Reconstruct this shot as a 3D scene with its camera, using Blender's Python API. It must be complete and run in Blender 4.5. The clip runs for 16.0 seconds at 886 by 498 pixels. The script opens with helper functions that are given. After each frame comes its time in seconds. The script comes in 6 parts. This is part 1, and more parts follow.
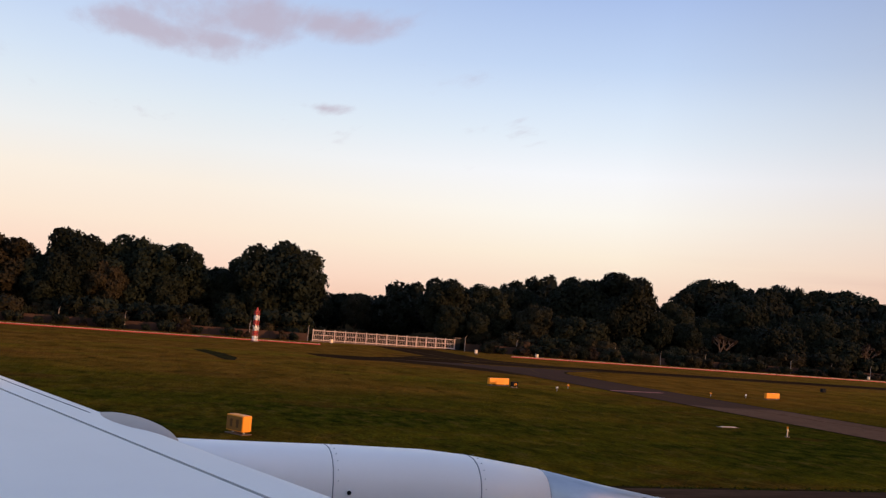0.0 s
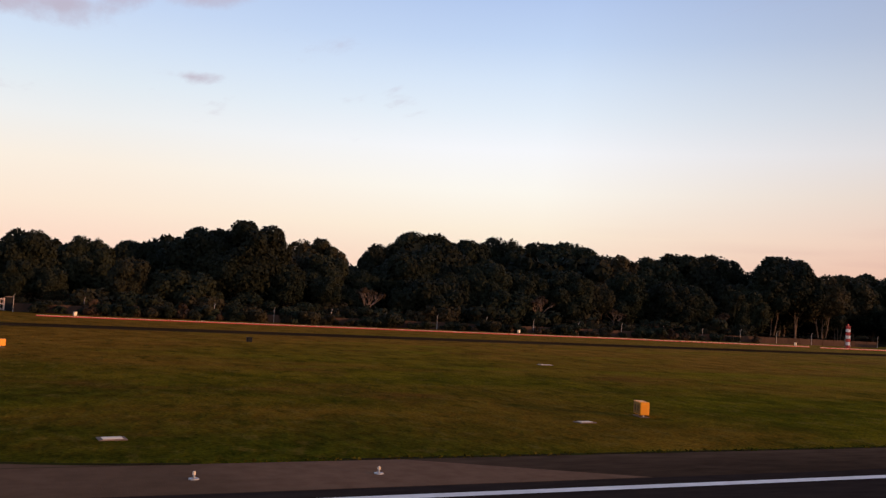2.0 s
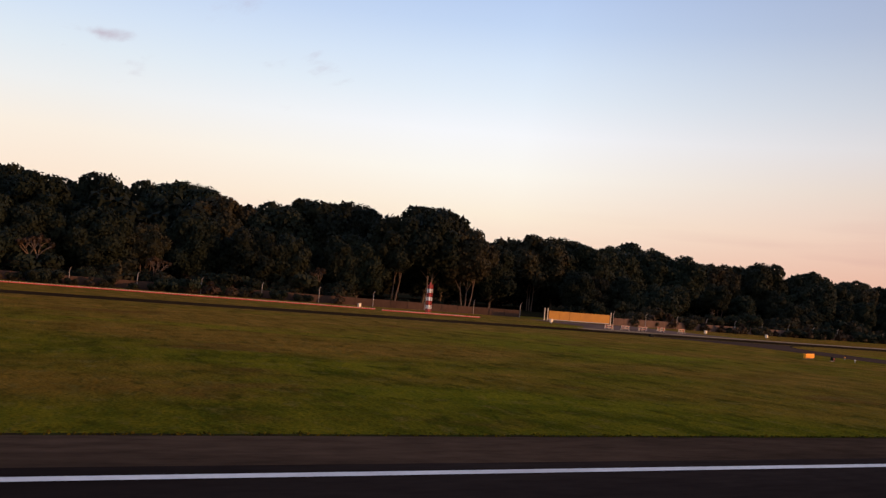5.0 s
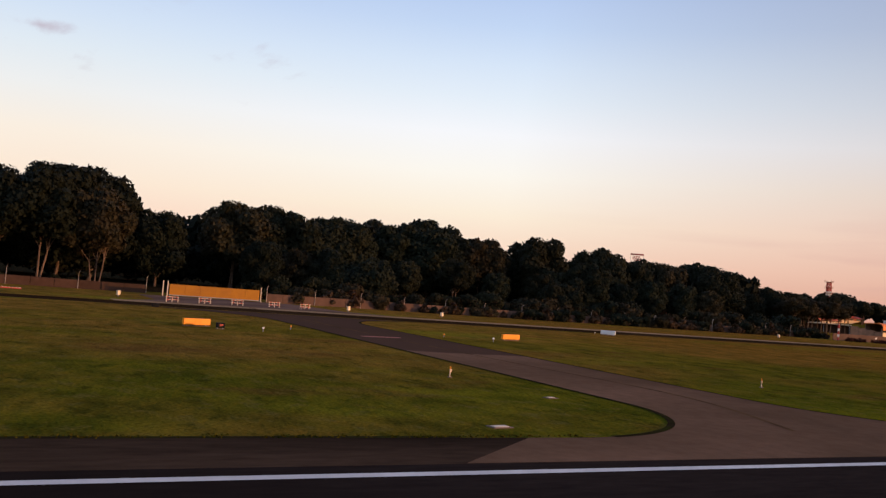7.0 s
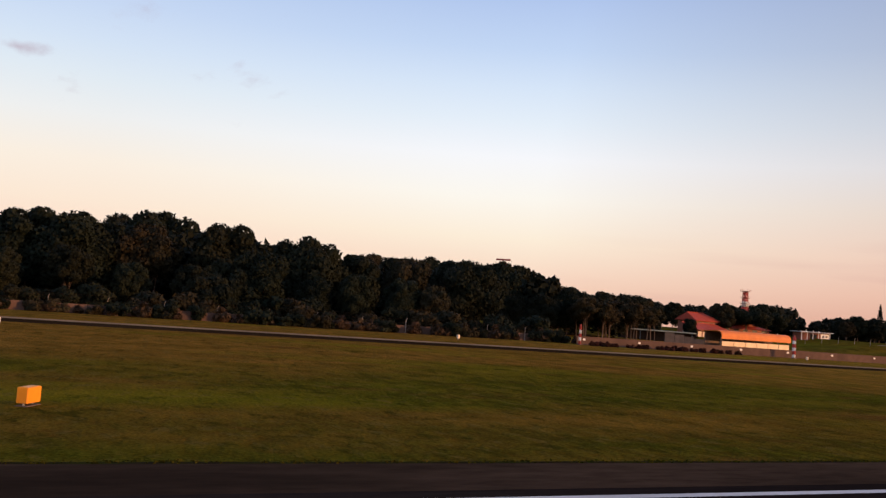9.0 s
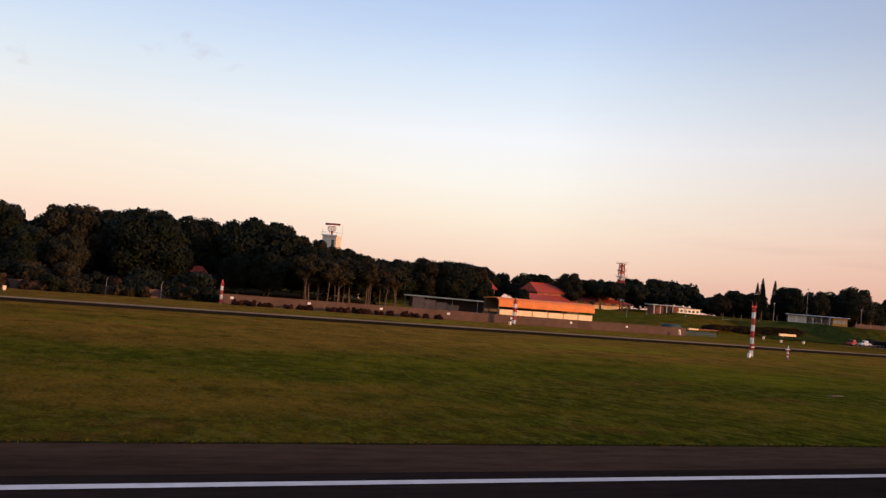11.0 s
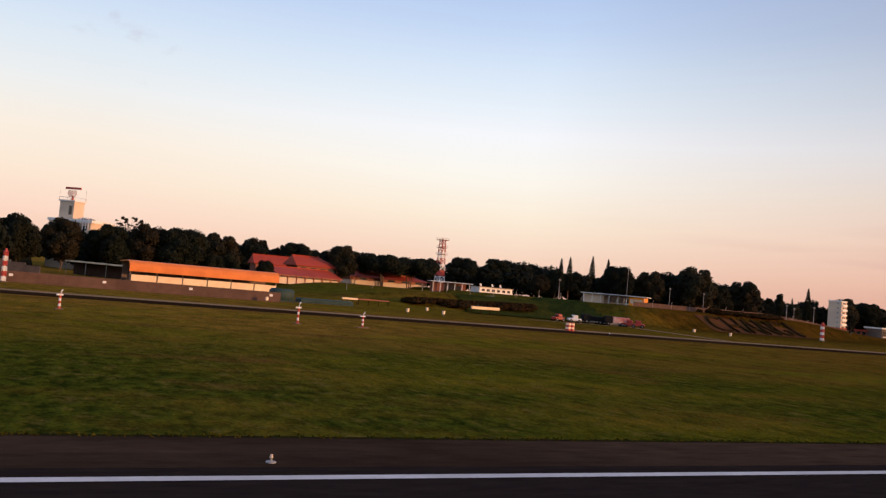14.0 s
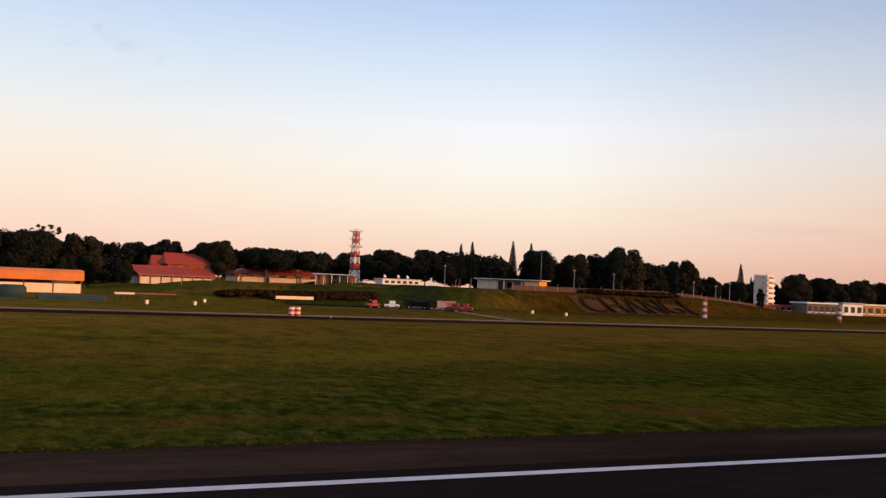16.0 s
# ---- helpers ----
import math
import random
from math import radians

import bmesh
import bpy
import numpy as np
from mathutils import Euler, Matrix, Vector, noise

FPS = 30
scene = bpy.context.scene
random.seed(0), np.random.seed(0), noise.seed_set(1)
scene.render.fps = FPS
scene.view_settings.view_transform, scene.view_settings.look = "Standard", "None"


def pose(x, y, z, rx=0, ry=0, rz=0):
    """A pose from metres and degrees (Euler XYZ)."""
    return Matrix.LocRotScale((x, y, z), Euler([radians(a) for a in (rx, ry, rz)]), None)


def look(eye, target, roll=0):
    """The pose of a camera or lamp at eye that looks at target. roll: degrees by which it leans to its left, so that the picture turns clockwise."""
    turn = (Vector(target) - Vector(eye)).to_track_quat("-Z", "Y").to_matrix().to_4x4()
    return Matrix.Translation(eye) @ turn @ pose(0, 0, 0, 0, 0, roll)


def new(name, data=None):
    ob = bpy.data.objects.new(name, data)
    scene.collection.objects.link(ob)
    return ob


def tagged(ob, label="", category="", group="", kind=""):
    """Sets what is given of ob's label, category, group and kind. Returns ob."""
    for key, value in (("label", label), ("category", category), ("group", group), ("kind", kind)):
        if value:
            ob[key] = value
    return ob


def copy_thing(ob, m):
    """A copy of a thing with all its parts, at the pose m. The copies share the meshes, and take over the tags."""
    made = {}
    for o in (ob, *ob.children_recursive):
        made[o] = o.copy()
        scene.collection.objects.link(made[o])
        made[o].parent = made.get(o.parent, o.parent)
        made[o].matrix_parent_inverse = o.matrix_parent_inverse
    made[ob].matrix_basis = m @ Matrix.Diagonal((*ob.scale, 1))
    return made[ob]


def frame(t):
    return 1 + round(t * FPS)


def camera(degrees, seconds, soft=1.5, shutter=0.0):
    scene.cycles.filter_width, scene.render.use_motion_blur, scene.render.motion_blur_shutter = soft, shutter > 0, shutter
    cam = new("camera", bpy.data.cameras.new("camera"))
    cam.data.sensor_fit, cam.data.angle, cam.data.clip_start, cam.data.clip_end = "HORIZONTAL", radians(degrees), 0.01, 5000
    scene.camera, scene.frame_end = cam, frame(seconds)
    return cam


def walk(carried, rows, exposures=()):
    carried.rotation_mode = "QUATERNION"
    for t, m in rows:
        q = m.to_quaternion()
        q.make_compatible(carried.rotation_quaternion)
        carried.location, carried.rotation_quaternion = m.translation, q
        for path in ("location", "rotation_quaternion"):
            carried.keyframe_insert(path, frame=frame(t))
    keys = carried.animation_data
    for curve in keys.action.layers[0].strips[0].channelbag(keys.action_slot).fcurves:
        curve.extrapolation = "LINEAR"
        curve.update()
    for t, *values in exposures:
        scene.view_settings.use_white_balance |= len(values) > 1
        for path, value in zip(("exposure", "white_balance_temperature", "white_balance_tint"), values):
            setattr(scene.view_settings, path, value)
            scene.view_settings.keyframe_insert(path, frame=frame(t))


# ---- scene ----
# ---- camera ----
cam = camera(53.04, 16.0, soft=1.35)
EYE_Z = 4.40
PATH = [
    (0.0, pose(0.00, 0, EYE_Z, 94.82, -4.48, -18.83)),
    (0.5, pose(14.28, 0, EYE_Z, 94.80, -3.36, -18.94)),
    (1.0, pose(28.54, 0, EYE_Z, 94.40, -3.53, -19.02)),
    (1.5, pose(42.75, 0, EYE_Z, 93.72, -3.38, -19.71)),
    (2.0, pose(56.88, 0, EYE_Z, 93.58, -3.06, -24.20)),
    (2.5, pose(70.89, 0, EYE_Z, 93.60, -3.53, -24.89)),
    (3.0, pose(84.72, 0, EYE_Z, 92.94, -4.02, -25.22)),
    (3.5, pose(98.44, 0, EYE_Z, 92.28, -4.60, -25.90)),
    (4.0, pose(112.11, 0, EYE_Z, 92.52, -5.38, -25.95)),
    (4.8, pose(134.15, 0, EYE_Z, 92.45, -5.05, -26.10)),
    (5.6, pose(156.90, 0, EYE_Z, 92.30, -4.65, -26.25)),
    (6.1, pose(171.75, 0, EYE_Z, 92.24, -4.50, -26.32)),
    (6.5, pose(185.10, 0, EYE_Z, 92.21, -4.37, -26.37)),
    (7.0, pose(204.30, 0, EYE_Z, 92.51, -4.66, -26.48)),
    (7.5, pose(223.50, 0, EYE_Z, 93.63, -4.76, -26.04)),
    (8.0, pose(242.60, 0, EYE_Z, 94.07, -4.20, -24.64)),
    (8.5, pose(261.36, 0, EYE_Z, 94.09, -3.23, -24.35)),
    (9.0, pose(279.45, 0, EYE_Z, 93.91, -4.30, -24.33)),
    (9.8, pose(306.20, 0, EYE_Z, 93.40, -4.60, -24.45)),
    (10.6, pose(330.50, 0, EYE_Z, 92.95, -4.75, -24.60)),
    (11.5, pose(355.44, 0, EYE_Z, 92.66, -4.69, -24.72)),
    (12.0, pose(369.03, 0, EYE_Z, 92.39, -4.06, -25.02)),
    (12.5, pose(382.17, 0, EYE_Z, 92.25, -2.97, -24.88)),
    (13.0, pose(394.90, 0, EYE_Z, 92.21, -3.19, -24.97)),
    (13.5, pose(407.16, 0, EYE_Z, 92.29, -4.26, -25.03)),
    (14.0, pose(418.96, 0, EYE_Z, 92.53, -5.12, -25.06)),
    (14.5, pose(430.26, 0, EYE_Z, 92.50, -5.34, -24.67)),
    (15.0, pose(441.27, 0, EYE_Z, 92.44, -5.31, -24.39)),
    (15.5, pose(452.13, 0, EYE_Z, 92.51, -4.64, -23.75)),
    (16.0, pose(462.99, 0, EYE_Z, 92.39, -2.45, -23.10)),
]
walk(cam, PATH)

# ---- world and sun ----
SUN_AZ = 38.0      # degrees from +x towards -y
SUN_EL = 6.5
rng = np.random.default_rng(7)


def lin(r, g, b):
    """Linear colour from an 8-bit display colour."""
    def one(c):
        c = c / 255.0
        return c / 12.92 if c <= 0.04045 else ((c + 0.055) / 1.055) ** 2.4
    return (one(r), one(g), one(b), 1.0)


def build_world():
    w = bpy.data.worlds.new("dusk_sky")
    scene.world = w
    w.use_nodes = True
    nt = w.node_tree
    nt.nodes.clear()
    N, L = nt.nodes.new, nt.links.new
    out = N("ShaderNodeOutputWorld")
    bg = N("ShaderNodeBackground")
    tc = N("ShaderNodeTexCoord")
    sep = N("ShaderNodeSeparateXYZ")
    L(tc.outputs["Generated"], sep.inputs[0])
    # colour by height over the horizon, in three quarters of the sky
    heights = (-0.05, 0.0, 0.045, 0.085, 0.13, 0.175, 0.215, 0.25, 0.29, 0.37, 0.75)
    west = ((150, 118, 112), (240, 192, 168), (255, 220, 200), (255, 234, 214), (253, 241, 227), (241, 242, 242), (227, 237, 246), (214, 229, 248), (200, 218, 246), (175, 198, 237), (138, 160, 204))
    mid = ((150, 118, 112), (238, 188, 164), (251, 219, 197), (255, 239, 218), (255, 250, 241), (249, 250, 254), (231, 241, 252), (217, 232, 251), (197, 217, 247), (168, 191, 236), (134, 157, 202))
    east = ((150, 112, 104), (220, 162, 143), (236, 190, 170), (240, 206, 188), (233, 215, 203), (224, 220, 222), (207, 211, 221), (193, 201, 217), (176, 187, 211), (154, 169, 202), (128, 147, 190))
    mp = N("ShaderNodeMapRange")
    mp.inputs["From Min"].default_value, mp.inputs["From Max"].default_value = -0.05, 0.75
    L(sep.outputs["Z"], mp.inputs["Value"])

    def ramp_of(colours):
        ramp = N("ShaderNodeValToRGB")
        el = ramp.color_ramp.elements
        for i, (z, c) in enumerate(zip(heights, colours)):
            e = el[i] if i < 2 else el.new((z + 0.05) / 0.8)
            e.position = (z + 0.05) / 0.8
            e.color = lin(*c)
        L(mp.outputs[0], ramp.inputs[0])
        return ramp.outputs[0]

    def between(fac_lo, fac_hi, a, b):
        f = N("ShaderNodeMapRange")
        f.inputs["From Min"].default_value, f.inputs["From Max"].default_value = fac_lo, fac_hi
        L(sep.outputs["X"], f.inputs["Value"])
        x = N("ShaderNodeMix")
        x.data_type = "RGBA"
        L(f.outputs[0], x.inputs[0])
        L(a, x.inputs[6])
        L(b, x.inputs[7])
        return f.outputs[0], x.outputs[2]

    _, half = between(0.05, 0.42, ramp_of(west), ramp_of(mid))
    eastward, whole = between(0.50, 0.80, half, ramp_of(east))
    sky = N("ShaderNodeTexSky")
    sky.sky_type = "NISHITA"
    sky.sun_disc = False
    sky.sun_elevation = radians(SUN_EL)
    sky.sun_rotation = radians(90 + SUN_AZ)
    sk = N("ShaderNodeVectorMath")
    sk.operation = "SCALE"
    sk.inputs["Scale"].default_value = 0.10
    L(sky.outputs[0], sk.inputs[0])
    mix = N("ShaderNodeMix")
    mix.data_type = "RGBA"
    mix.inputs[0].default_value = 0.03
    L(whole, mix.inputs[6])
    L(sk.outputs[0], mix.inputs[7])
    # thin rosy streaks low over the horizon
    smp = N("ShaderNodeMapping")
    smp.inputs["Scale"].default_value = (2.4, 2.4, 24.0)
    L(tc.outputs["Generated"], smp.inputs[0])
    sno = N("ShaderNodeTexNoise")
    sno.inputs["Scale"].default_value, sno.inputs["Detail"].default_value = 1.6, 5.0
    L(smp.outputs[0], sno.inputs["Vector"])
    smr = N("ShaderNodeMapRange")
    smr.inputs["From Min"].default_value, smr.inputs["From Max"].default_value, smr.inputs["To Max"].default_value = 0.48, 0.70, 0.42
    L(sno.outputs[0], smr.inputs["Value"])
    zlo = N("ShaderNodeMapRange")
    zlo.inputs["From Min"].default_value, zlo.inputs["From Max"].default_value = 0.13, 0.05
    L(sep.outputs["Z"], zlo.inputs["Value"])
    sml = N("ShaderNodeMath")
    sml.operation = "MULTIPLY"
    L(smr.outputs[0], sml.inputs[0])
    L(zlo.outputs[0], sml.inputs[1])
    smx = N("ShaderNodeMath")
    smx.operation = "MULTIPLY"
    L(sml.outputs[0], smx.inputs[0])
    L(eastward, smx.inputs[1])
    stk = N("ShaderNodeMix")
    stk.data_type = "RGBA"
    stk.inputs[7].default_value = lin(206, 160, 156)
    L(smx.outputs[0], stk.inputs[0])
    L(mix.outputs[2], stk.inputs[6])
    # warm afterglow round the low sun, behind the camera's side
    dot = N("ShaderNodeVectorMath")
    dot.operation = "DOT_PRODUCT"
    _az, _el = radians(SUN_AZ), radians(SUN_EL)
    dot.inputs[1].default_value = (math.cos(_az) * math.cos(_el), -math.sin(_az) * math.cos(_el), math.sin(_el))
    L(tc.outputs["Generated"], dot.inputs[0])
    gl = N("ShaderNodeMapRange")
    gl.inputs["From Min"].default_value, gl.inputs["From Max"].default_value = 0.80, 1.0
    L(dot.outputs["Value"], gl.inputs["Value"])
    gp = N("ShaderNodeMath")
    gp.operation = "POWER"
    gp.inputs[1].default_value = 1.6
    L(gl.outputs[0], gp.inputs[0])
    gc = N("ShaderNodeVectorMath")
    gc.operation = "SCALE"
    gc.inputs[0].default_value = (1.5, 0.72, 0.30)
    L(gp.outputs[0], gc.inputs["Scale"])
    ga = N("ShaderNodeVectorMath")
    ga.operation = "ADD"
    L(stk.outputs[2], ga.inputs[0])
    L(gc.outputs[0], ga.inputs[1])
    L(ga.outputs[0], bg.inputs["Color"])
    bg.inputs["Strength"].default_value = 1.0
    L(bg.outputs[0], out.inputs[0])


build_world()
sun_data = bpy.data.lights.new("sun", "SUN")
sun_data.energy, sun_data.angle, sun_data.color = 4.0, radians(0.6), (1.0, 0.50, 0.22)
sun = new("sun", sun_data)
_a, _e = radians(SUN_AZ), radians(SUN_EL)
sun.matrix_world = look((0, 0, 0), (-math.cos(_a) * math.cos(_e), math.sin(_a) * math.cos(_e), -math.sin(_e)))
scene.view_settings.exposure = 0.0

# ---- materials ----


def material(name, c1, c2, scale=1.0, c3=None, scale3=0.1, rough=0.8, metal=0.0, bump=0.0, bump_scale=None, world=False, vary=0.0, stretch=(1, 1, 1), amount3=0.6, translucent=0.0, island=0.0, spec=0.3):
    """Two-scale noise surface: c1/c2 fine, c3 in broad patches. vary: brightness from thing to thing."""
    m = bpy.data.materials.new(name)
    m.use_nodes = True
    nt = m.node_tree
    N, L = nt.nodes.new, nt.links.new
    bs = nt.nodes["Principled BSDF"]
    bs.inputs["Roughness"].default_value = rough
    bs.inputs["Metallic"].default_value = metal
    bs.inputs["Specular IOR Level"].default_value = spec
    if world:
        src = N("ShaderNodeNewGeometry").outputs["Position"]
    else:
        src = N("ShaderNodeTexCoord").outputs["Object"]
    mp = N("ShaderNodeMapping")
    mp.inputs["Scale"].default_value = stretch
    L(src, mp.inputs[0])
    n1 = N("ShaderNodeTexNoise")
    n1.inputs["Scale"].default_value, n1.inputs["Detail"].default_value, n1.inputs["Roughness"].default_value = scale, 8.0, 0.65
    L(mp.outputs[0], n1.inputs["Vector"])
    sm = N("ShaderNodeMapRange")
    sm.inputs["From Min"].default_value, sm.inputs["From Max"].default_value = 0.33, 0.67
    L(n1.outputs[0], sm.inputs["Value"])
    mx = N("ShaderNodeMix")
    mx.data_type = "RGBA"
    mx.inputs[6].default_value, mx.inputs[7].default_value = (*c1, 1), (*c2, 1)
    L(sm.outputs[0], mx.inputs[0])
    col = mx.outputs[2]
    if c3:
        n3 = N("ShaderNodeTexNoise")
        n3.inputs["Scale"].default_value, n3.inputs["Detail"].default_value = scale3, 5.0
        L(mp.outputs[0], n3.inputs["Vector"])
        s3 = N("ShaderNodeMapRange")
        s3.inputs["From Min"].default_value, s3.inputs["From Max"].default_value, s3.inputs["To Max"].default_value = 0.42, 0.64, amount3
        L(n3.outputs[0], s3.inputs["Value"])
        m3 = N("ShaderNodeMix")
        m3.data_type = "RGBA"
        m3.inputs[7].default_value = (*c3, 1)
        L(s3.outputs[0], m3.inputs[0])
        L(col, m3.inputs[6])
        col = m3.outputs[2]
    if vary or island:
        hs = N("ShaderNodeHueSaturation")
        vr = N("ShaderNodeMapRange")
        amt = vary or island
        vr.inputs["To Min"].default_value, vr.inputs["To Max"].default_value = 1 - amt, 1 + amt
        if vary:
            L(N("ShaderNodeObjectInfo").outputs["Random"], vr.inputs["Value"])
        else:
            L(N("ShaderNodeNewGeometry").outputs["Random Per Island"], vr.inputs["Value"])
        fac = vr.outputs[0]
        if vary and island:
            v2 = N("ShaderNodeMapRange")
            v2.inputs["To Min"].default_value, v2.inputs["To Max"].default_value = 1 - island, 1 + island
            L(N("ShaderNodeNewGeometry").outputs["Random Per Island"], v2.inputs["Value"])
            mm = N("ShaderNodeMath")
            mm.operation = "MULTIPLY"
            L(fac, mm.inputs[0])
            L(v2.outputs[0], mm.inputs[1])
            fac = mm.outputs[0]
        L(fac, hs.inputs["Value"])
        L(col, hs.inputs["Color"])
        col = hs.outputs[0]
    L(col, bs.inputs["Base Color"])
    if bump:
        bp = N("ShaderNodeBump")
        bp.inputs["Strength"].default_value = bump
        bp.inputs["Distance"].default_value = 0.05
        if bump_scale:
            nb = N("ShaderNodeTexNoise")
            nb.inputs["Scale"].default_value, nb.inputs["Detail"].default_value = bump_scale, 6.0
            L(mp.outputs[0], nb.inputs["Vector"])
            L(nb.outputs[0], bp.inputs["Height"])
        else:
            L(n1.outputs[0], bp.inputs["Height"])
        L(bp.outputs[0], bs.inputs["Normal"])
    if translucent:
        tr = N("ShaderNodeBsdfTranslucent")
        L(col, tr.inputs[0])
        ms = N("ShaderNodeMixShader")
        ms.inputs[0].default_value = translucent
        L(bs.outputs[0], ms.inputs[1])
        L(tr.outputs[0], ms.inputs[2])
        L(ms.outputs[0], nt.nodes["Material Output"].inputs[0])
    return m


def grass_material():
    """Mown airfield grass: green and straw patches along the runway, part-shade tussock marks, fine grain."""
    m = bpy.data.materials.new("airfield_grass")
    m.use_nodes = True
    nt = m.node_tree
    N, L = nt.nodes.new, nt.links.new
    bs = nt.nodes["Principled BSDF"]
    bs.inputs["Roughness"].default_value, bs.inputs["Specular IOR Level"].default_value = 1.0, 0.0
    pos = N("ShaderNodeNewGeometry").outputs["Position"]

    def noise_of(scale, stretch, lo, hi, detail=5.0):
        mp = N("ShaderNodeMapping")
        mp.inputs["Scale"].default_value = stretch
        L(pos, mp.inputs[0])
        n = N("ShaderNodeTexNoise")
        n.inputs["Scale"].default_value, n.inputs["Detail"].default_value, n.inputs["Roughness"].default_value = scale, detail, 0.6
        L(mp.outputs[0], n.inputs["Vector"])
        r = N("ShaderNodeMapRange")
        r.inputs["From Min"].default_value, r.inputs["From Max"].default_value = lo, hi
        L(n.outputs[0], r.inputs["Value"])
        return r.outputs[0], n.outputs[0]

    def mixed(fac, a, b):
        x = N("ShaderNodeMix")
        x.data_type = "RGBA"
        L(fac, x.inputs[0])
        for sock, v in ((x.inputs[6], a), (x.inputs[7], b)):
            if isinstance(v, tuple):
                sock.default_value = (*v, 1)
            else:
                L(v, sock)
        return x.outputs[2]

    broad, _ = noise_of(0.050, (0.6, 1.0, 1.0), 0.42, 0.60, 7.0)
    mid, _ = noise_of(0.38, (1.0, 0.6, 1.0), 0.36, 0.64, 8.0)
    tuss, _ = noise_of(0.80, (1.0, 0.55, 1.0), 0.555, 0.66, 6.0)
    pale, _ = noise_of(1.1, (1.0, 0.6, 1.0), 0.54, 0.66, 7.0)
    bald, _ = noise_of(0.13, (0.6, 1.0, 1.0), 0.57, 0.68, 8.0)
    fine, fraw = noise_of(7.0, (1, 1, 1), 0.3, 0.7, 9.0)
    clump, craw = noise_of(1.5, (1.0, 0.6, 1.0), 0.38, 0.62, 8.0)
    green = mixed(mid, (0.0469, 0.0455, 0.0043), (0.1244, 0.0946, 0.0079))
    straw = mixed(mid, (0.1122, 0.0582, 0.0101), (0.1999, 0.0983, 0.0173))
    lush = mixed(clump, (0.0125, 0.0195, 0.0029), (0.056, 0.0615, 0.0065))
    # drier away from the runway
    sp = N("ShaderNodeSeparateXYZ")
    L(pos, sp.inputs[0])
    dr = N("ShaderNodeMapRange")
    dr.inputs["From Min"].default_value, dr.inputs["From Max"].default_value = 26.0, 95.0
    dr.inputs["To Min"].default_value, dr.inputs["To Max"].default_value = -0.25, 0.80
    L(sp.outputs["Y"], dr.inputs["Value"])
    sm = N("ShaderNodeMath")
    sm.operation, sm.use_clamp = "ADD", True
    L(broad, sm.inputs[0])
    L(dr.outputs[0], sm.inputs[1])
    # lusher towards the eastern end
    dx = N("ShaderNodeMapRange")
    dx.inputs["From Min"].default_value, dx.inputs["From Max"].default_value = 260.0, 420.0
    dx.inputs["To Min"].default_value, dx.inputs["To Max"].default_value = 0.0, -0.20
    L(sp.outputs["X"], dx.inputs["Value"])
    sx = N("ShaderNodeMath")
    sx.operation, sx.use_clamp = "ADD", True
    L(sm.outputs[0], sx.inputs[0])
    L(dx.outputs[0], sx.inputs[1])
    # greener again on the bank
    bx, by = N("ShaderNodeMapRange"), N("ShaderNodeMapRange")
    bx.inputs["From Min"].default_value, bx.inputs["From Max"].default_value = 440.0, 480.0
    by.inputs["From Min"].default_value, by.inputs["From Max"].default_value, by.inputs["To Max"].default_value = 114.0, 142.0, 0.35
    L(sp.outputs["X"], bx.inputs["Value"])
    L(sp.outputs["Y"], by.inputs["Value"])
    bk = N("ShaderNodeMath")
    bk.operation = "MULTIPLY"
    L(bx.outputs[0], bk.inputs[0])
    L(by.outputs[0], bk.inputs[1])
    bd = N("ShaderNodeMath")
    bd.operation, bd.use_clamp = "SUBTRACT", True
    L(sx.outputs[0], bd.inputs[0])
    L(bk.outputs[0], bd.inputs[1])
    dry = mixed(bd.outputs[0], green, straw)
    # lush dark growth near the runway, in long stretches
    xr = N("ShaderNodeMapRange")
    xr.inputs["From Min"].default_value, xr.inputs["From Max"].default_value = 0.0, 500.0
    L(sp.outputs["X"], xr.inputs["Value"])
    lr = N("ShaderNodeValToRGB")
    le = lr.color_ramp.elements
    for i, (p, v) in enumerate(((0.0, 1.0), (0.10, 0.95), (0.20, 0.15), (0.42, 0.15), (0.78, 0.95), (0.9, 1.0))):
        q = le[i] if i < 2 else le.new(p)
        q.position, q.color = p, (v, v, v, 1)
    L(xr.outputs[0], lr.inputs[0])
    yr = N("ShaderNodeMapRange")
    yr.interpolation_type = "SMOOTHSTEP"
    yr.inputs["From Min"].default_value, yr.inputs["From Max"].default_value = 34.0, 74.0
    yr.inputs["To Min"].default_value, yr.inputs["To Max"].default_value = 1.0, 0.0
    L(sp.outputs["Y"], yr.inputs["Value"])
    l1 = N("ShaderNodeMath")
    l1.operation = "MULTIPLY"
    L(lr.outputs[0], l1.inputs[0])
    L(yr.outputs[0], l1.inputs[1])
    patch, _ = noise_of(0.07, (0.5, 1.0, 1.0), 0.30, 0.55, 6.0)
    l2 = N("ShaderNodeMath")
    l2.operation, l2.use_clamp = "MULTIPLY", True
    L(l1.outputs[0], l2.inputs[0])
    L(patch, l2.inputs[1])
    lime, _ = noise_of(0.085, (0.35, 1.0, 1.0), 0.54, 0.68, 6.0)
    lm = N("ShaderNodeMath")
    lm.operation = "MULTIPLY"
    lm.inputs[1].default_value = 0.65
    L(lime, lm.inputs[0])
    bright = mixed(lm.outputs[0], dry, (0.1428, 0.1201, 0.0086))
    base = mixed(l2.outputs[0], bright, lush)
    # bald patches, then dark marks: coarse growth with taller tufts' shade painted in
    hf = N("ShaderNodeMath")
    hf.operation = "MULTIPLY"
    hf.inputs[1].default_value = 0.7
    L(bald, hf.inputs[0])
    worn = mixed(hf.outputs[0], base, (0.1, 0.0455, 0.0122))
    ht = N("ShaderNodeMath")
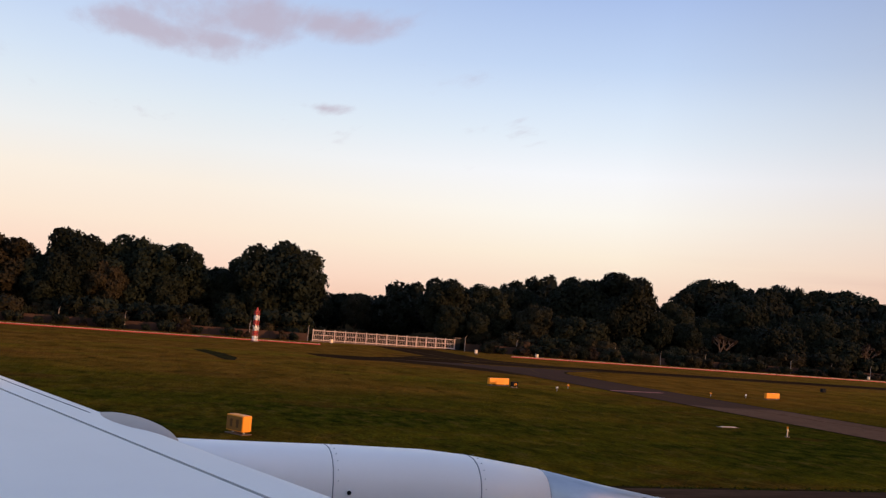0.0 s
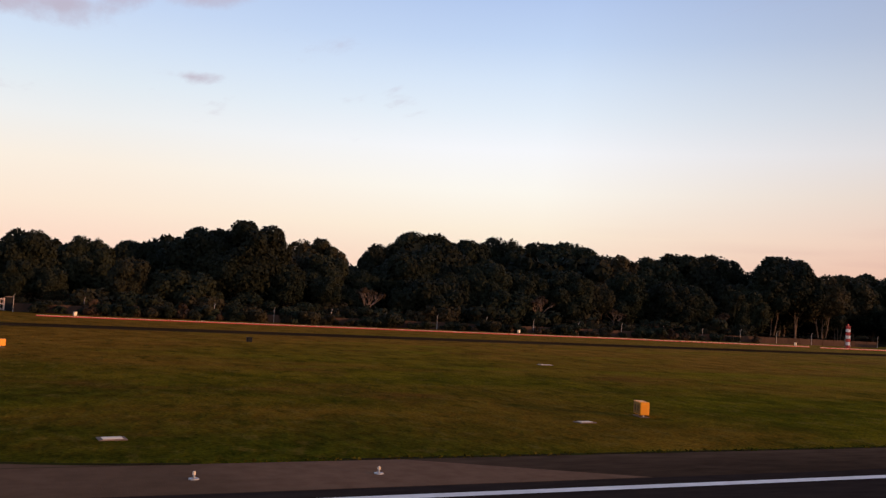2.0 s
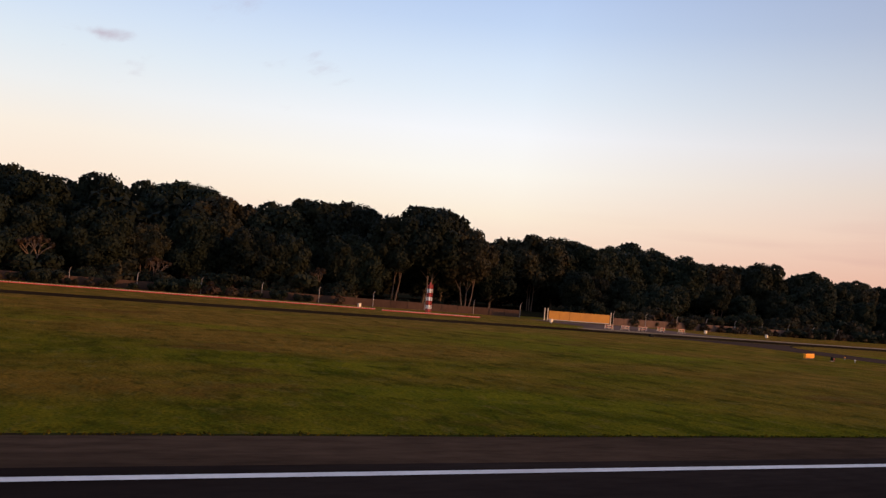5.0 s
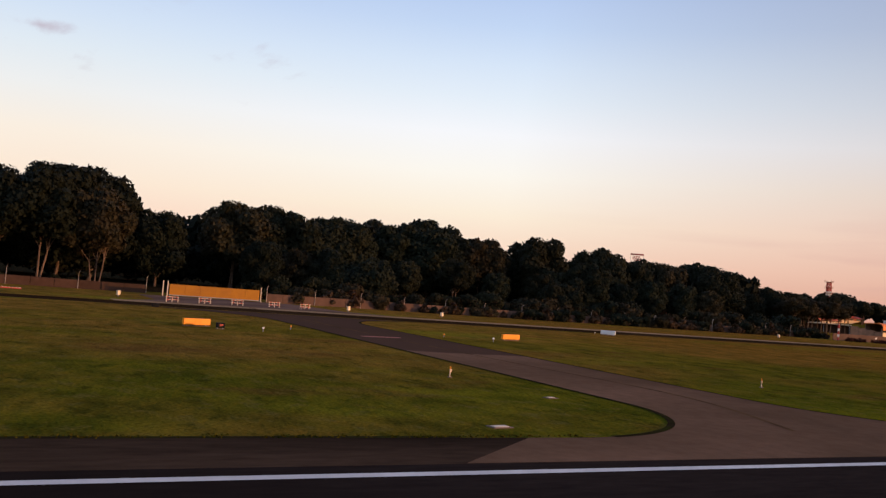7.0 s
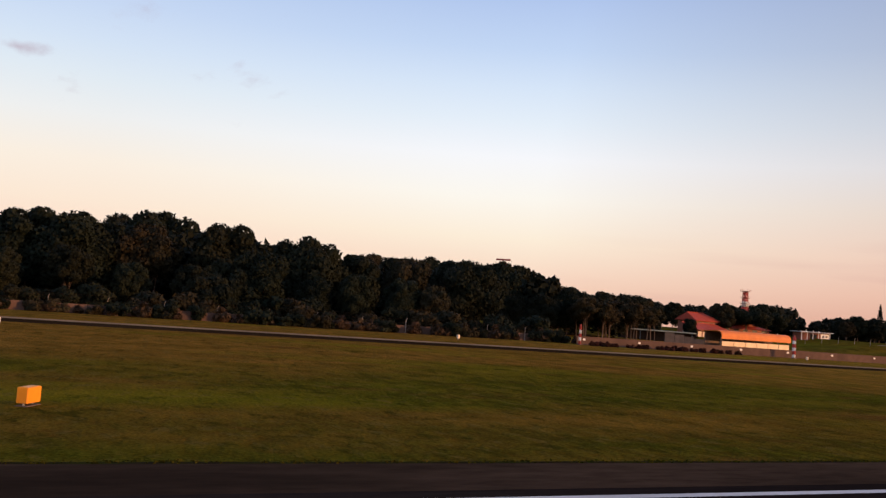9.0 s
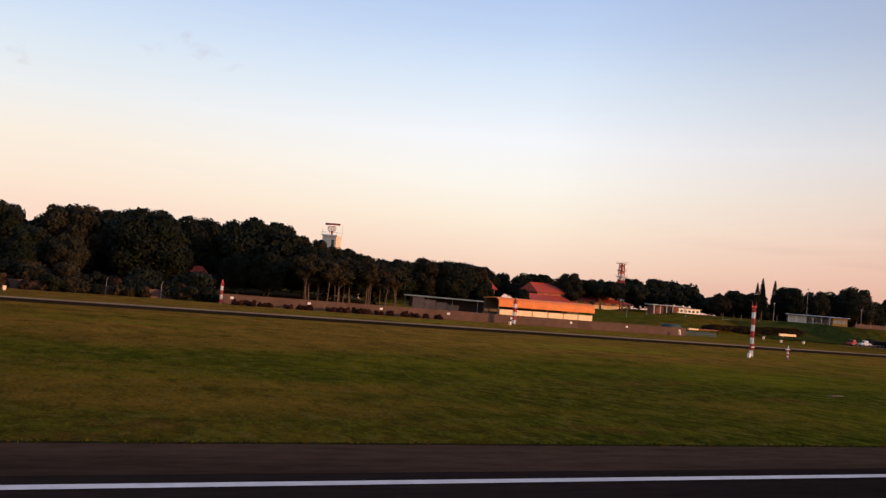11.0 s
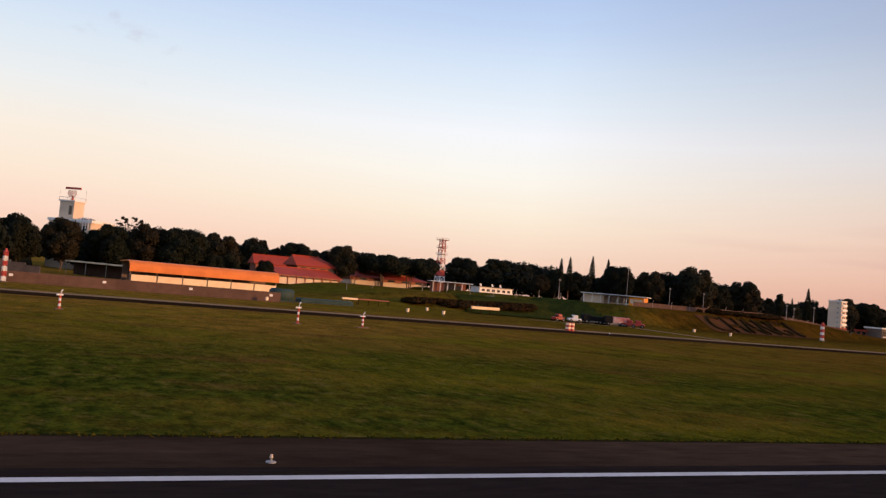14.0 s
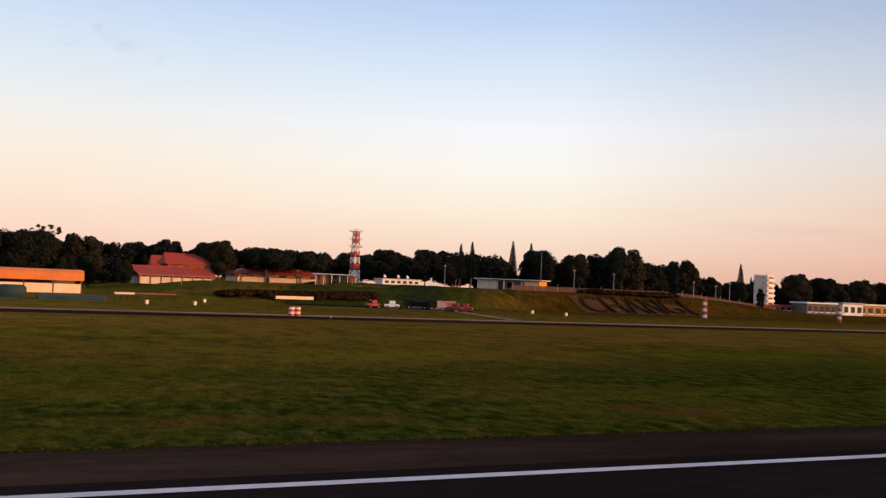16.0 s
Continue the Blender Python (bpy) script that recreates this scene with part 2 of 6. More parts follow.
    ht.operation = "MULTIPLY"
    ht.inputs[1].default_value = 0.62
    L(tuss, ht.inputs[0])
    dark = mixed(ht.outputs[0], worn, (0.0245, 0.0255, 0.0036))
    # straw-coloured seed heads
    pf = N("ShaderNodeMath")
    pf.operation = "MULTIPLY"
    pf.inputs[1].default_value = 0.55
    L(pale, pf.inputs[0])
    seeded = mixed(pf.outputs[0], dark, (0.125, 0.086, 0.020))
    grain = mixed(fine, (0.55, 0.55, 0.55), (1.38, 1.34, 1.25))
    mul = N("ShaderNodeMix")
    mul.data_type, mul.blend_type = "RGBA", "MULTIPLY"
    mul.inputs[0].default_value = 1.0
    L(seeded, mul.inputs[6])
    L(grain, mul.inputs[7])
    # greener and drier stretches along the runway
    st = N("ShaderNodeValToRGB")
    se = st.color_ramp.elements
    for i, (p, c) in enumerate(((0.0, (0.45, 0.44, 0.44)), (0.12, (0.48, 0.46, 0.43)), (0.24, (0.52, 0.53, 0.54)), (0.38, (0.53, 0.63, 0.72)), (0.49, (0.57, 0.66, 0.72)), (0.56, (0.56, 0.58, 0.61)), (0.66, (0.56, 0.57, 0.60)), (0.76, (0.66, 0.70, 0.74)), (0.86, (0.69, 0.74, 0.78)), (0.92, (0.60, 0.64, 0.67)), (0.97, (0.49, 0.53, 0.55)), (1.0, (0.465, 0.50, 0.52)))):
        q = se[i] if i < 2 else se.new(p)
        q.position, q.color = p, (*c, 1)
    L(xr.outputs[0], st.inputs[0])
    dbl = N("ShaderNodeVectorMath")
    dbl.operation = "SCALE"
    dbl.inputs["Scale"].default_value = 2.0
    L(st.outputs[0], dbl.inputs[0])
    tone = N("ShaderNodeVectorMath")
    tone.operation = "MULTIPLY"
    L(mul.outputs[2], tone.inputs[0])
    L(dbl.outputs[0], tone.inputs[1])
    # duller growth on the bank
    kx, ky = N("ShaderNodeMapRange"), N("ShaderNodeMapRange")
    kx.inputs["From Min"].default_value, kx.inputs["From Max"].default_value = 528.0, 560.0
    ky.inputs["From Min"].default_value, ky.inputs["From Max"].default_value = 118.0, 158.0
    L(sp.outputs["X"], kx.inputs["Value"])
    L(sp.outputs["Y"], ky.inputs["Value"])
    kk = N("ShaderNodeMath")
    kk.operation = "MULTIPLY"
    L(kx.outputs[0], kk.inputs[0])
    L(ky.outputs[0], kk.inputs[1])
    dull = N("ShaderNodeMix")
    dull.data_type, dull.blend_type = "RGBA", "MULTIPLY"
    dull.inputs[7].default_value = (0.62, 0.50, 0.56, 1)
    L(kk.outputs[0], dull.inputs[0])
    L(tone.outputs[0], dull.inputs[6])
    L(dull.outputs[2], bs.inputs["Base Color"])
    bp = N("ShaderNodeBump")
    bp.inputs["Strength"].default_value, bp.inputs["Distance"].default_value = 0.6, 0.12
    L(fraw, bp.inputs["Height"])
    b2 = N("ShaderNodeBump")
    b2.inputs["Strength"].default_value, b2.inputs["Distance"].default_value = 0.9, 0.65
    L(craw, b2.inputs["Height"])
    L(b2.outputs[0], bp.inputs["Normal"])
    L(bp.outputs[0], bs.inputs["Normal"])
    return m


M_grass = grass_material()
# grass tone darkened so that upright blades do not look sunlit
M_tuft_shaded = material("shaded_tuft_blades", (0.020, 0.024, 0.003), (0.046, 0.046, 0.006), 0.5, (0.060, 0.042, 0.007), 0.1, 1.0, world=True, spec=0.0, island=0.4)
M_runway = material("runway_asphalt", (0.018, 0.013, 0.0115), (0.029, 0.021, 0.0175), 3.0, (0.010, 0.007, 0.006), 0.07, 1.0, spec=0.0, bump=0.25, bump_scale=30, world=True, stretch=(0.25, 1, 1), amount3=0.8)
M_shoulder = material("shoulder_asphalt", (0.040, 0.025, 0.016), (0.074, 0.045, 0.029), 2.0, (0.015, 0.010, 0.007), 0.10, 1.0, spec=0.0, bump=0.3, bump_scale=25, world=True, stretch=(0.3, 1, 1), amount3=0.9)
M_taxi_dark = material("sealed_dark_asphalt", (0.022, 0.012, 0.006), (0.034, 0.019, 0.009), 1.2, (0.050, 0.029, 0.014), 0.05, 1.0, spec=0.0, bump=0.2, bump_scale=25, world=True, amount3=0.5)
M_road = material("pale_road", (0.27, 0.165, 0.085), (0.35, 0.22, 0.12), 1.0, (0.18, 0.11, 0.06), 0.1, 1.0, spec=0.0, world=True)
M_stub = material("pale_worn_asphalt", (0.135, 0.080, 0.058), (0.185, 0.112, 0.084), 1.2, (0.085, 0.050, 0.036), 0.15, 1.0, spec=0.0, bump=0.3, bump_scale=25, world=True, amount3=0.7)
M_line_white = material("white_line_paint", (0.52, 0.50, 0.48), (0.64, 0.62, 0.60), 2.0, (0.42, 0.40, 0.39), 0.4, 0.8, world=True, amount3=0.5, spec=0.0)
M_line_yellow = material("yellow_line_paint", (0.085, 0.048, 0.024), (0.115, 0.066, 0.032), 1.5, (0.050, 0.030, 0.018), 0.3, 1.0, world=True, amount3=0.8, spec=0.0)
M_line_red = material("holding_bar_paint", (0.34, 0.13, 0.10), (0.42, 0.18, 0.14), 1.5, (0.16, 0.09, 0.08), 0.5, 1.0, world=True, spec=0.0)
# dark colour for the painted edge shade and the drain hollow
M_dark_ground = material("dark_ground", (0.016, 0.012, 0.006), (0.028, 0.020, 0.010), 1.5, (0.030, 0.034, 0.006), 0.6, 1.0, bump=0.5, world=True, spec=0.0)
M_earth = material("bare_red_earth", (0.078, 0.034, 0.016), (0.108, 0.047, 0.022), 1.3, (0.055, 0.034, 0.012), 0.2, 1.0, bump=0.4, world=True, spec=0.0)
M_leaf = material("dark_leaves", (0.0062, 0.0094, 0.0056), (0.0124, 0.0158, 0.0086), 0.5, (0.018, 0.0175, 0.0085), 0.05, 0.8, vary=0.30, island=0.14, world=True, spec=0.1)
# olive leaf colour, raised to put distant haze into the eastern crowns
M_leaf_olive_haze = material("haze_lifted_olive_leaves", (0.0115, 0.0125, 0.0072), (0.024, 0.0212, 0.0108), 0.4, (0.038, 0.0255, 0.0115), 0.08, 0.8, vary=0.30, island=0.14, world=True, spec=0.1)
M_leaf_dry = material("dry_brown_leaves", (0.026, 0.013, 0.006), (0.048, 0.023, 0.009), 0.5, (0.020, 0.016, 0.007), 0.2, 0.8, vary=0.25, world=True, spec=0.2)
M_wood_floor = material("dark_brown_floor", (0.016, 0.011, 0.006), (0.030, 0.020, 0.010), 1.2, (0.012, 0.014, 0.006), 0.1, 1.0, spec=0.0, bump=0.8, bump_scale=4, world=True)
M_brown_panel = material("brown_fence_panel", (0.056, 0.030, 0.021), (0.082, 0.045, 0.031), 1.2, (0.032, 0.020, 0.014), 0.15, 0.95, vary=0.12, world=True, spec=0.1)
M_bark = material("pale_bark", (0.09, 0.058, 0.040), (0.16, 0.105, 0.075), 4.0, (0.05, 0.035, 0.027), 0.8, 0.9, bump=0.5, vary=0.25, stretch=(1, 1, 0.3))
M_white = material("white_paint", (0.70, 0.69, 0.67), (0.80, 0.79, 0.77), 1.5, (0.58, 0.55, 0.52), 0.3, 0.55, amount3=0.5)
M_cream = material("cream_render", (0.58, 0.46, 0.34), (0.68, 0.55, 0.41), 0.8, (0.48, 0.38, 0.30), 0.2, 0.8, amount3=0.6)
M_gate = material("weathered_gate_paint", (0.54, 0.40, 0.34), (0.62, 0.47, 0.40), 0.8, (0.42, 0.30, 0.25), 0.2, 0.8, amount3=0.6)
M_marker = material("warm_white_marker", (0.78, 0.62, 0.44), (0.84, 0.68, 0.50), 2.0, (0.70, 0.52, 0.36), 0.5, 0.5)
M_red = material("red_paint", (0.42, 0.045, 0.036), (0.50, 0.06, 0.05), 2.0, (0.30, 0.05, 0.045), 0.5, 0.5)
M_pink = material("faded_red_paint", (0.56, 0.12, 0.08), (0.64, 0.16, 0.11), 2.0, (0.25, 0.10, 0.08), 0.5, 0.6)
M_yellow = material("yellow_sign_face", (0.80, 0.27, 0.008), (0.86, 0.31, 0.012), 1.5, (0.72, 0.23, 0.01), 0.5, 0.5)
M_orange_panel = material("orange_painted_steel", (0.33, 0.135, 0.004), (0.39, 0.16, 0.006), 1.2, (0.28, 0.11, 0.008), 0.4, 0.55)
M_black = material("black_paint", (0.008, 0.008, 0.008), (0.014, 0.014, 0.014), 3.0, rough=0.8, spec=0.1)
M_grey = material("grey_metal_paint", (0.24, 0.24, 0.25), (0.32, 0.32, 0.33), 2.0, (0.18, 0.17, 0.17), 0.5, 0.5)
M_concrete = material("weathered_concrete", (0.15, 0.11, 0.088), (0.20, 0.15, 0.12), 1.5, (0.095, 0.065, 0.05), 0.3, 1.0, bump=0.2, spec=0.0)
M_galv = material("galvanised_steel", (0.35, 0.34, 0.33), (0.48, 0.47, 0.45), 6.0, rough=0.5, metal=0.6)

# ---- builders ----


def part(name, bm, mat, parent=None, label="", smooth=False):
    me = bpy.data.meshes.new(name)
    bm.to_mesh(me)
    bm.free()
    me.materials.append(mat)
    if smooth:
        me.polygons.foreach_set("use_smooth", [True] * len(me.polygons))
    ob = new(name, me)
    if parent:
        ob.parent = parent
    if label:
        ob["label"] = label
    return ob


def raw(name, verts, faces, mat, parent=None, label=""):
    me = bpy.data.meshes.new(name)
    me.from_pydata([tuple(map(float, v)) for v in verts], [], [tuple(map(int, f)) for f in faces])
    me.materials.append(mat)
    ob = new(name, me)
    if parent:
        ob.parent = parent
    if label:
        ob["label"] = label
    return ob


def thing(name, m, label, category, group="", kind=""):
    e = new(name)
    e.empty_display_size = 0.3
    e.matrix_basis = m
    return tagged(e, label, category, group, kind)


def box(bm, x0, x1, y0, y1, z0, z1, bevel=0.0):
    r = bmesh.ops.create_cube(bm, size=1.0)
    bmesh.ops.scale(bm, vec=(x1 - x0, y1 - y0, z1 - z0), verts=r["verts"])
    bmesh.ops.translate(bm, vec=((x0 + x1) / 2, (y0 + y1) / 2, (z0 + z1) / 2), verts=r["verts"])
    if bevel:
        es = list({e for v in r["verts"] for e in v.link_edges})
        bmesh.ops.bevel(bm, geom=es, offset=bevel, segments=1, affect="EDGES")
    return bm


def B(x0, x1, y0, y1, z0, z1, bevel=0.0):
    return box(bmesh.new(), x0, x1, y0, y1, z0, z1, bevel)


def tube(bm, a, b, r0, r1, seg=8):
    a, b = Vector(a), Vector(b)
    d = b - a
    m = Matrix.Translation((a + b) / 2) @ d.to_track_quat("Z", "Y").to_matrix().to_4x4()
    bmesh.ops.create_cone(bm, cap_ends=True, segments=seg, radius1=r0, radius2=r1, depth=d.length, matrix=m)
    return bm


def T(a, b, r0, r1=None, seg=8):
    return tube(bmesh.new(), a, b, r0, r0 if r1 is None else r1, seg)


def sheet(name, pts, z, mat, label, category):
    """A flat paved piece from its outline."""
    bm = bmesh.new()
    vs = [bm.verts.new((x, y, z)) for x, y in pts]
    f = bm.faces.new(vs)
    if f.normal.z < 0:
        f.normal_flip()
    bmesh.ops.triangulate(bm, faces=[f])
    return tagged(part(name, bm, mat), label, category, kind="structure")


def smooth_step(t):
    t = min(1.0, max(0.0, t))
    return t * t * (3 - 2 * t)


def ground_z(x, y):
    """Flat airfield; a grass bank with a blunt spur past the parallel taxiway at the eastern end."""
    east = 1 - 0.75 * smooth_step((x - 600) / 50)
    low = 3.3 * smooth_step((x - 466) / 34) * smooth_step((y - 162) / 19)
    flank = smooth_step((x - 531 + min(40, y - 152) * 0.30) / 13)
    foot = 149 + min(9, max(0, (x - 541) * 0.6)) + min(6, max(0, (x - 565) * 0.12))
    mound = 4.2 * flank * smooth_step((y - foot) / 13)
    z = max(low, mound) * east
    z -= 1.5 * math.exp(-((x - 551 + (y - 158) * 0.25) / 2.0) ** 2) * smooth_step((y - 150) / 8) * (1 - smooth_step((y - 172) / 10))
    if y > 140 and x < 440:
        z += 0.6 * smooth_step((y - 140) / 20)
    return z


# ---- ground, runway, taxiways ----
def build_ground():
    xs = sorted(set([-4000, -2000, -1000, -500, -250] + list(range(-120, 440, 20)) + list(range(440, 500, 4)) + list(range(500, 620, 2)) + list(range(620, 700, 5)) + [720, 760, 820, 900, 1000, 1300, 1800, 2600, 4500]))
    ys = sorted(set([-4000, -2000, -1000, -400, -150, -60, 0, 23, 60, 100, 130] + list(range(140, 200, 2)) + [210, 230, 260, 300, 360, 450, 600, 900, 1500, 2500, 4500]))
    verts = [(x, y, ground_z(x, y)) for y in ys for x in xs]
    n = len(xs)
    faces = [(j * n + i, j * n + i + 1, (j + 1) * n + i + 1, (j + 1) * n + i) for j in range(len(ys) - 1) for i in range(n - 1)]
    g = raw("ground", verts, faces, M_grass)
    g.data.polygons.foreach_set("use_smooth", [True] * len(g.data.polygons))
    return tagged(g, "mown green and straw-coloured airfield grass", "grass", kind="structure")


build_ground()


def arc(cx, cy, r, a0, a1, n=10):
    return [(cx + r * math.cos(radians(a0 + (a1 - a0) * i / n)), cy + r * math.sin(radians(a0 + (a1 - a0) * i / n))) for i in range(n + 1)]


sheet("runway", [(-600, -24), (1600, -24), (1600, 19.9), (-600, 19.9)], 0.012, M_runway, "dark grooved asphalt runway with tyre marks", "runway")
sheet("runway_shoulder", [(-600, 19.9), (1600, 19.9), (1600, 23.4), (-600, 23.4)], 0.012, M_shoulder, "brownish worn asphalt runway shoulder", "runway shoulder")
sheet("runway_edge_line", [(-600, 18.69), (1600, 18.69), (1600, 19.08), (-600, 19.08)], 0.018, M_line_white, "white painted runway edge line", "road marking")
sheet("parallel_taxiway", [(36.2, 98.6), (205, 98.6), (222, 98.0), (1500, 98.0), (1500, 106.0), (222, 106.0), (205, 106.4), (36.2, 106.4)], 0.010, M_taxi_dark, "dark sealed asphalt parallel taxiway", "taxiway")
sheet("service_road", [(216, 106.1), (1500, 106.1), (1500, 110.2), (216, 110.2)], 0.012, M_road, "pale dusty service road beside the taxiway", "road")


# dark strips paint the shade under the raised grass edge
for xa, xb in ((-600, 27.0), (64.5, 217.0), (252.5, 1600)):
    sheet("runway_edge_shade", [(xa, 23.42), (xb, 23.42), (xb, 23.72), (xa, 23.72)], 0.008, M_dark_ground, "painted shade line along the asphalt edge", "bare soil")


def link_material(lo, hi, f=1.0):
    """Brown-grey asphalt with a newer dark seal coat over its far end."""
    m = material("link_taxiway_asphalt", (0.135 * f, 0.075 * f, 0.046 * f), (0.185 * f, 0.104 * f, 0.066 * f), 1.5, (0.080 * f, 0.048 * f, 0.028 * f), 0.06, 1.0, spec=0.0, bump=0.3, bump_scale=25, world=True, amount3=0.8)
    nt = m.node_tree
    N, L = nt.nodes.new, nt.links.new
    bs = nt.nodes["Principled BSDF"]
    src = bs.inputs["Base Color"].links[0].from_socket
    pos = N("ShaderNodeNewGeometry").outputs["Position"]
    sp = N("ShaderNodeSeparateXYZ")
    L(pos, sp.inputs[0])
    ns = N("ShaderNodeTexNoise")
    ns.inputs["Scale"].default_value = 0.12
    L(pos, ns.inputs["Vector"])
    ad = N("ShaderNodeMath")
    ad.operation = "MULTIPLY_ADD"
    ad.inputs[1].default_value = 8.0
    L(ns.outputs[0], ad.inputs[0])
    L(sp.outputs["Y"], ad.inputs[2])
    mr = N("ShaderNodeMapRange")
    mr.inputs["From Min"].default_value, mr.inputs["From Max"].default_value, mr.inputs["To Max"].default_value = lo, hi, 0.88
    L(ad.outputs[0], mr.inputs["Value"])
    mx = N("ShaderNodeMix")
    mx.data_type = "RGBA"
    mx.inputs[7].default_value = (0.064, 0.037, 0.026, 1)
    L(mr.outputs[0], mx.inputs[0])
    L(src, mx.inputs[6])
    L(mx.outputs[2], bs.inputs["Base Color"])
    return m


M_link = link_material(57.5, 58.5)
M_link_old = link_material(57.5, 58.5, 0.78)


def line_strip(pts, w, mat, z, label, name="taxiway_centre_line", category="road marking"):
    """A painted line of width w through pts, rounded off at its bends."""
    for _ in range(3):
        out = [pts[0]]
        for (xa, ya), (xb, yb) in zip(pts, pts[1:]):
            out += [(xa * 0.75 + xb * 0.25, ya * 0.75 + yb * 0.25), (xa * 0.25 + xb * 0.75, ya * 0.25 + yb * 0.75)]
        pts = out + [pts[-1]]
    left, right = [], []
    for i, (x, y) in enumerate(pts):
        (xa, ya), (xb, yb) = pts[max(0, i - 1)], pts[min(len(pts) - 1, i + 1)]
        ln = math.hypot(xb - xa, yb - ya)
        nx, ny = -(yb - ya) / ln * w / 2, (xb - xa) / ln * w / 2
        left.append((x + nx, y + ny, z))
        right.append((x - nx, y - ny, z))
    n = len(pts)
    ob = raw(name, left + right, [(i, i + n, i + n + 1, i + 1) for i in range(n - 1)], mat)
    return tagged(ob, label, category, kind="structure")


def link_taxiway(name, x0, x1, lean, rl, rr, rf, label, mat):
    """A taxiway between runway and parallel taxiway, leaning by lean metres, with corners of radius rl and rr at the runway, rf at the far end."""
    k = lean / 60.0
    left = [(x - k * (y - 30), y) for x, y in [(x0 - rl, 23.3)] + arc(x0 - rl, 23.4 + rl, rl, -90, 0)[1:] + arc(x0 - rf, 97 - rf, rf, 0, 90)]
    right = [(x - k * (y - 30), y) for x, y in arc(x1 + rf, 97 - rf, rf, 90, 180) + arc(x1 + rr, 23.4 + rr, rr, 180, 270)]
    pts = left + right
    # a dark line on each side paints the grass edge's shade
    for edge in (left[1:], right):
        line_strip(edge, 0.28, M_dark_ground, 0.022, "painted shade line along the asphalt edge", "taxiway_edge_shade", "bare soil")
    sheet("taxiway_throat", [(x0 - rl - 6, 19.95), (x1 + rr + 12, 19.95), (x1 + rr + 6, 23.36), (x0 - rl - 2, 23.36)], 0.0145, mat, "brown worn asphalt where the link taxiway meets the runway", "taxiway")
    return sheet(name, pts, 0.018, mat, label, "taxiway")


link_taxiway("taxiway_1", 38.2, 45.9, 1.9, 8.0, 14.5, 13.0, "grey-brown asphalt link taxiway with a dark far end", M_link_old)
link_taxiway("taxiway_2", 229.3, 238.7, 1.0, 8.0, 9.5, 14.0, "grey-brown asphalt link taxiway with rounded corners", M_link)
# aprons of the two links beyond the parallel taxiway
sheet("taxiway_stub_1", [(30, 106.9), (52, 106.9), (46, 112), (46, 139.5), (36, 139.5), (36, 112)], 0.014, M_taxi_dark, "dark asphalt stub before the white gate", "taxiway")
sheet("taxiway_stub_2", [(218, 110.6), (252, 110.6), (247, 116), (244.5, 132.2), (222, 132.2), (222, 116)], 0.014, M_stub, "pale worn asphalt stub before the orange gate", "taxiway")


LAB_LINE = "worn yellow taxiway centre line"
line_strip([(38.6, 138), (38.8, 107), (38.5, 78), (40.6, 66), (42.3, 50), (43.2, 40), (42.9, 32), (40.5, 24.5)], 0.24, M_line_yellow, 0.024, LAB_LINE)
line_strip([(30.0, 102.4), (36.5, 100.5), (38.5, 92), (38.6, 82)], 0.2, M_line_yellow, 0.028, LAB_LINE)
line_strip([(60.0, 102.0), (45.0, 99.0), (40.0, 86), (39.2, 74)], 0.2, M_line_yellow, 0.028, LAB_LINE)
line_strip([(232.3, 112), (232.4, 94), (232.8, 66), (233.9, 48), (235.2, 37), (234.6, 31), (232.0, 24.5)], 0.24, M_line_yellow, 0.024, LAB_LINE)
line_strip([(222.0, 102.4), (229.0, 100.5), (231.2, 92), (231.6, 80)], 0.2, M_line_yellow, 0.028, LAB_LINE)
line_strip([(254.0, 102.0), (238.0, 99.0), (232.6, 86), (232.2, 74)], 0.2, M_line_yellow, 0.028, LAB_LINE)
for xa, xb, y in ((37.4, 42.6, 65.0), (230.6, 234.2, 66.2)):
    sheet("holding_position_bar", [(xa, y), (xb, y + 0.5), (xb, y + 1.3), (xa, y + 0.8)], 0.026, M_line_red, "faded reddish holding position bar", "road marking")


def drape(name, x0, x1, y0, y1, nx, ny, lift, mat, label, category, skew=0.0, ragged=0.0):
    """A sheet that follows the ground; ragged: how far its edges wander."""
    vs = []
    for j in range(ny + 1):
        for i in range(nx + 1):
            y = y0 + (y1 - y0) * j / ny
            x = x0 + (x1 - x0) * i / nx + skew * j / ny
            if ragged and (i in (0, nx) or j in (0, ny)):
                x += ragged * noise.noise((x * 0.35, y * 0.35, 1.0))
                y += ragged * noise.noise((x * 0.35, y * 0.35, 5.0))
            vs.append((x, y, ground_z(x, y) + lift))
    fs = [(j * (nx + 1) + i, j * (nx + 1) + i + 1, (j + 1) * (nx + 1) + i + 1, (j + 1) * (nx + 1) + i) for j in range(ny) for i in range(nx)]
    return tagged(raw(name, vs, fs, mat), label, category, kind="structure")


drape("wood_floor", -900, 366, 143.6, 203.6, 1, 40, 0.05, M_wood_floor, "dark brown ground under and beyond the trees", "ground")
drape("wood_floor_east", 366, 412, 180, 203.6, 1, 14, 0.05, M_wood_floor, "dark brown ground under and beyond the trees", "ground")
sheet("wood_floor_far", [(-900, 203.6), (420, 203.6), (420, 4400), (-900, 4400)], 0.65, M_wood_floor, "dark brown ground under and beyond the trees", "ground")
sheet("wood_floor_east_far", [(420.1, 420), (1500, 420), (1500, 4400), (420.1, 4400)], 0.2, M_wood_floor, "dark brown ground under and beyond the trees", "ground")

# flat dark sheet in the outline of the hollow; no dip is modelled
sheet("drain_hollow", [(5.2, 91.5), (6.4, 84.0), (7.1, 76.6), (7.9, 76.4), (8.6, 80.5), (8.0, 86.5), (6.6, 92.0)], 0.016, M_dark_ground, "flat dark patch for the drain hollow in the grass", "ditch")
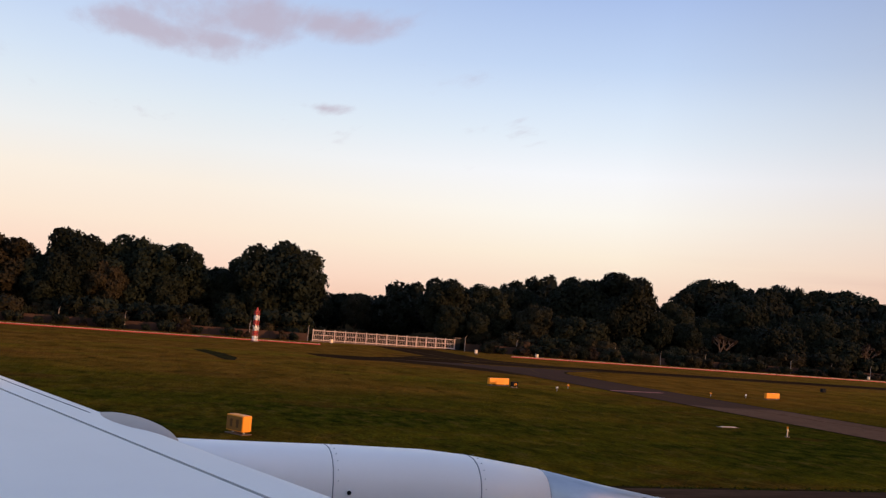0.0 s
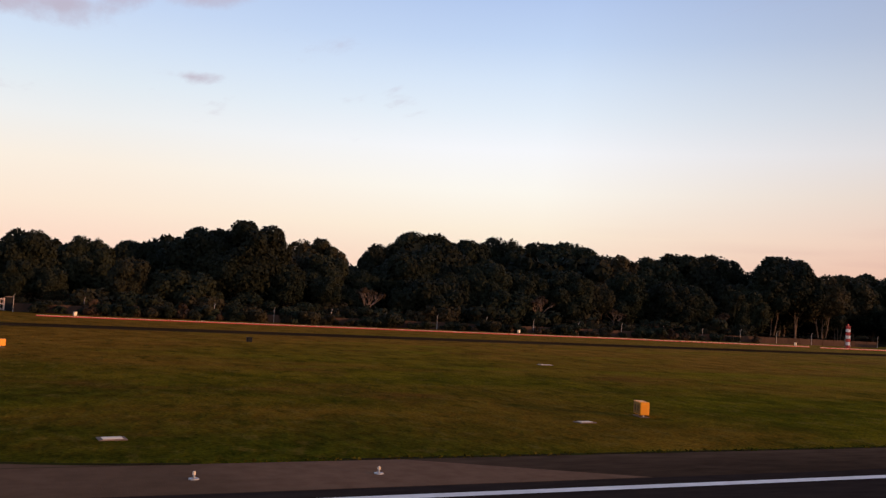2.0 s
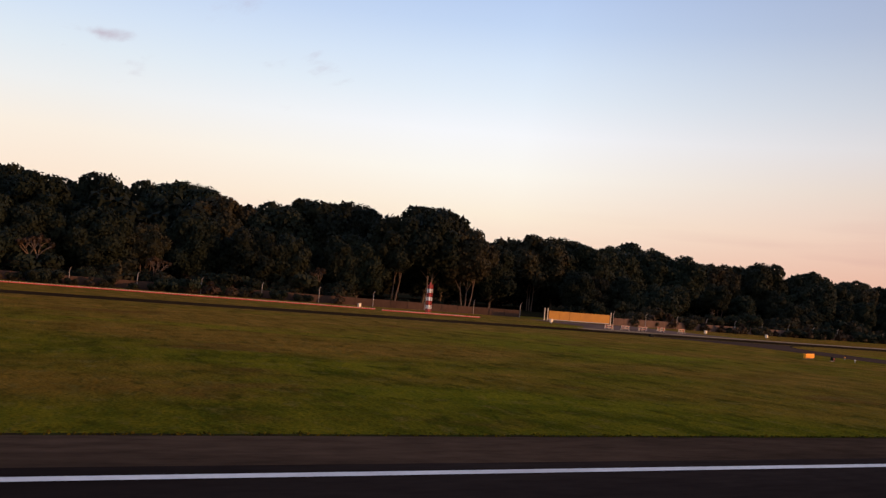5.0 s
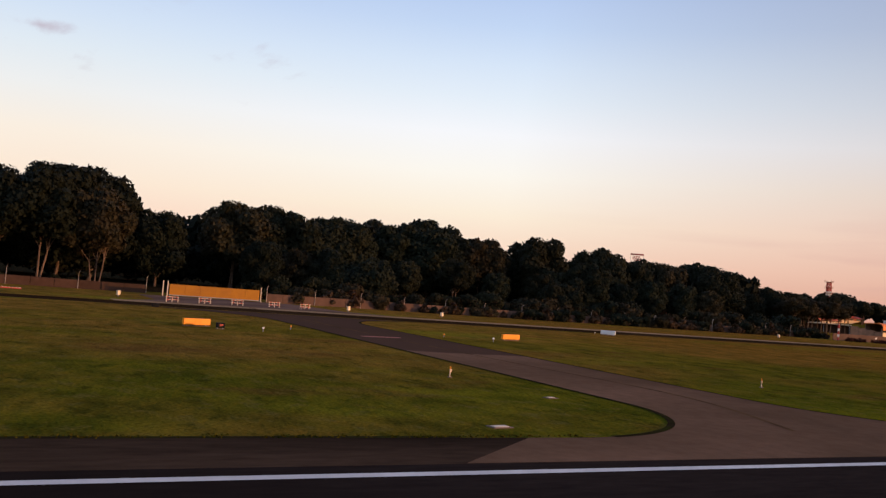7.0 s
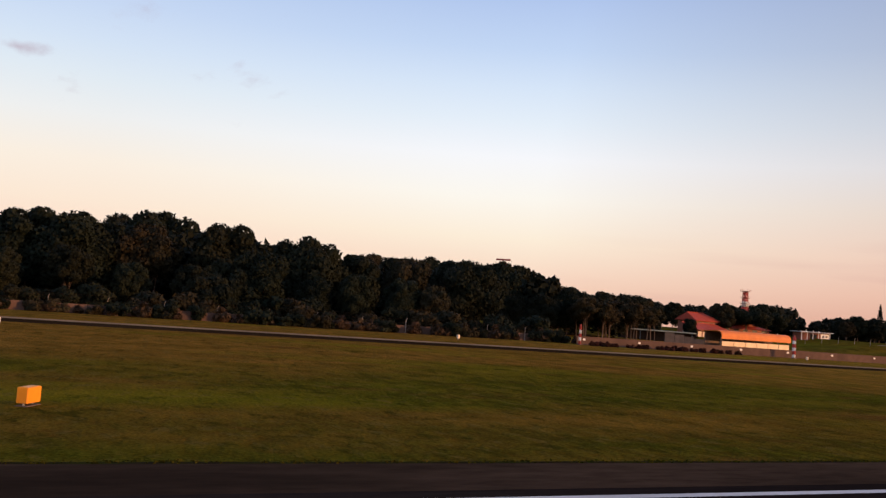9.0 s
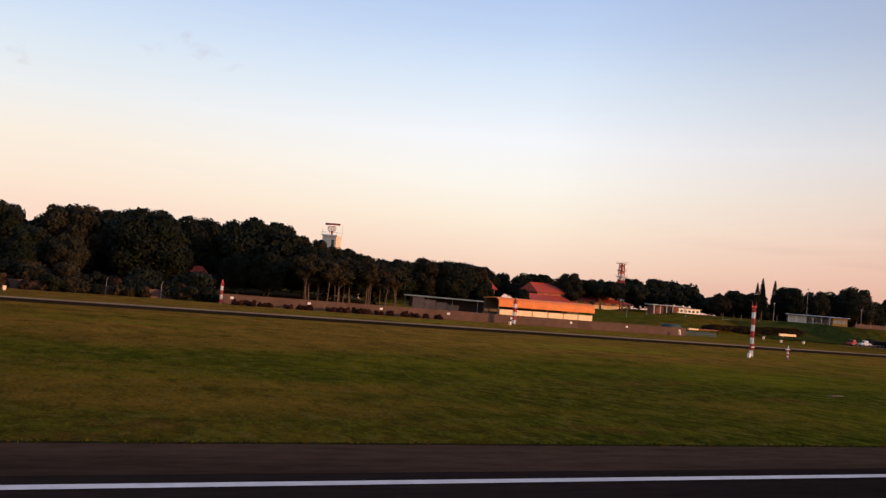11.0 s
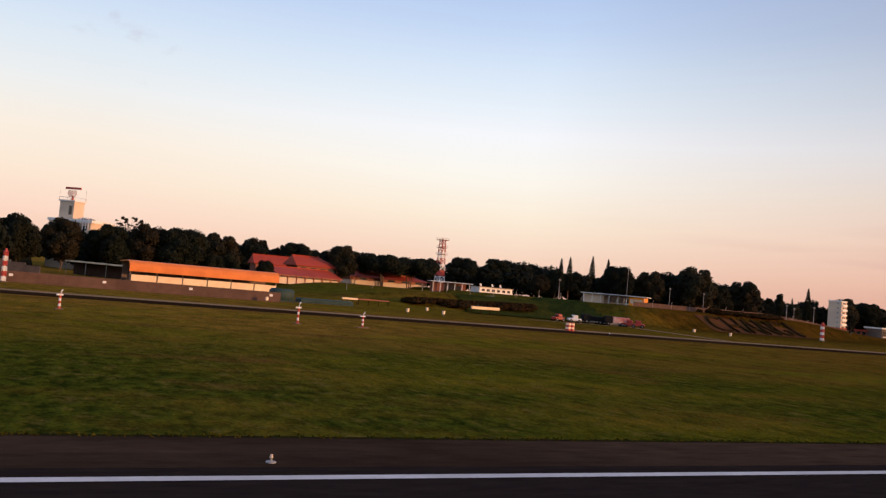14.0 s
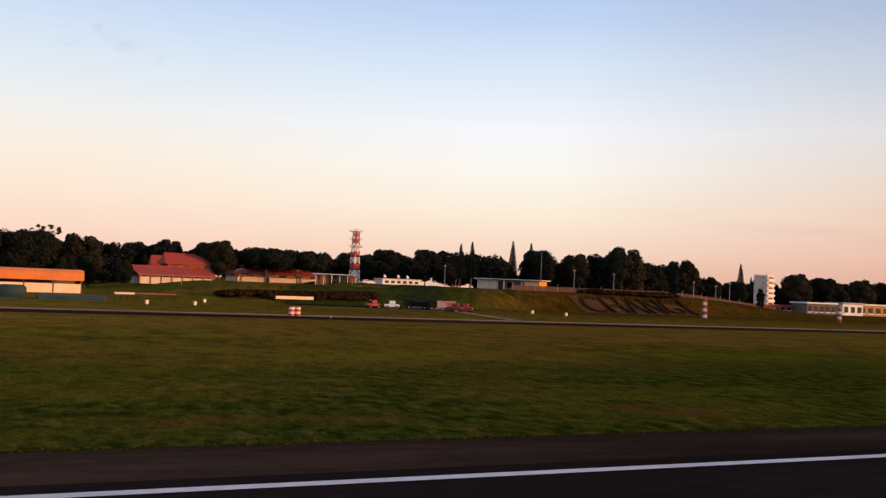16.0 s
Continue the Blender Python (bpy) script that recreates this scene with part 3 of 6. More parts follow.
sheet("taxiway_fillet", [(17.8, 98.8), (18.2, 92.8), (20.9, 90.2), (26, 91), (31, 86.6), (35, 81.4), (36.2, 80.2), (36.2, 106.35), (32.0, 106.35), (29.6, 103.6), (25, 98.9)], 0.009, M_taxi_dark, "dark asphalt end of the parallel taxiway", "taxiway")

# ---- trees ----


def icosphere(level):
    bm = bmesh.new()
    bmesh.ops.create_icosphere(bm, subdivisions=level, radius=1.0)
    v = np.array([p.co[:] for p in bm.verts])
    bm.verts.index_update()
    f = np.array([[p.index for p in q.verts] for q in bm.faces])
    bm.free()
    return v, f


ICO = {1: icosphere(1), 2: icosphere(2)}


def leaf_cloud(centres, radii, size, seed, cover=1.15, core=1):
    """Leaf masses: sprays on the open skin of overlapping clumps, over a loose inner mass; cover = leaf area on a square metre of skin."""
    g = np.random.default_rng(seed)
    C, R = np.array(centres, float), np.array(radii, float)
    V, Fc, k = [], [], 0
    iv, jf = ICO[core]
    for c, r in zip(C, R):
        if r[0] > 0.42 * R[:, 0].max():
            v = c + iv * r * (0.66 + 0.10 * g.normal(size=(len(iv), 1)).clip(-1.6, 1.6))
            V.append(v)
            Fc += (jf + k).tolist()
            k += len(v)
    skin = 4 * np.pi * (R[:, 0] * R[:, 1] * R[:, 2]) ** (2 / 3)
    own = np.repeat(np.arange(len(C)), np.maximum(5, (skin * cover / (1.1 * size * size)).astype(int)))
    d = g.normal(size=(len(own), 3))
    d[:, 2] = d[:, 2] * 0.9 + 0.18
    d /= np.linalg.norm(d, axis=1)[:, None]
    p = C[own] + d * (0.70 + 0.48 * g.random(len(own)))[:, None] * R[own]
    keep = np.ones(len(own), bool)
    for j in range(len(C)):
        keep &= (own == j) | ((((p - C[j]) / R[j]) ** 2).sum(1) > 0.66)
    p, d, own = p[keep], d[keep], own[keep]
    n = len(p)
    nrm = d / R[own]
    nrm = nrm / np.linalg.norm(nrm, axis=1)[:, None] + 0.52 * g.normal(size=(n, 3))
    u = np.cross(nrm, g.normal(size=(n, 3)))
    u /= np.linalg.norm(u, axis=1)[:, None] + 1e-9
    w = np.cross(nrm, u)
    w /= np.linalg.norm(w, axis=1)[:, None] + 1e-9
    s = size * (0.55 + 0.9 * g.random(n))[:, None]
    q = np.stack([p + u * s * 1.1, p + s * (w * 0.8 - u * 0.55), p - s * (w * 0.8 + u * 0.55)], 1).reshape(-1, 3)
    V.append(q)
    Fc += (np.arange(3 * n).reshape(n, 3) + k).tolist()
    return np.concatenate(V), Fc


def tree_model(seed, height, width, clear, clumps, mat, label, flat=1.0, size=0.35, trunk_r=0.28, forks=1, name="tree", lobe=0.155, airy=0.0, cover=1.15, heads=5, arrays=False):
    """A broad-leaved tree: bent trunks, limbs, and a billowing dome of leafy lobes with smaller heads on them."""
    g = np.random.default_rng(seed)
    e = None if arrays else thing(name, Matrix.Identity(4), label, "tree", "trees along the boundary")
    crown_h = (height - clear) * flat
    zc = height - crown_h * 0.52
    ph = g.random(4) * 6.28
    cents, rads = [], []
    nl = max(5, clumps // 3)
    fl = 0.85 if flat > 0.6 else 0.42
    # inner mass that closes the crown
    if not airy:
        for k in range(3):
            o = g.normal(size=3) * 0.06
            cents.append((o[0] * width, o[1] * width, zc + o[2] * crown_h - 0.05 * crown_h))
            rads.append((width * 0.31, width * 0.31, crown_h * 0.33))
    for i in range(nl):
        u = (i + 0.5) / nl
        cz = 1 - 1.75 * u
        a = i * 2.39996 + g.normal() * 0.3
        rim = math.sqrt(max(0.0, 1 - min(1.0, abs(cz)) ** 2.4)) if cz > 0 else max(0.66, 1 - 0.5 * cz * cz)
        f = 0.72 + 0.09 * math.sin(3 * a + ph[0]) * math.sin(2.3 * cz + ph[1]) + 0.03 * g.normal()
        q = width * lobe * (0.85 + 0.4 * g.random()) * (1 - 0.3 * airy)
        z = zc + cz * crown_h * 0.5 * 0.78 * (0.98 + 0.03 * g.normal())
        z = max(min(z, height - q), q * 0.45)
        c = np.array((rim * f * width / 2 * math.cos(a), rim * f * width / 2 * math.sin(a), z))
        cents.append(tuple(c))
        rads.append((q, q, q * fl))
        for k in range(heads):
            d = g.normal(size=3) + np.array((0.8 * math.cos(a), 0.8 * math.sin(a), 0.6))
            d /= np.linalg.norm(d)
            p = c + d * np.array((q, q, q * fl)) * 0.72
            h = q * (0.26 + 0.18 * g.random())
            cents.append(tuple(p))
            rads.append((h, h, h * fl))
    bm = bmesh.new()
    for k in range(forks):
        base = Vector((0.5 * k, 0.25 * k, -0.3))
        lean = Vector((g.normal() * 0.5 + 0.9 * k - 0.4 * forks, g.normal() * 0.5, 0))
        p1 = base + Vector((lean.x * 0.5, lean.y * 0.5, clear * 0.75 + 0.3))
        p2 = base + Vector((lean.x, lean.y, zc))
        tube(bm, base, p1, trunk_r, trunk_r * 0.75, 7)
        tube(bm, p1, p2, trunk_r * 0.75, trunk_r * 0.4, 6)
        for c in cents[3 + k * (heads + 1)::forks * (heads + 1)]:
            tube(bm, p1.lerp(p2, 0.6 * g.random()), (c[0] * 0.9, c[1] * 0.9, c[2]), trunk_r * 0.36, 0.05, 5)
    if arrays:
        bm.free()
    else:
        part("trunk", bm, M_bark, e, "pale grey-brown bark")
    V, Fc = leaf_cloud(cents, rads, size, seed + 100, cover)
    top = np.percentile(V[:, 2], 99.6)
    V[:, 2] = np.where(V[:, 2] > zc, zc + (V[:, 2] - zc) * (height - zc) / (top - zc), V[:, 2])
    side = np.percentile(np.hypot(V[:, 0], V[:, 1]), 98.5)
    V[:, :2] *= width / 2 / side
    if arrays:
        return V, np.array([len(f) for f in Fc]), np.concatenate([np.array(f) for f in Fc])
    o = raw("crown", V, Fc, mat, e)
    o.data.polygons.foreach_set("use_smooth", [True] * len(o.data.polygons))
    return e


def bare_tree(seed, height, label):
    """A nearly leafless tree: pale trunk forking again and again, with a few brown leaf heads."""
    g = np.random.default_rng(seed)
    e = thing("tree", Matrix.Identity(4), label, "tree", "trees along the boundary")
    bm = bmesh.new()
    tips = []

    def grow(p, d, ln, r, depth):
        q = p + d * ln
        tube(bm, p, q, r, r * 0.7, 5)
        if depth == 0:
            tips.append(q)
            return
        for k in range(3 if depth > 1 else 2):
            nd = (d + Vector((g.normal() * 0.45, g.normal() * 0.45, 0.12 + 0.2 * g.random()))).normalized()
            grow(q, nd, ln * (0.66 + 0.16 * g.random()), r * 0.66, depth - 1)

    grow(Vector((0, 0, -0.3)), Vector((0.05, 0, 1)), height * 0.27, height * 0.024, 4)
    part("trunk", bm, M_bark, e, "pale bare branching trunk")
    cs = [tuple(t) for t in tips[::3]]
    V, Fc = leaf_cloud(cs, [(height * 0.04,) * 3] * len(cs), 0.16, seed, 0.8)
    raw("crown", V, Fc, M_leaf_dry, e)
    return e


def bush_model(seed, h, w, mat, label, name="bush", cat="bush", size=0.225):
    g = np.random.default_rng(seed)
    e = thing(name, Matrix.Identity(4), label, cat, "bushes along the boundary")
    cents, rads = [], []
    for i in range(9):
        q = w * (0.16 + 0.12 * g.random())
        cents.append((g.normal() * w * 0.24, g.normal() * w * 0.24, q * 0.5 + (h - q * 1.3) * g.random()))
        rads.append((q, q, q * 0.85))
    V, Fc = leaf_cloud(cents, rads, size, seed)
    V[:, 2] = np.maximum(V[:, 2], 0.02)
    bm = bmesh.new()
    for i in range(3):
        tube(bm, (0.1 * i, 0, -0.1), cents[i], 0.06, 0.02, 5)
    part("stem", bm, M_bark, e)
    o = raw("foliage", V, Fc, mat, e)
    o.data.polygons.foreach_set("use_smooth", [True] * len(o.data.polygons))
    return e


def conifer_model(seed, h):
    """Slender tiered pine with a thinning top."""
    g = np.random.default_rng(seed)
    e = thing("pine_tree", Matrix.Identity(4), "tall slender dark conifer with tiered branches", "tree", "pine trees on the skyline")
    part("trunk", T((0, 0, -0.3), (0, 0, h), 0.22, 0.04, 7), M_bark, e)
    cents, rads = [], []
    z = h * 0.22
    while z < h * 0.99:
        r = h * 0.125 * (1 - (z / h)) ** 0.85 + 0.10
        for i in range(6):
            a = 2 * math.pi * (i + g.random() * 0.5) / 6
            for f in (0.45, 0.9):
                cents.append((r * f * math.cos(a), r * f * math.sin(a), z + 0.12 * r * f))
                rads.append((r * 0.36, r * 0.36, 0.22))
        z += h * 0.036
    V, Fc = leaf_cloud(cents, rads, 0.18, seed, 0.9)
    raw("crown", V, Fc, M_leaf, e)
    return e


LAB_ROUND = "dense dark green broad-leaved tree with a rounded crown"
LAB_TALL = "tall tree with bare pale trunks below a dark crown"
LAB_LOW = "spreading dark tree with foliage down to the undergrowth"
LAB_OLIVE = "olive-brown tree catching warm low light"
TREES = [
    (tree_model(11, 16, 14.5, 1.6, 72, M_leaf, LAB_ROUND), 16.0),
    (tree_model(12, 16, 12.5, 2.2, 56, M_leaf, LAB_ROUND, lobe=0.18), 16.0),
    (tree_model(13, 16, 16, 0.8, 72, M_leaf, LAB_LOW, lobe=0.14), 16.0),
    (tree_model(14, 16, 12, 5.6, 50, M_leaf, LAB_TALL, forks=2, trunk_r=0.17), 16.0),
    (tree_model(15, 16, 12.5, 4.6, 54, M_leaf_olive_haze, LAB_TALL, forks=3, trunk_r=0.14), 16.0),
    (tree_model(16, 16, 13, 1.8, 58, M_leaf_olive_haze, LAB_OLIVE), 16.0),
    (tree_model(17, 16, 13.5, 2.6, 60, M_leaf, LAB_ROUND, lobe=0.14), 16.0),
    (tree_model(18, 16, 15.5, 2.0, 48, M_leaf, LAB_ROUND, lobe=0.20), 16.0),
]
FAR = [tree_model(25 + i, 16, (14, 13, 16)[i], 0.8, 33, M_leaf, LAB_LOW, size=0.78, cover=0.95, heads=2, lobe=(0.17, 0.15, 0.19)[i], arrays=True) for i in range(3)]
WOOD = []


def plant_far(x, y, h, wide=1.0):
    """Adds one crown to the distant wood."""
    V, n, idx = FAR[int(rng.integers(0, 3))]
    a, s = rng.random() * 6.283, h / 16.0
    c, d = math.cos(a) * s * wide, math.sin(a) * s * wide
    W = np.stack([V[:, 0] * c - V[:, 1] * d + x, V[:, 0] * d + V[:, 1] * c + y, V[:, 2] * s + ground_z(x, y) - 0.05], 1)
    WOOD.append((W, n, idx))


def build_wood():
    off = np.cumsum([0] + [len(w[0]) for w in WOOD[:-1]])
    V = np.concatenate([w[0] for w in WOOD])
    n = np.concatenate([w[1] for w in WOOD])
    idx = np.concatenate([w[2] + o for w, o in zip(WOOD, off)])
    me = bpy.data.meshes.new("background_wood")
    me.vertices.add(len(V))
    me.vertices.foreach_set("co", V.astype(np.float32).ravel())
    me.loops.add(len(idx))
    me.loops.foreach_set("vertex_index", idx.astype(np.int32))
    me.polygons.add(len(n))
    me.polygons.foreach_set("loop_start", np.concatenate([[0], np.cumsum(n)[:-1]]).astype(np.int32))
    me.polygons.foreach_set("use_smooth", [True] * len(n))
    me.update(calc_edges=True)
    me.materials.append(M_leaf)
    tagged(new("background_wood", me), "dense dark wood filling in behind the nearer trees", "trees", kind="stuff")


UMBRELLA = tree_model(21, 16, 12, 10.0, 66, M_leaf_olive_haze, "flat-topped umbrella tree with an open crown", flat=0.60, size=0.22, forks=4, lobe=0.062, airy=0.7, cover=0.6, trunk_r=0.20, heads=3)
DOME = tree_model(23, 9, 16, 0.6, 60, M_leaf, "low spreading dome-shaped dark tree", lobe=0.13)
DRY = bare_tree(22, 8, "half-bare brown tree with pale branches catching the sun")
SPREAD = tree_model(29, 10, 19, 4.6, 54, M_leaf, "broad spreading tree with a flat dark crown", forks=3, trunk_r=0.22, lobe=0.11)
SLIM = tree_model(24, 9, 4.6, 4.4, 26, M_leaf_olive_haze, "slender tree with a bare pale trunk in a grove", trunk_r=0.11, lobe=0.17, size=0.2)
PINE = conifer_model(31, 16)
CYPRESS = tree_model(32, 9, 3.4, 0.2, 46, M_leaf, "narrow dark cypress on the bank", size=0.17, lobe=0.2)
BUSHES = [bush_model(41, 3.4, 4.2, M_leaf, "dark green bush in the undergrowth"), bush_model(42, 2.6, 4.6, M_leaf_olive_haze, "olive bush in the undergrowth"),
          bush_model(43, 2.0, 3.0, M_leaf, "low ragged dark green bush"), bush_model(44, 1.6, 2.2, M_leaf_dry, "dry reddish-brown shrub beside the fence")]
used = set()


def plant(model, h0, x, y, h, turn=None, wide=1.0):
    s = h / h0
    turn = rng.random() * 360 if turn is None else turn
    m = Matrix.Translation((x, y, ground_z(x, y) - 0.05)) @ Matrix.Rotation(radians(turn), 4, "Z") @ Matrix.Diagonal((s * wide, s * wide, s, 1))
    if model.name not in used:
        used.add(model.name)
        model.matrix_basis = m
        return model
    ms = model.scale
    return copy_thing(model, m @ Matrix.Diagonal((1 / ms[0], 1 / ms[1], 1 / ms[2], 1)))


# crown tops along the boundary: x, y, height of the top
BELT_A = [(-70, 155, 13), (-58, 156, 15), (-46, 157, 13), (-33, 155, 14), (-21, 155, 12.8), (-11, 155, 14.8), (-2, 157, 14.8), (14, 162, 11.2), (22.3, 157, 16.2), (36, 190, 9.0),
          (45, 192, 9.5), (54, 158, 12.8), (63, 161, 12.4), (72, 166, 12.6), (82.5, 160, 15.3), (89, 154, 16.9), (98, 162, 12.4), (104, 158, 12.2), (111, 160, 10.0), (121, 160, 13.8),
          (129, 164, 16.4), (4.5, 157, 14.3), (124.8, 238, 20.2), (124, 183, 16.6)]
BELT_B = [(137, 190, 20.4), (143, 180, 18.8), (155, 186, 20.4), (166, 184, 20), (175, 170, 17.4), (186, 171, 17.5), (200, 166, 19), (212, 156, 19.4), (217.3, 160, 19.6), (228, 158, 13.6),
          (243, 166, 17), (254, 165, 16.2), (264, 168, 16.4), (277, 168, 16.6), (283, 166, 16.2), (289, 168, 15.6), (296, 166, 15.4), (303, 208, 21.3), (171.5, 184, 20.5), (192.5, 168, 18.9),
          (295.4, 227, 21.2), (249, 167, 17.2)]
BELT_C = [(309.5, 165, 16.8), (324, 164, 15.8), (335, 165, 13.6), (346, 166, 14), (359, 165, 14.6), (361, 178, 14.2), (384, 176, 9.4), (393, 180, 11.6), (403, 181, 11.0), (349, 200, 16.0),
          (357, 201, 15.8), (365, 200, 16.6), (374, 201, 16.4), (384, 200, 17.2), (391, 202, 17), (398, 200, 14.3), (406, 205, 13), (416, 225, 12.6)]
BELT_D = [(426, 240, 13.2), (437, 240, 12.8), (446, 242, 13.9), (455, 241, 13.8), (466, 250, 13.6), (486, 340, 15.6), (498, 344, 17), (512, 335, 16.6), (502.5, 250, 14.2), (524, 304, 14.8),
          (560, 318, 15.4), (573, 312, 16.9), (578, 262, 12), (584, 262, 14.4), (596, 264, 13.5), (607, 258, 17.4), (621, 257, 16.8), (592, 321, 18.2)]
BELT_E = [(636, 252, 19.5), (650, 258, 15.3), (664, 256, 16.8), (677, 257, 11.5), (690, 259, 10.5), (704, 262, 10.5), (717, 256, 14.4), (731, 258, 13.6), (750, 256, 13.5), (766, 260, 13),
          (785, 262, 12.6), (806, 260, 13.2), (828, 264, 12.4), (852, 262, 13)]
# eastern belts lean on the paler olive crowns, haze painted in their colour
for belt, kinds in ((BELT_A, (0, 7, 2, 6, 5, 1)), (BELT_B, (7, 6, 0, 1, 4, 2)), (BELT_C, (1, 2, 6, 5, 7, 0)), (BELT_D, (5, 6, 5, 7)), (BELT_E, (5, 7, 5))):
    for i, (x, y, top) in enumerate(belt):
        mdl, h0 = TREES[kinds[i % len(kinds)]]
        plant(mdl, h0, x, y, top - ground_z(x, y), wide=1.0 + 0.15 * rng.random())
ALL_TOPS = sorted(BELT_A + BELT_B + BELT_C + BELT_D + BELT_E)
SK_X = [p[0] for p in ALL_TOPS]
SK_A = [(p[2] - EYE_Z) / p[1] for p in ALL_TOPS]


def sky_height(x, y):
    """Height that stays just under the crown line at a given depth."""
    return EYE_Z + y * float(np.interp(x, SK_X, SK_A))


# rows behind and between, just under the marked crown line
for i in range(66):
    x = -78 + i * 7.5 + rng.normal() * 1.2
    y = 170 + rng.random() * 26
    if 33 < x < 47 or x > 412 or 362 < x < 381:
        continue
    h = sky_height(x, y) * (0.82 + 0.14 * rng.random())
    plant_far(x, y, min(h, 20) - ground_z(x, y), wide=1.1)
for i in range(60):
    x = -78 + i * 8.2 + rng.normal() * 1.6
    k, f, yy = int(rng.integers(0, 8)), 0.50 + 0.25 * rng.random(), 150 + rng.random() * 6
    if 28 < x < 50 or 200 < x < 242 or x > 358:
        continue
    plant(*TREES[k], x, yy, sky_height(x, 152) * f)
for i in range(64):
    x = 404 + i * 7.5 + rng.normal() * 1.5
    y = 256 + rng.random() * 26 + (70 if 470 < x < 580 else 0)
    plant_far(x, y, sky_height(x, y) * (0.80 + 0.12 * rng.random()) - ground_z(x, y), wide=1.25)
for i in range(34):
    x = 405 + i * 15 + rng.normal() * 3
    plant_far(x, 330 + rng.random() * 30, sky_height(x, 250) * 0.9, wide=1.5)
for x, y, h in ((476.5, 236, 6.8), (468, 246, 8.6), (463, 238, 7.6)):
    plant(*TREES[int(rng.integers(0, 3))], x, y, h, wide=1.0)
for x, y, h in ((516, 252, 9.6), (526, 253, 9.4)):
    plant(SPREAD, 10, x, y, h)
for x, y, h in ((122, 151, 8.6), (137, 151, 7.4), (78, 151, 7.2), (262, 150, 7.6), (306, 151, 7.0)):
    plant(DOME, 9, x, y, h)
for x, h in ((203, 16.0), (209.5, 17.4), (217.0, 15.2)):
    plant(*TREES[3 if x < 215 else 4], x, 148.5, h)
for x, y, h in ((361, 172, 8.6), (365, 178, 9.2), (374.5, 183, 3.6), (379, 181, 8.4), (385, 184, 9.0)):
    plant(*TREES[2], x, y, h)
for i in range(19):
    x = 388.5 + i * 1.1 + rng.normal() * 0.5
    plant(SLIM, 9, x, 164 + rng.random() * 8, 7.0 + 2.4 * rng.random(), wide=1.2 + 0.6 * rng.random())
for i in range(64):
    x = -80 + i * 7.0 + rng.normal()
    if x < 360 and not 28 < x < 50:
        plant_far(x, 188 + rng.random() * 10, 7.5 + 2 * rng.random(), wide=1.5)
for i in range(46):
    x = 432 + i * 9.0 + rng.normal() * 2
    plant_far(x, 305 + rng.random() * 14 + (24 if 478 < x < 530 else 0), 7.5 + 2.5 * rng.random(), wide=1.7)
for x, y, h in ((22, 205, 9.5), (30, 210, 9), (37, 206, 8.6), (44, 212, 9.2), (52, 206, 9.4), (60, 210, 10), (212, 182, 12), (226, 186, 13), (233, 180, 11.5), (240, 186, 13), (205, 196, 12), (219, 200, 12), (234, 204, 13), (248, 202, 13), (262, 204, 13), (252, 186, 12), (256, 176, 11), (247, 172, 10)):
    plant_far(x, y, h, wide=1.4)
for x, y, h in ((568, 234, 12.8), (572.5, 236, 13.6), (601.5, 266, 16.4), (609, 267, 16.4), (660, 222, 14.5), (735, 300, 13), (741, 302, 12)):
    plant(PINE, 16, x, y, h)
plant(UMBRELLA, 16, 455.2, 390, 22.4, wide=0.74)
for x, y, h in ((143.5, 147.5, 8.8), (140, 149, 7.0), (109, 149, 8.2), (188, 147.5, 7.2), (161, 148, 6.5)):
    plant(DRY, 8, x, y, h)
for x, y, h in ((596.4, 172.6, 6.9), (621.2, 171.1, 5.4)):
    plant(CYPRESS, 9, x, y, h)
build_wood()
# undergrowth in front of the trees
for i in range(190):
    x = -72 + i * 2.35 + rng.normal() * 0.8
    k, dy, h = int(rng.integers(0, 3)), rng.random() * 4, 1.8 + 2.8 * rng.random() ** 1.5
    if 27 < x < 52 or 226 < x < 241 or x > 366 or (196 < x < 224 and k != 2):
        continue
    plant(BUSHES[k], (3.4, 2.6, 2.0)[k], x, 144.5 + dy, h if not 196 < x < 224 else 1.5)

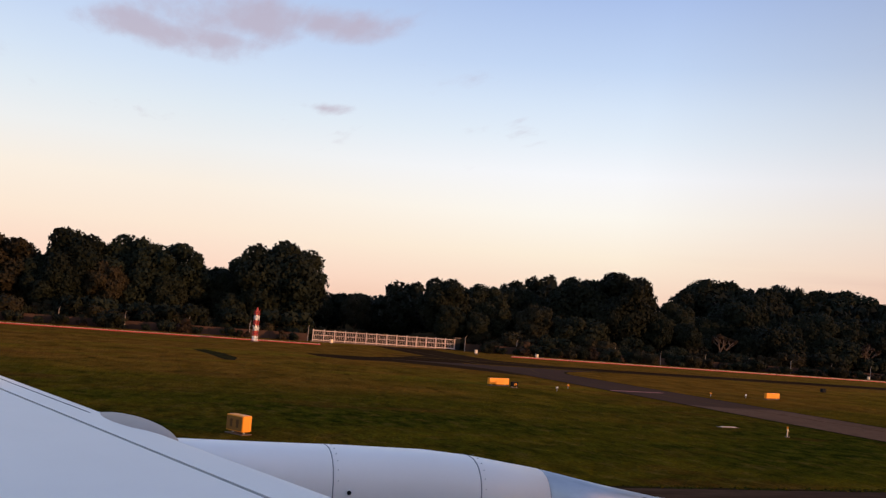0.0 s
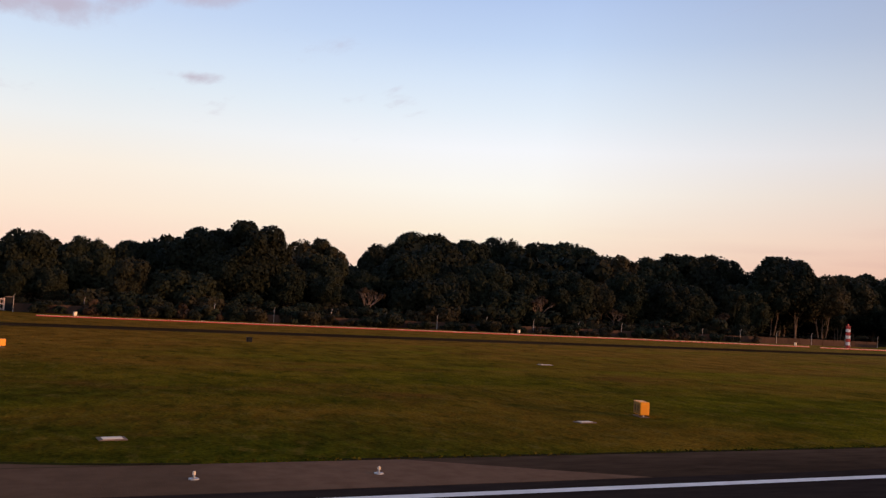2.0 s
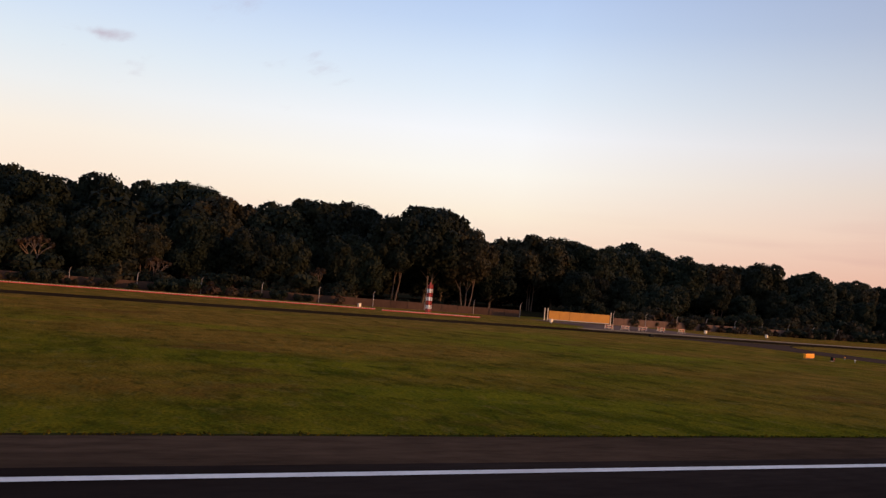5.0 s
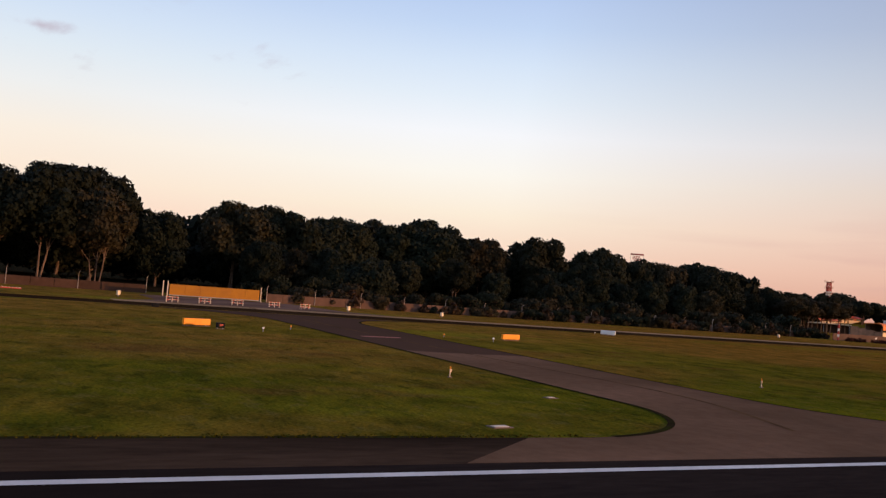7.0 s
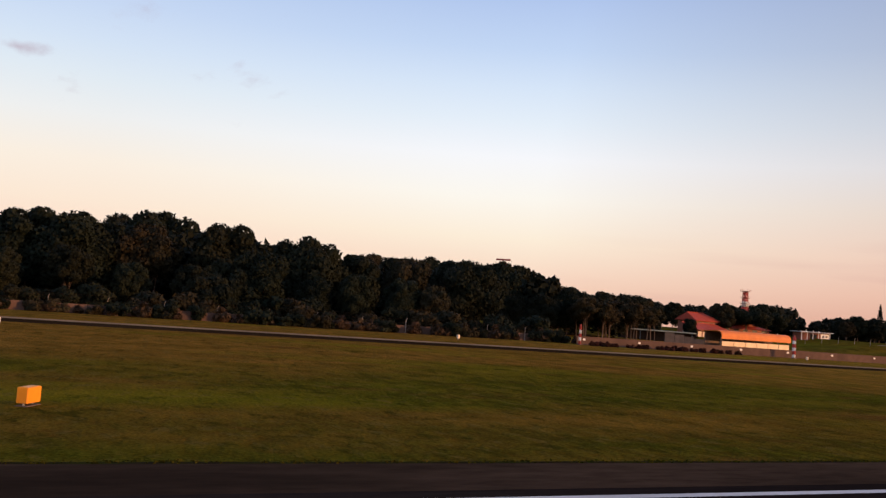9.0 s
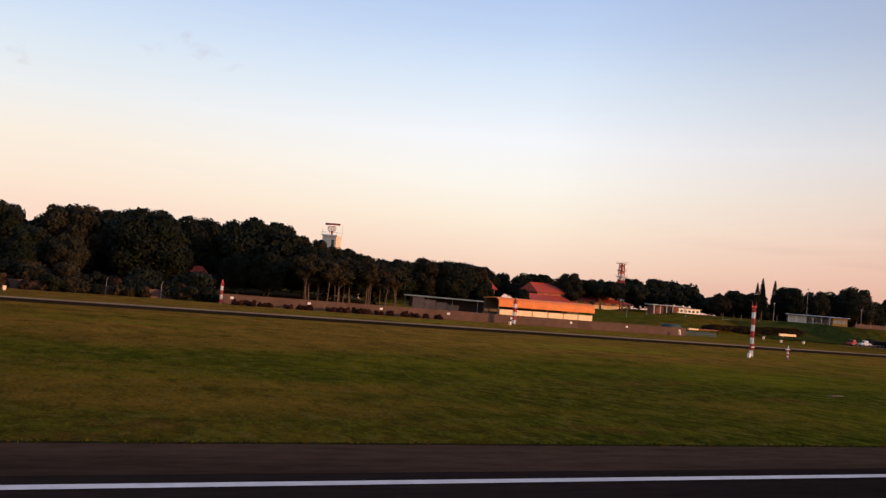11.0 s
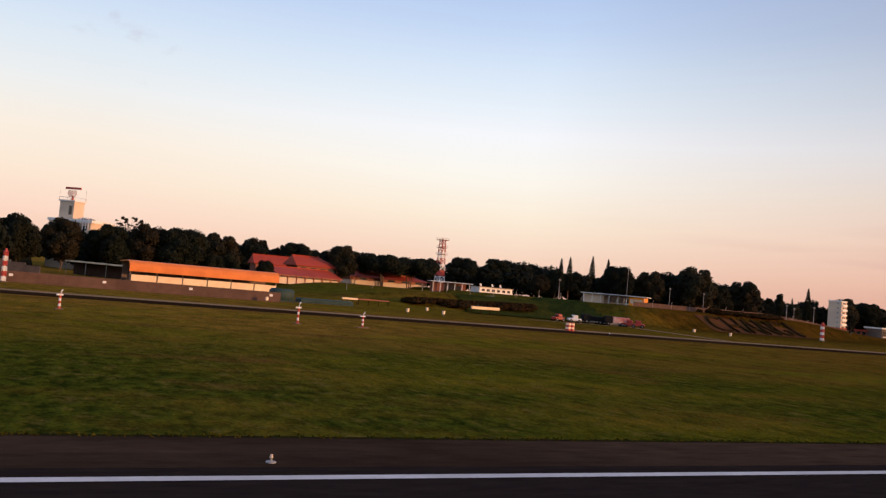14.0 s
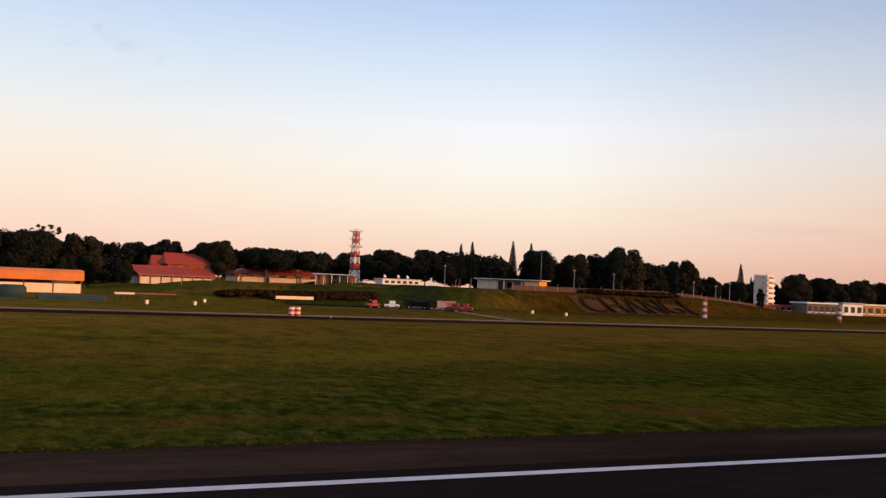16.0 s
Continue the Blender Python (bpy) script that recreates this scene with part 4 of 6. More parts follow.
# ---- cloud shreds ----
def build_cloud():
    m = bpy.data.materials.new("cloud_vapour")
    m.use_nodes = True
    nt = m.node_tree
    N, L = nt.nodes.new, nt.links.new
    nt.nodes.remove(nt.nodes["Principled BSDF"])
    pos = N("ShaderNodeNewGeometry").outputs["Position"]
    mp = N("ShaderNodeMapping")
    mp.inputs["Scale"].default_value = (1.0, 0.34, 1.0)
    L(pos, mp.inputs[0])
    n = N("ShaderNodeTexNoise")
    n.inputs["Scale"].default_value, n.inputs["Detail"].default_value, n.inputs["Roughness"].default_value = 0.013, 7.0, 0.58
    L(mp.outputs[0], n.inputs["Vector"])
    total = n.outputs[0]
    cover = None
    for c, r in (((75, 930, 301), 170), ((60, 1010, 301), 120), ((-25, 1010, 301), 100), ((222, 1258, 301), 70), ((150, 900, 301), 110)):
        d = N("ShaderNodeVectorMath")
        d.operation = "DISTANCE"
        d.inputs[1].default_value = c
        L(pos, d.inputs[0])
        f = N("ShaderNodeMapRange")
        f.inputs["From Min"].default_value, f.inputs["From Max"].default_value = 0.0, float(r)
        f.inputs["To Min"].default_value, f.inputs["To Max"].default_value = 1.0, 0.0
        L(d.outputs["Value"], f.inputs["Value"])
        if cover is None:
            cover = f.outputs[0]
        else:
            mx = N("ShaderNodeMath")
            mx.operation = "MAXIMUM"
            L(cover, mx.inputs[0])
            L(f.outputs[0], mx.inputs[1])
            cover = mx.outputs[0]
    sc = N("ShaderNodeMath")
    sc.operation = "MULTIPLY_ADD"
    sc.inputs[1].default_value, sc.inputs[2].default_value = 0.44, -0.215
    L(cover, sc.inputs[0])
    ad = N("ShaderNodeMath")
    ad.operation = "ADD"
    L(total, ad.inputs[0])
    L(sc.outputs[0], ad.inputs[1])
    cv = N("ShaderNodeMapRange")
    cv.interpolation_type = "SMOOTHSTEP"
    cv.inputs["From Min"].default_value, cv.inputs["From Max"].default_value, cv.inputs["To Max"].default_value = 0.38, 0.72, 0.68
    L(ad.outputs[0], cv.inputs["Value"])
    tr, em = N("ShaderNodeBsdfTransparent"), N("ShaderNodeEmission")
    em.inputs[0].default_value = lin(186, 168, 182)
    ms = N("ShaderNodeMixShader")
    L(cv.outputs[0], ms.inputs[0])
    L(tr.outputs[0], ms.inputs[1])
    L(em.outputs[0], ms.inputs[2])
    L(ms.outputs[0], nt.nodes["Material Output"].inputs[0])
    c = raw("backdrop_cloud", [(-500, 550, 301), (700, 550, 301), (700, 1600, 301), (-500, 1600, 301)], [(0, 1, 2, 3)], m)
    c.visible_shadow = False
    tagged(c, "thin mauve-grey cloud shreds in the dusk sky", "cloud", kind="structure")


build_cloud()

# ---- signs, lights and markers ----


def taxi_sign(x, y, w, h, face, mark, label, turn=20.0, bars=3):
    """A box sign on two legs over a slab; the inscription as plain bars."""
    e = thing("taxiway_sign", Matrix.Translation((x, y, 0)) @ Matrix.Rotation(radians(turn), 4, "Z"), label, "sign", "signs beside the taxiways")
    part("casing", B(-w / 2, w / 2, -0.12, 0.12, 0.10, h, 0.02), M_black if face is M_black else face, e)
    f = part("face", B(-w / 2 + 0.03, w / 2 - 0.03, -0.135, -0.1, 0.13, h - 0.03), face, e)
    for i in range(bars):
        c = (i - (bars - 1) / 2) * w * 0.16
        part("inscription", B(c - w * 0.045, c + w * 0.045, -0.141, -0.130, 0.13 + (h - 0.16) * 0.28, h - 0.03 - (h - 0.16) * 0.28), mark, f, "plain bar in place of unreadable writing")
    for sx in (-1, 1):
        part("leg", T((sx * w * 0.36, 0, -0.02), (sx * w * 0.36, 0, 0.12), 0.03), M_galv, e)
    part("slab", B(-w / 2 + 0.05, w / 2 - 0.05, -0.16, 0.2, -0.05, 0.03), M_concrete, e)
    return e


# yellow sign face with its shade put into the colour
M_sign_shade = material("shaded_sign_face", (0.20, 0.085, 0.010), (0.25, 0.11, 0.014), 2.0, rough=0.6)
M_amber = material("amber_bar", (0.66, 0.24, 0.01), (0.72, 0.28, 0.015), 2.0, rough=0.6)
YS = "yellow box sign on the grass beside a taxiway"
taxi_sign(26.65, 63.9, 2.05, 0.58, M_yellow, M_amber, YS)
taxi_sign(27.4, 62.5, 0.62, 0.46, M_black, M_amber, "small black sign beside a yellow one")
taxi_sign(53.8, 65.9, 2.1, 0.56, M_yellow, M_amber, YS, bars=2)
taxi_sign(217.9, 68.6, 2.3, 0.58, M_yellow, M_amber, YS, bars=2)
taxi_sign(219.3, 66.7, 0.66, 0.48, M_black, M_red, "small black sign with reddish characters")
taxi_sign(247.6, 71.9, 2.5, 0.56, M_yellow, M_amber, YS, bars=0)
taxi_sign(275.6, 94.0, 2.0, 0.60, M_white, M_concrete, "white sign turned away from the runway", turn=-58, bars=0)


M_dim = material("dim_brown_bar", (0.085, 0.036, 0.006), (0.11, 0.048, 0.008), 2.0, rough=0.7)


def distance_sign(x, y, turn):
    """Boxy runway sign, broad faces along the runway, lit end, shade painted on face."""
    e = thing("runway_sign", Matrix.Translation((x, y, 0)) @ Matrix.Rotation(radians(turn), 4, "Z"), "orange-yellow boxy runway sign on the verge", "sign", "signs beside the runway")
    part("casing", B(-0.20, 0.20, -0.46, 0.46, 0.10, 0.66, 0.025), M_yellow, e)
    # face darker than the casing: the unlit side, painted
    f = part("face", B(-0.215, -0.19, -0.42, 0.42, 0.14, 0.62), M_sign_shade, e)
    for c in (-0.18, 0.16):
        part("inscription", B(-0.222, -0.205, c - 0.07, c + 0.07, 0.24, 0.52), M_dim, f, "plain dark bar for the figures")
    for sy in (-0.3, 0.3):
        part("leg", T((0, sy, -0.02), (0, sy, 0.12), 0.035), M_galv, e)
    part("slab", B(-0.22, 0.22, -0.47, 0.47, -0.05, 0.025), M_concrete, e)
    return e


for x, y, a in ((3.7, 32.2, 32), (193.5, 32.7, 34)):
    distance_sign(x, y, a)
for x, y, a in ((81.0, 32.0, -18), (279.4, 34.3, -28)):
    distance_sign(x, y, a)


def edge_light(m):
    e = thing("runway_edge_light", m, "low white elevated runway edge light", "runway light", "runway edge lights")
    part("base", T((0, 0, -0.02), (0, 0, 0.03), 0.13, 0.12, 10), M_grey, e)
    part("stem", T((0, 0, 0.02), (0, 0, 0.13), 0.03, 0.03), M_grey, e)
    part("lamp", T((0, 0, 0.12), (0, 0, 0.19), 0.045, 0.03, 10), M_cream, e)
    return e


_l = edge_light(pose(60.4, 21.5, 0.012))
for x, y in ((65.0, 21.5), (248.9, 22.9), (258.3, 21.6), (424.5, 20.4)):
    copy_thing(_l, pose(x, y, 0.012))


def taxi_marker(m):
    """Knee-high taxiway edge marker: white post, orange lamp and reflector."""
    e = thing("taxiway_edge_marker", m, "white post with an orange lamp on the grass", "marker light", "markers along the taxiways")
    part("foot", T((0, 0, -0.02), (0, 0, 0.04), 0.14, 0.12, 10), M_concrete, e)
    part("post", T((0, 0, 0.03), (0, 0, 0.42), 0.026, 0.022), M_marker, e)
    part("lamp", T((0, 0, 0.42), (0, 0, 0.54), 0.045, 0.032, 10), M_yellow, e)
    b = part("bracket", B(-0.02, 0.14, -0.02, 0.02, 0.26, 0.30), M_orange_panel, e)
    part("side_lamp", T((0.12, 0, 0.28), (0.12, 0, 0.40), 0.04, 0.03, 10), M_marker, b)
    return e


_l = taxi_marker(pose(52.7, 38.0, 0))
for x, y in ((32.0, 37.9), (224.7, 39.4), (245.6, 39.2)):
    copy_thing(_l, pose(x, y, 0, 0, 0, 40))


def stake(m, mat):
    e = thing("guard_light", m, "small pale stake light in the grass", "marker light", "small lights along the taxiways")
    part("stem", T((0, 0, -0.02), (0, 0, 0.22), 0.03, 0.025), M_grey, e)
    part("head", B(-0.07, 0.07, -0.05, 0.05, 0.2, 0.33, 0.02), mat, e)
    return e


_w, _o = stake(pose(30.6, 61.7, 0), M_white), stake(pose(33.3, 65.2, 0), M_yellow)
for x, y in ((50.8, 65.6), (222.5, 66.5), (244.1, 69.0), (273.2, 93.6), (492.0, 101.0)):
    copy_thing(_w, pose(x, y, 0, 0, 0, 15))
for x, y in ((47.1, 65.5), (225.9, 70.6), (240.3, 71.3)):
    copy_thing(_o, pose(x, y, 0, 0, 0, -20))


def slab(x, y, w, d, turn):
    e = thing("concrete_slab", pose(x, y, 0, 0, 0, turn), "pale concrete inspection slab flush in the grass", "slab", "slabs in the grass")
    part("rim", B(-w / 2, w / 2, -d / 2, d / 2, -0.05, 0.025, 0.01), M_concrete, e)
    part("cover", B(-w / 2 + 0.12, w / 2 - 0.12, -d / 2 + 0.1, d / 2 - 0.1, 0.01, 0.04), M_cream if w > 0.55 and x < 300 else M_concrete, e)


for x, y, w, d in ((30.9, 41.3, 1.25, 0.42), (34.4, 32.7, 0.7, 0.4), (226.2, 32.6, 0.6, 0.4), (59.0, 27.6, 0.8, 0.6), (50.8, 32.1, 0.4, 0.3), (77.0, 30.3, 0.8, 0.5), (93.9, 61.8, 1.3, 0.6),
                   (194.7, 31.3, 0.6, 0.4), (266.0, 45.4, 1.9, 0.6), (387.8, 40.4, 1.3, 0.35), (219.4, 25.3, 0.8, 0.5)):
    slab(x, y, w, d, 6)




def box_marker(m):
    e = thing("boundary_marker", m, "white painted boundary marker box lit by low sun", "marker", "boundary marker boxes")
    part("post", T((0, 0, -0.05), (0, 0, 0.35), 0.05), M_grey, e)
    part("box", B(-0.20, 0.20, -0.18, 0.18, 0.2, 0.72, 0.03), M_marker, e)
    part("cap", B(-0.23, 0.23, -0.21, 0.21, 0.71, 0.75), M_cream, e)
    return e


_l = box_marker(pose(50.5, 131.0, 0))
for x, y in ((61.0, 131.0), (132.1, 134.9), (188.6, 127.9), (217.9, 119.2), (248.3, 117.4), (263.3, 118.1), (338.3, 123.7), (410.5, 123.7), (473.7, 129.4), (480.3, 130.1),
             (483.6, 144.1), (539.8, 139.1), (542.2, 131.6), (28.0, 134.0), (452.0, 133.0)):
    copy_thing(_l, pose(x, y, ground_z(x, y), 0, 0, 20))

e = thing("junction_box", pose(74.6, 82.8, 0), "small black electrical box on the grass", "box")
part("body", B(-0.24, 0.24, -0.2, 0.2, 0.0, 0.38, 0.03), M_black, e)
part("lid", B(-0.27, 0.27, -0.23, 0.23, 0.37, 0.42), M_black, e)
e = thing("junction_box", pose(219.0, 96.0, 0), "small black electrical box on the grass", "box")
part("body", B(-0.35, 0.35, -0.2, 0.2, 0.0, 0.36, 0.03), M_black, e)
part("lid", B(-0.38, 0.38, -0.23, 0.23, 0.35, 0.40), M_black, e)


def lattice_mast(x, y, h, w, bands, label, name="obstruction_mast", arms=False, beacon=True, solid=0.0):
    """A square lattice mast in red and white bands."""
    z0 = ground_z(x, y)
    e = thing(name, pose(x, y, z0, 0, 0, 20), label, "mast", "red and white masts")
    part("footing", B(-w * 0.8, w * 0.8, -w * 0.8, w * 0.8, -0.1, 0.15), M_concrete, e)
    bh = h / bands
    for i in range(bands):
        za, zb = 0.1 + i * bh, 0.1 + (i + 1) * bh
        r = w * 0.5
        cs = [(-r, -r), (r, -r), (r, r), (-r, r)]
        t = max(0.03, w * 0.09)
        paint = M_red if i % 2 == (bands % 2 == 0) else M_white
        core = part("band", B(-r * solid, r * solid, -r * solid, r * solid, za, zb), paint, e)
        for k in range(4):
            a, b = cs[k], cs[(k + 1) % 4]
            part("leg", T((*a, za), (*a, zb), t, t, 5), paint, core)
            part("brace", T((*a, za + 0.03), (*b, zb - 0.03), t * 0.7, t * 0.7, 4), paint, core)
            part("brace", T((*b, za + 0.03), (*a, zb - 0.03), t * 0.7, t * 0.7, 4), paint, core)
    if beacon:
        part("beacon", T((0, 0, h + 0.1), (0, 0, h + 0.45), 0.16, 0.10, 10), M_red, e)
    if arms:
        part("crossarm", B(-0.55, 0.55, -0.05, 0.05, h - 0.1, h + 0.08), M_red, e)
        for sx in (-0.46, 0.46):
            part("aerial", T((sx, 0, h), (sx, 0, h + 0.62), 0.02), M_red, e)
        part("lamp_bracket", B(-0.55, 0.1, -0.3, -0.2, 1.15, 1.25), M_white, e)
    return e


RW = "red and white banded obstruction mast"
lattice_mast(15.1, 122.6, 4.2, 0.50, 6, RW, solid=0.45)
lattice_mast(198.8, 124.7, 4.4, 0.55, 7, RW, solid=0.45)
lattice_mast(367.0, 133.9, 3.2, 0.28, 5, "slim red and white banded mast", solid=0.6)
lattice_mast(416.1, 132.4, 4.1, 0.46, 6, "slim red and white banded mast", solid=0.6)
lattice_mast(415.5, 76.6, 5.75, 0.27, 8, "tall red and white lattice aerial mast", name="aerial_mast", arms=True, beacon=False, solid=0.7)
lattice_mast(586.2, 149.2, 4.0, 0.6, 6, RW, solid=0.5)
lattice_mast(627.0, 152.0, 3.0, 0.6, 5, RW, solid=0.8)
e = thing("equipment_box", pose(415.0, 76.4, 0, 0, 0, 15), "white equipment box at the foot of a mast", "box")
part("body", B(-0.18, 0.18, -0.15, 0.15, 0, 0.55, 0.03), M_white, e)
part("lid", B(-0.2, 0.2, -0.17, 0.17, 0.54, 0.58), M_grey, e)


def monitor_post(x, y, h, label, base):
    e = thing("monitor_post", pose(x, y, 0, 0, 0, 10), label, "post", "aerial monitor posts")
    part("footing", B(-base, base, -0.2, 0.2, -0.05, 0.08), M_concrete, e)
    for i in range(5):
        part("band", T((0, 0, 0.05 + h * 0.14 * i), (0, 0, 0.05 + h * 0.14 * (i + 1)), 0.10, 0.10), M_white if i % 2 else M_red, e)
    part("mast", T((0, 0, h * 0.7), (0.06, 0, h), 0.03, 0.025), M_white, e)
    part("aerial", B(-0.30, 0.22, -0.10, 0.10, h * 0.74, h * 0.82, 0.02), M_white, e)
    part("lamp", T((0.08, 0, h - 0.02), (0.18, 0, h + 0.08), 0.06, 0.04), M_white, e)
    return e


monitor_post(421.5, 77.1, 1.5, "short white and red aerial monitor post", 0.3)
monitor_post(441.5, 78.6, 1.9, "white and red aerial monitor post with a lamp", 0.3)
monitor_post(447.9, 79.0, 1.4, "short white aerial monitor post on a slab", 0.6)

for dx in (-0.42, 0.42):
    e = thing("striped_drum", pose(488.9 + dx, 106.2 + dx * 0.4, 0.01), "red and white striped warning drum", "barrier", "striped drums by the taxiway")
    for i in range(4):
        part("band", T((0, 0, i * 0.27), (0, 0, i * 0.27 + 0.27), 0.36, 0.35, 12), M_marker if i % 2 else M_red, e)
    part("rim", T((0, 0, 1.08), (0, 0, 1.13), 0.38, 0.36, 12), M_red, e)

# ---- red and white barrier row ----


def barrier_unit(m):
    """A low plastic barrier, alternately red and white."""
    e = thing("traffic_barrier", m, "low red and white plastic barrier block", "barrier", "barrier row along the taxiway strip")
    part("base", B(0.005, 1.145, -0.09, 0.09, 0.0, 0.13, 0.02), M_red, e)
    for i in range(3):
        x = 0.09 + i * 0.38
        part("block", B(x, x + 0.20, -0.06, 0.06, 0.12, 0.19), M_cream, e, "pale block on the red base")
    return e


_l = barrier_unit(pose(-60.0, 127.5, 0))
for i in range(1, 232):
    x = -60.0 + 1.15 * i
    if 24 < x < 55:
        continue
    y = 127.5 + (2.5 if 55 < x < 190 else 0) - 0.10 * max(0, x - 150) * (x > 150) * 0.9
    copy_thing(_l, pose(x, y, ground_z(x, y), 0, 0, float(rng.normal() * 1.2)))

# ---- gates and fences ----


def white_gate():
    """Long sliding gate of white posts, rails and bars before the wood."""
    L_ = 25.8
    a = math.degrees(math.atan2(4.3, 25.3))
    e = thing("gate", pose(26.3, 140.4, 0.02, 0, 0, a), "long white barred sliding gate across the taxiway stub", "gate")
    part("bottom_rail", B(0, L_, -0.05, 0.05, 0.22, 0.36), M_gate, e)
    part("top_rail", B(0, L_, -0.05, 0.05, 1.72, 1.84), M_gate, e)
    part("middle_rail", B(0, L_, -0.04, 0.04, 1.02, 1.10), M_gate, e)
    post = part("post", B(-0.065, 0.065, -0.07, 0.07, -0.05, 1.98, 0.01), M_gate, e)
    for i in range(1, 15):
        p = new("post", post.data)
        p.parent = e
        p.location = (i * L_ / 14, 0, 0)
    bar = part("bar", B(-0.018, 0.018, -0.02, 0.02, 0.3, 1.8), M_gate, e)
    bar.location = (0.3, 0, 0)
    for i in range(1, 84):
        p = new("bar", bar.data)
        p.parent = e
        p.location = (0.3 + i * 0.305, 0, 0)
    part("kerb", B(-0.3, L_ + 0.3, -0.15, 0.15, -0.1, 0.14), M_concrete, e)


white_gate()
e = thing("gate_pillar", pose(52.3, 145.2, 0, 0, 0, 10), "dark gatehouse pillar at the end of the white gate", "pillar")
part("body", B(-0.45, 0.45, -0.4, 0.4, 0, 2.1, 0.03), M_black, e)
part("cap", B(-0.52, 0.52, -0.47, 0.47, 2.09, 2.2), M_concrete, e)


def orange_gate():
    e = thing("gate", pose(226.4, 133.1, 0.02), "solid orange steel sliding gate in the perimeter fence", "gate")
    for i in range(6):
        part("panel", B(i * 2.21 + 0.01, i * 2.21 + 2.2, -0.06, 0.06, 0.22, 1.66, 0.015), M_orange_panel, e)
    part("rail", B(-0.05, 13.3, -0.09, 0.09, 0.10, 0.22), M_grey, e)
    part("top_rail", B(-0.05, 13.3, -0.07, 0.07, 1.66, 1.74), M_orange_panel, e)
    for x in (-0.25, -0.9, 13.5):
        part("post", B(x - 0.07, x + 0.07, -0.07, 0.07, -0.05, 2.2, 0.01), M_cream, e)


orange_gate()


def hurdle(m):
    e = thing("hurdle_barrier", m, "white trestle hurdle with red stripes across the taxiway stub", "barrier", "hurdles before the orange gate")
    for z in (0.26, 0.58):
        r = part("rail", B(-0.8, 0.8, -0.03, 0.03, z, z + 0.09, 0.01), M_cream, e)
        for i in (-0.52, 0.0, 0.52):
            part("stripe", B(i - 0.13, i + 0.13, -0.035, 0.035, z - 0.004, z + 0.094), M_pink, r)
    for sx in (-0.68, 0.0, 0.68):
        part("leg", T((sx, -0.2, 0), (sx, 0, 0.70), 0.03), M_cream, e)
        part("leg", T((sx, 0.2, 0), (sx, 0, 0.70), 0.03), M_cream, e)
    return e


_l = hurdle(pose(223.2, 111.2, 0.02))
for x, y in ((227.4, 112.6), (231.8, 113.8), (237.2, 115.8), (241.4, 115.6)):
    copy_thing(_l, pose(x, y, 0.02, 0, 0, float(rng.normal() * 6)))


M_post = material("pale_fence_post", (0.34, 0.28, 0.24), (0.44, 0.37, 0.32), 3.0, (0.22, 0.17, 0.14), 0.5, 0.8, vary=0.25)


def fence_run(x0, x1, y0, y1, step, h, wall, label, mat=None):
    """Low brown panels between tall slim posts with cranked tops and three thin wires."""
    n = max(1, round(math.hypot(x1 - x0, y1 - y0) / step))
    a = math.degrees(math.atan2(y1 - y0, x1 - x0))
    ln = math.hypot(x1 - x0, y1 - y0)
    e = thing("fence", pose(x0, y0, 0, 0, 0, a), label, "fence", "perimeter fence")
    bm = tube(bmesh.new(), (0, 0, -0.3), (0, 0, h), 0.045, 0.04, 6)
    tube(bm, (0, 0, h - 0.02), (0.12, -0.2, h + 0.28), 0.04, 0.035, 6)
    p0 = part("post", bm, M_post, e)
    w = ln / n / 3
    slab0 = part("panel", B(0.03, w - 0.03, 0.06, 0.12, 0.0, wall, 0.01), mat or M_brown_panel, e) if wall else None
    for i in range(n + 1):
        for k in range(3):
            f = (i + k / 3) / n
            z = ground_z(x0 + (x1 - x0) * f, y0 + (y1 - y0) * f)
            if k == 0:
                p = p0 if i == 0 else new("post", p0.data)
                p.parent = e
                p.location = (ln * f, 0, z)
            if wall and i < n:
                q = slab0 if i + k == 0 else new("panel", slab0.data)
                q.parent = e
                q.location = (ln * f, 0, z - 0.05 + 0.04 * float(rng.random()))
    for zz in (h * 0.72, h - 0.06, h + 0.24):
        part("wire", T((0, 0.0, zz + 0.2), (ln, 0.0, zz + 0.2), 0.003, 0.003, 4), M_brown_panel, e)


M_wall_panel = material("reddish_concrete", (0.100, 0.056, 0.040), (0.135, 0.077, 0.056), 1.2, (0.070, 0.040, 0.029), 0.2, 0.95, bump=0.2, vary=0.06, world=True)
FENCE_LABEL = "brown panel perimeter fence with tall slim posts"
fence_run(-75, 25.5, 140.5, 140.3, 9.4, 2.3, 1.25, FENCE_LABEL)
fence_run(53, 224, 143.0, 139.0, 9.4, 2.3, 1.3, FENCE_LABEL)
# lighter panel colour gives this run its sunlit look
fence_run(241, 367, 133.8, 140.2, 7.8, 2.2, 1.35, "brown panel perimeter fence, panels coloured as lit, with tall slim posts", M_wall_panel)

# concrete panel wall towards the buildings
e = thing("boundary_wall", pose(367.5, 135.6, 0, 0, 0, -0.9), "reddish-grey concrete panel boundary wall", "wall")
_p = part("panel", B(0.08, 2.92, -0.06, 0.06, -0.05, 1.50, 0.01), M_wall_panel, e)
_q = part("post", B(-0.08, 0.08, -0.066, 0.066, -0.05, 1.54), M_wall_panel, e)
_c = part("notice", B(1.2, 1.7, -0.075, -0.055, 0.8, 1.15), M_white, e, "small white notice plate")
for i in range(1, 29):
    for src, nm in ((_p, "panel"), (_q, "post")) + (((_c, "notice"),) if i % 4 == 0 else ()):
        o = new(nm, src.data)
        o.parent = e
        o.location = (3.0 * i, 0, 0)
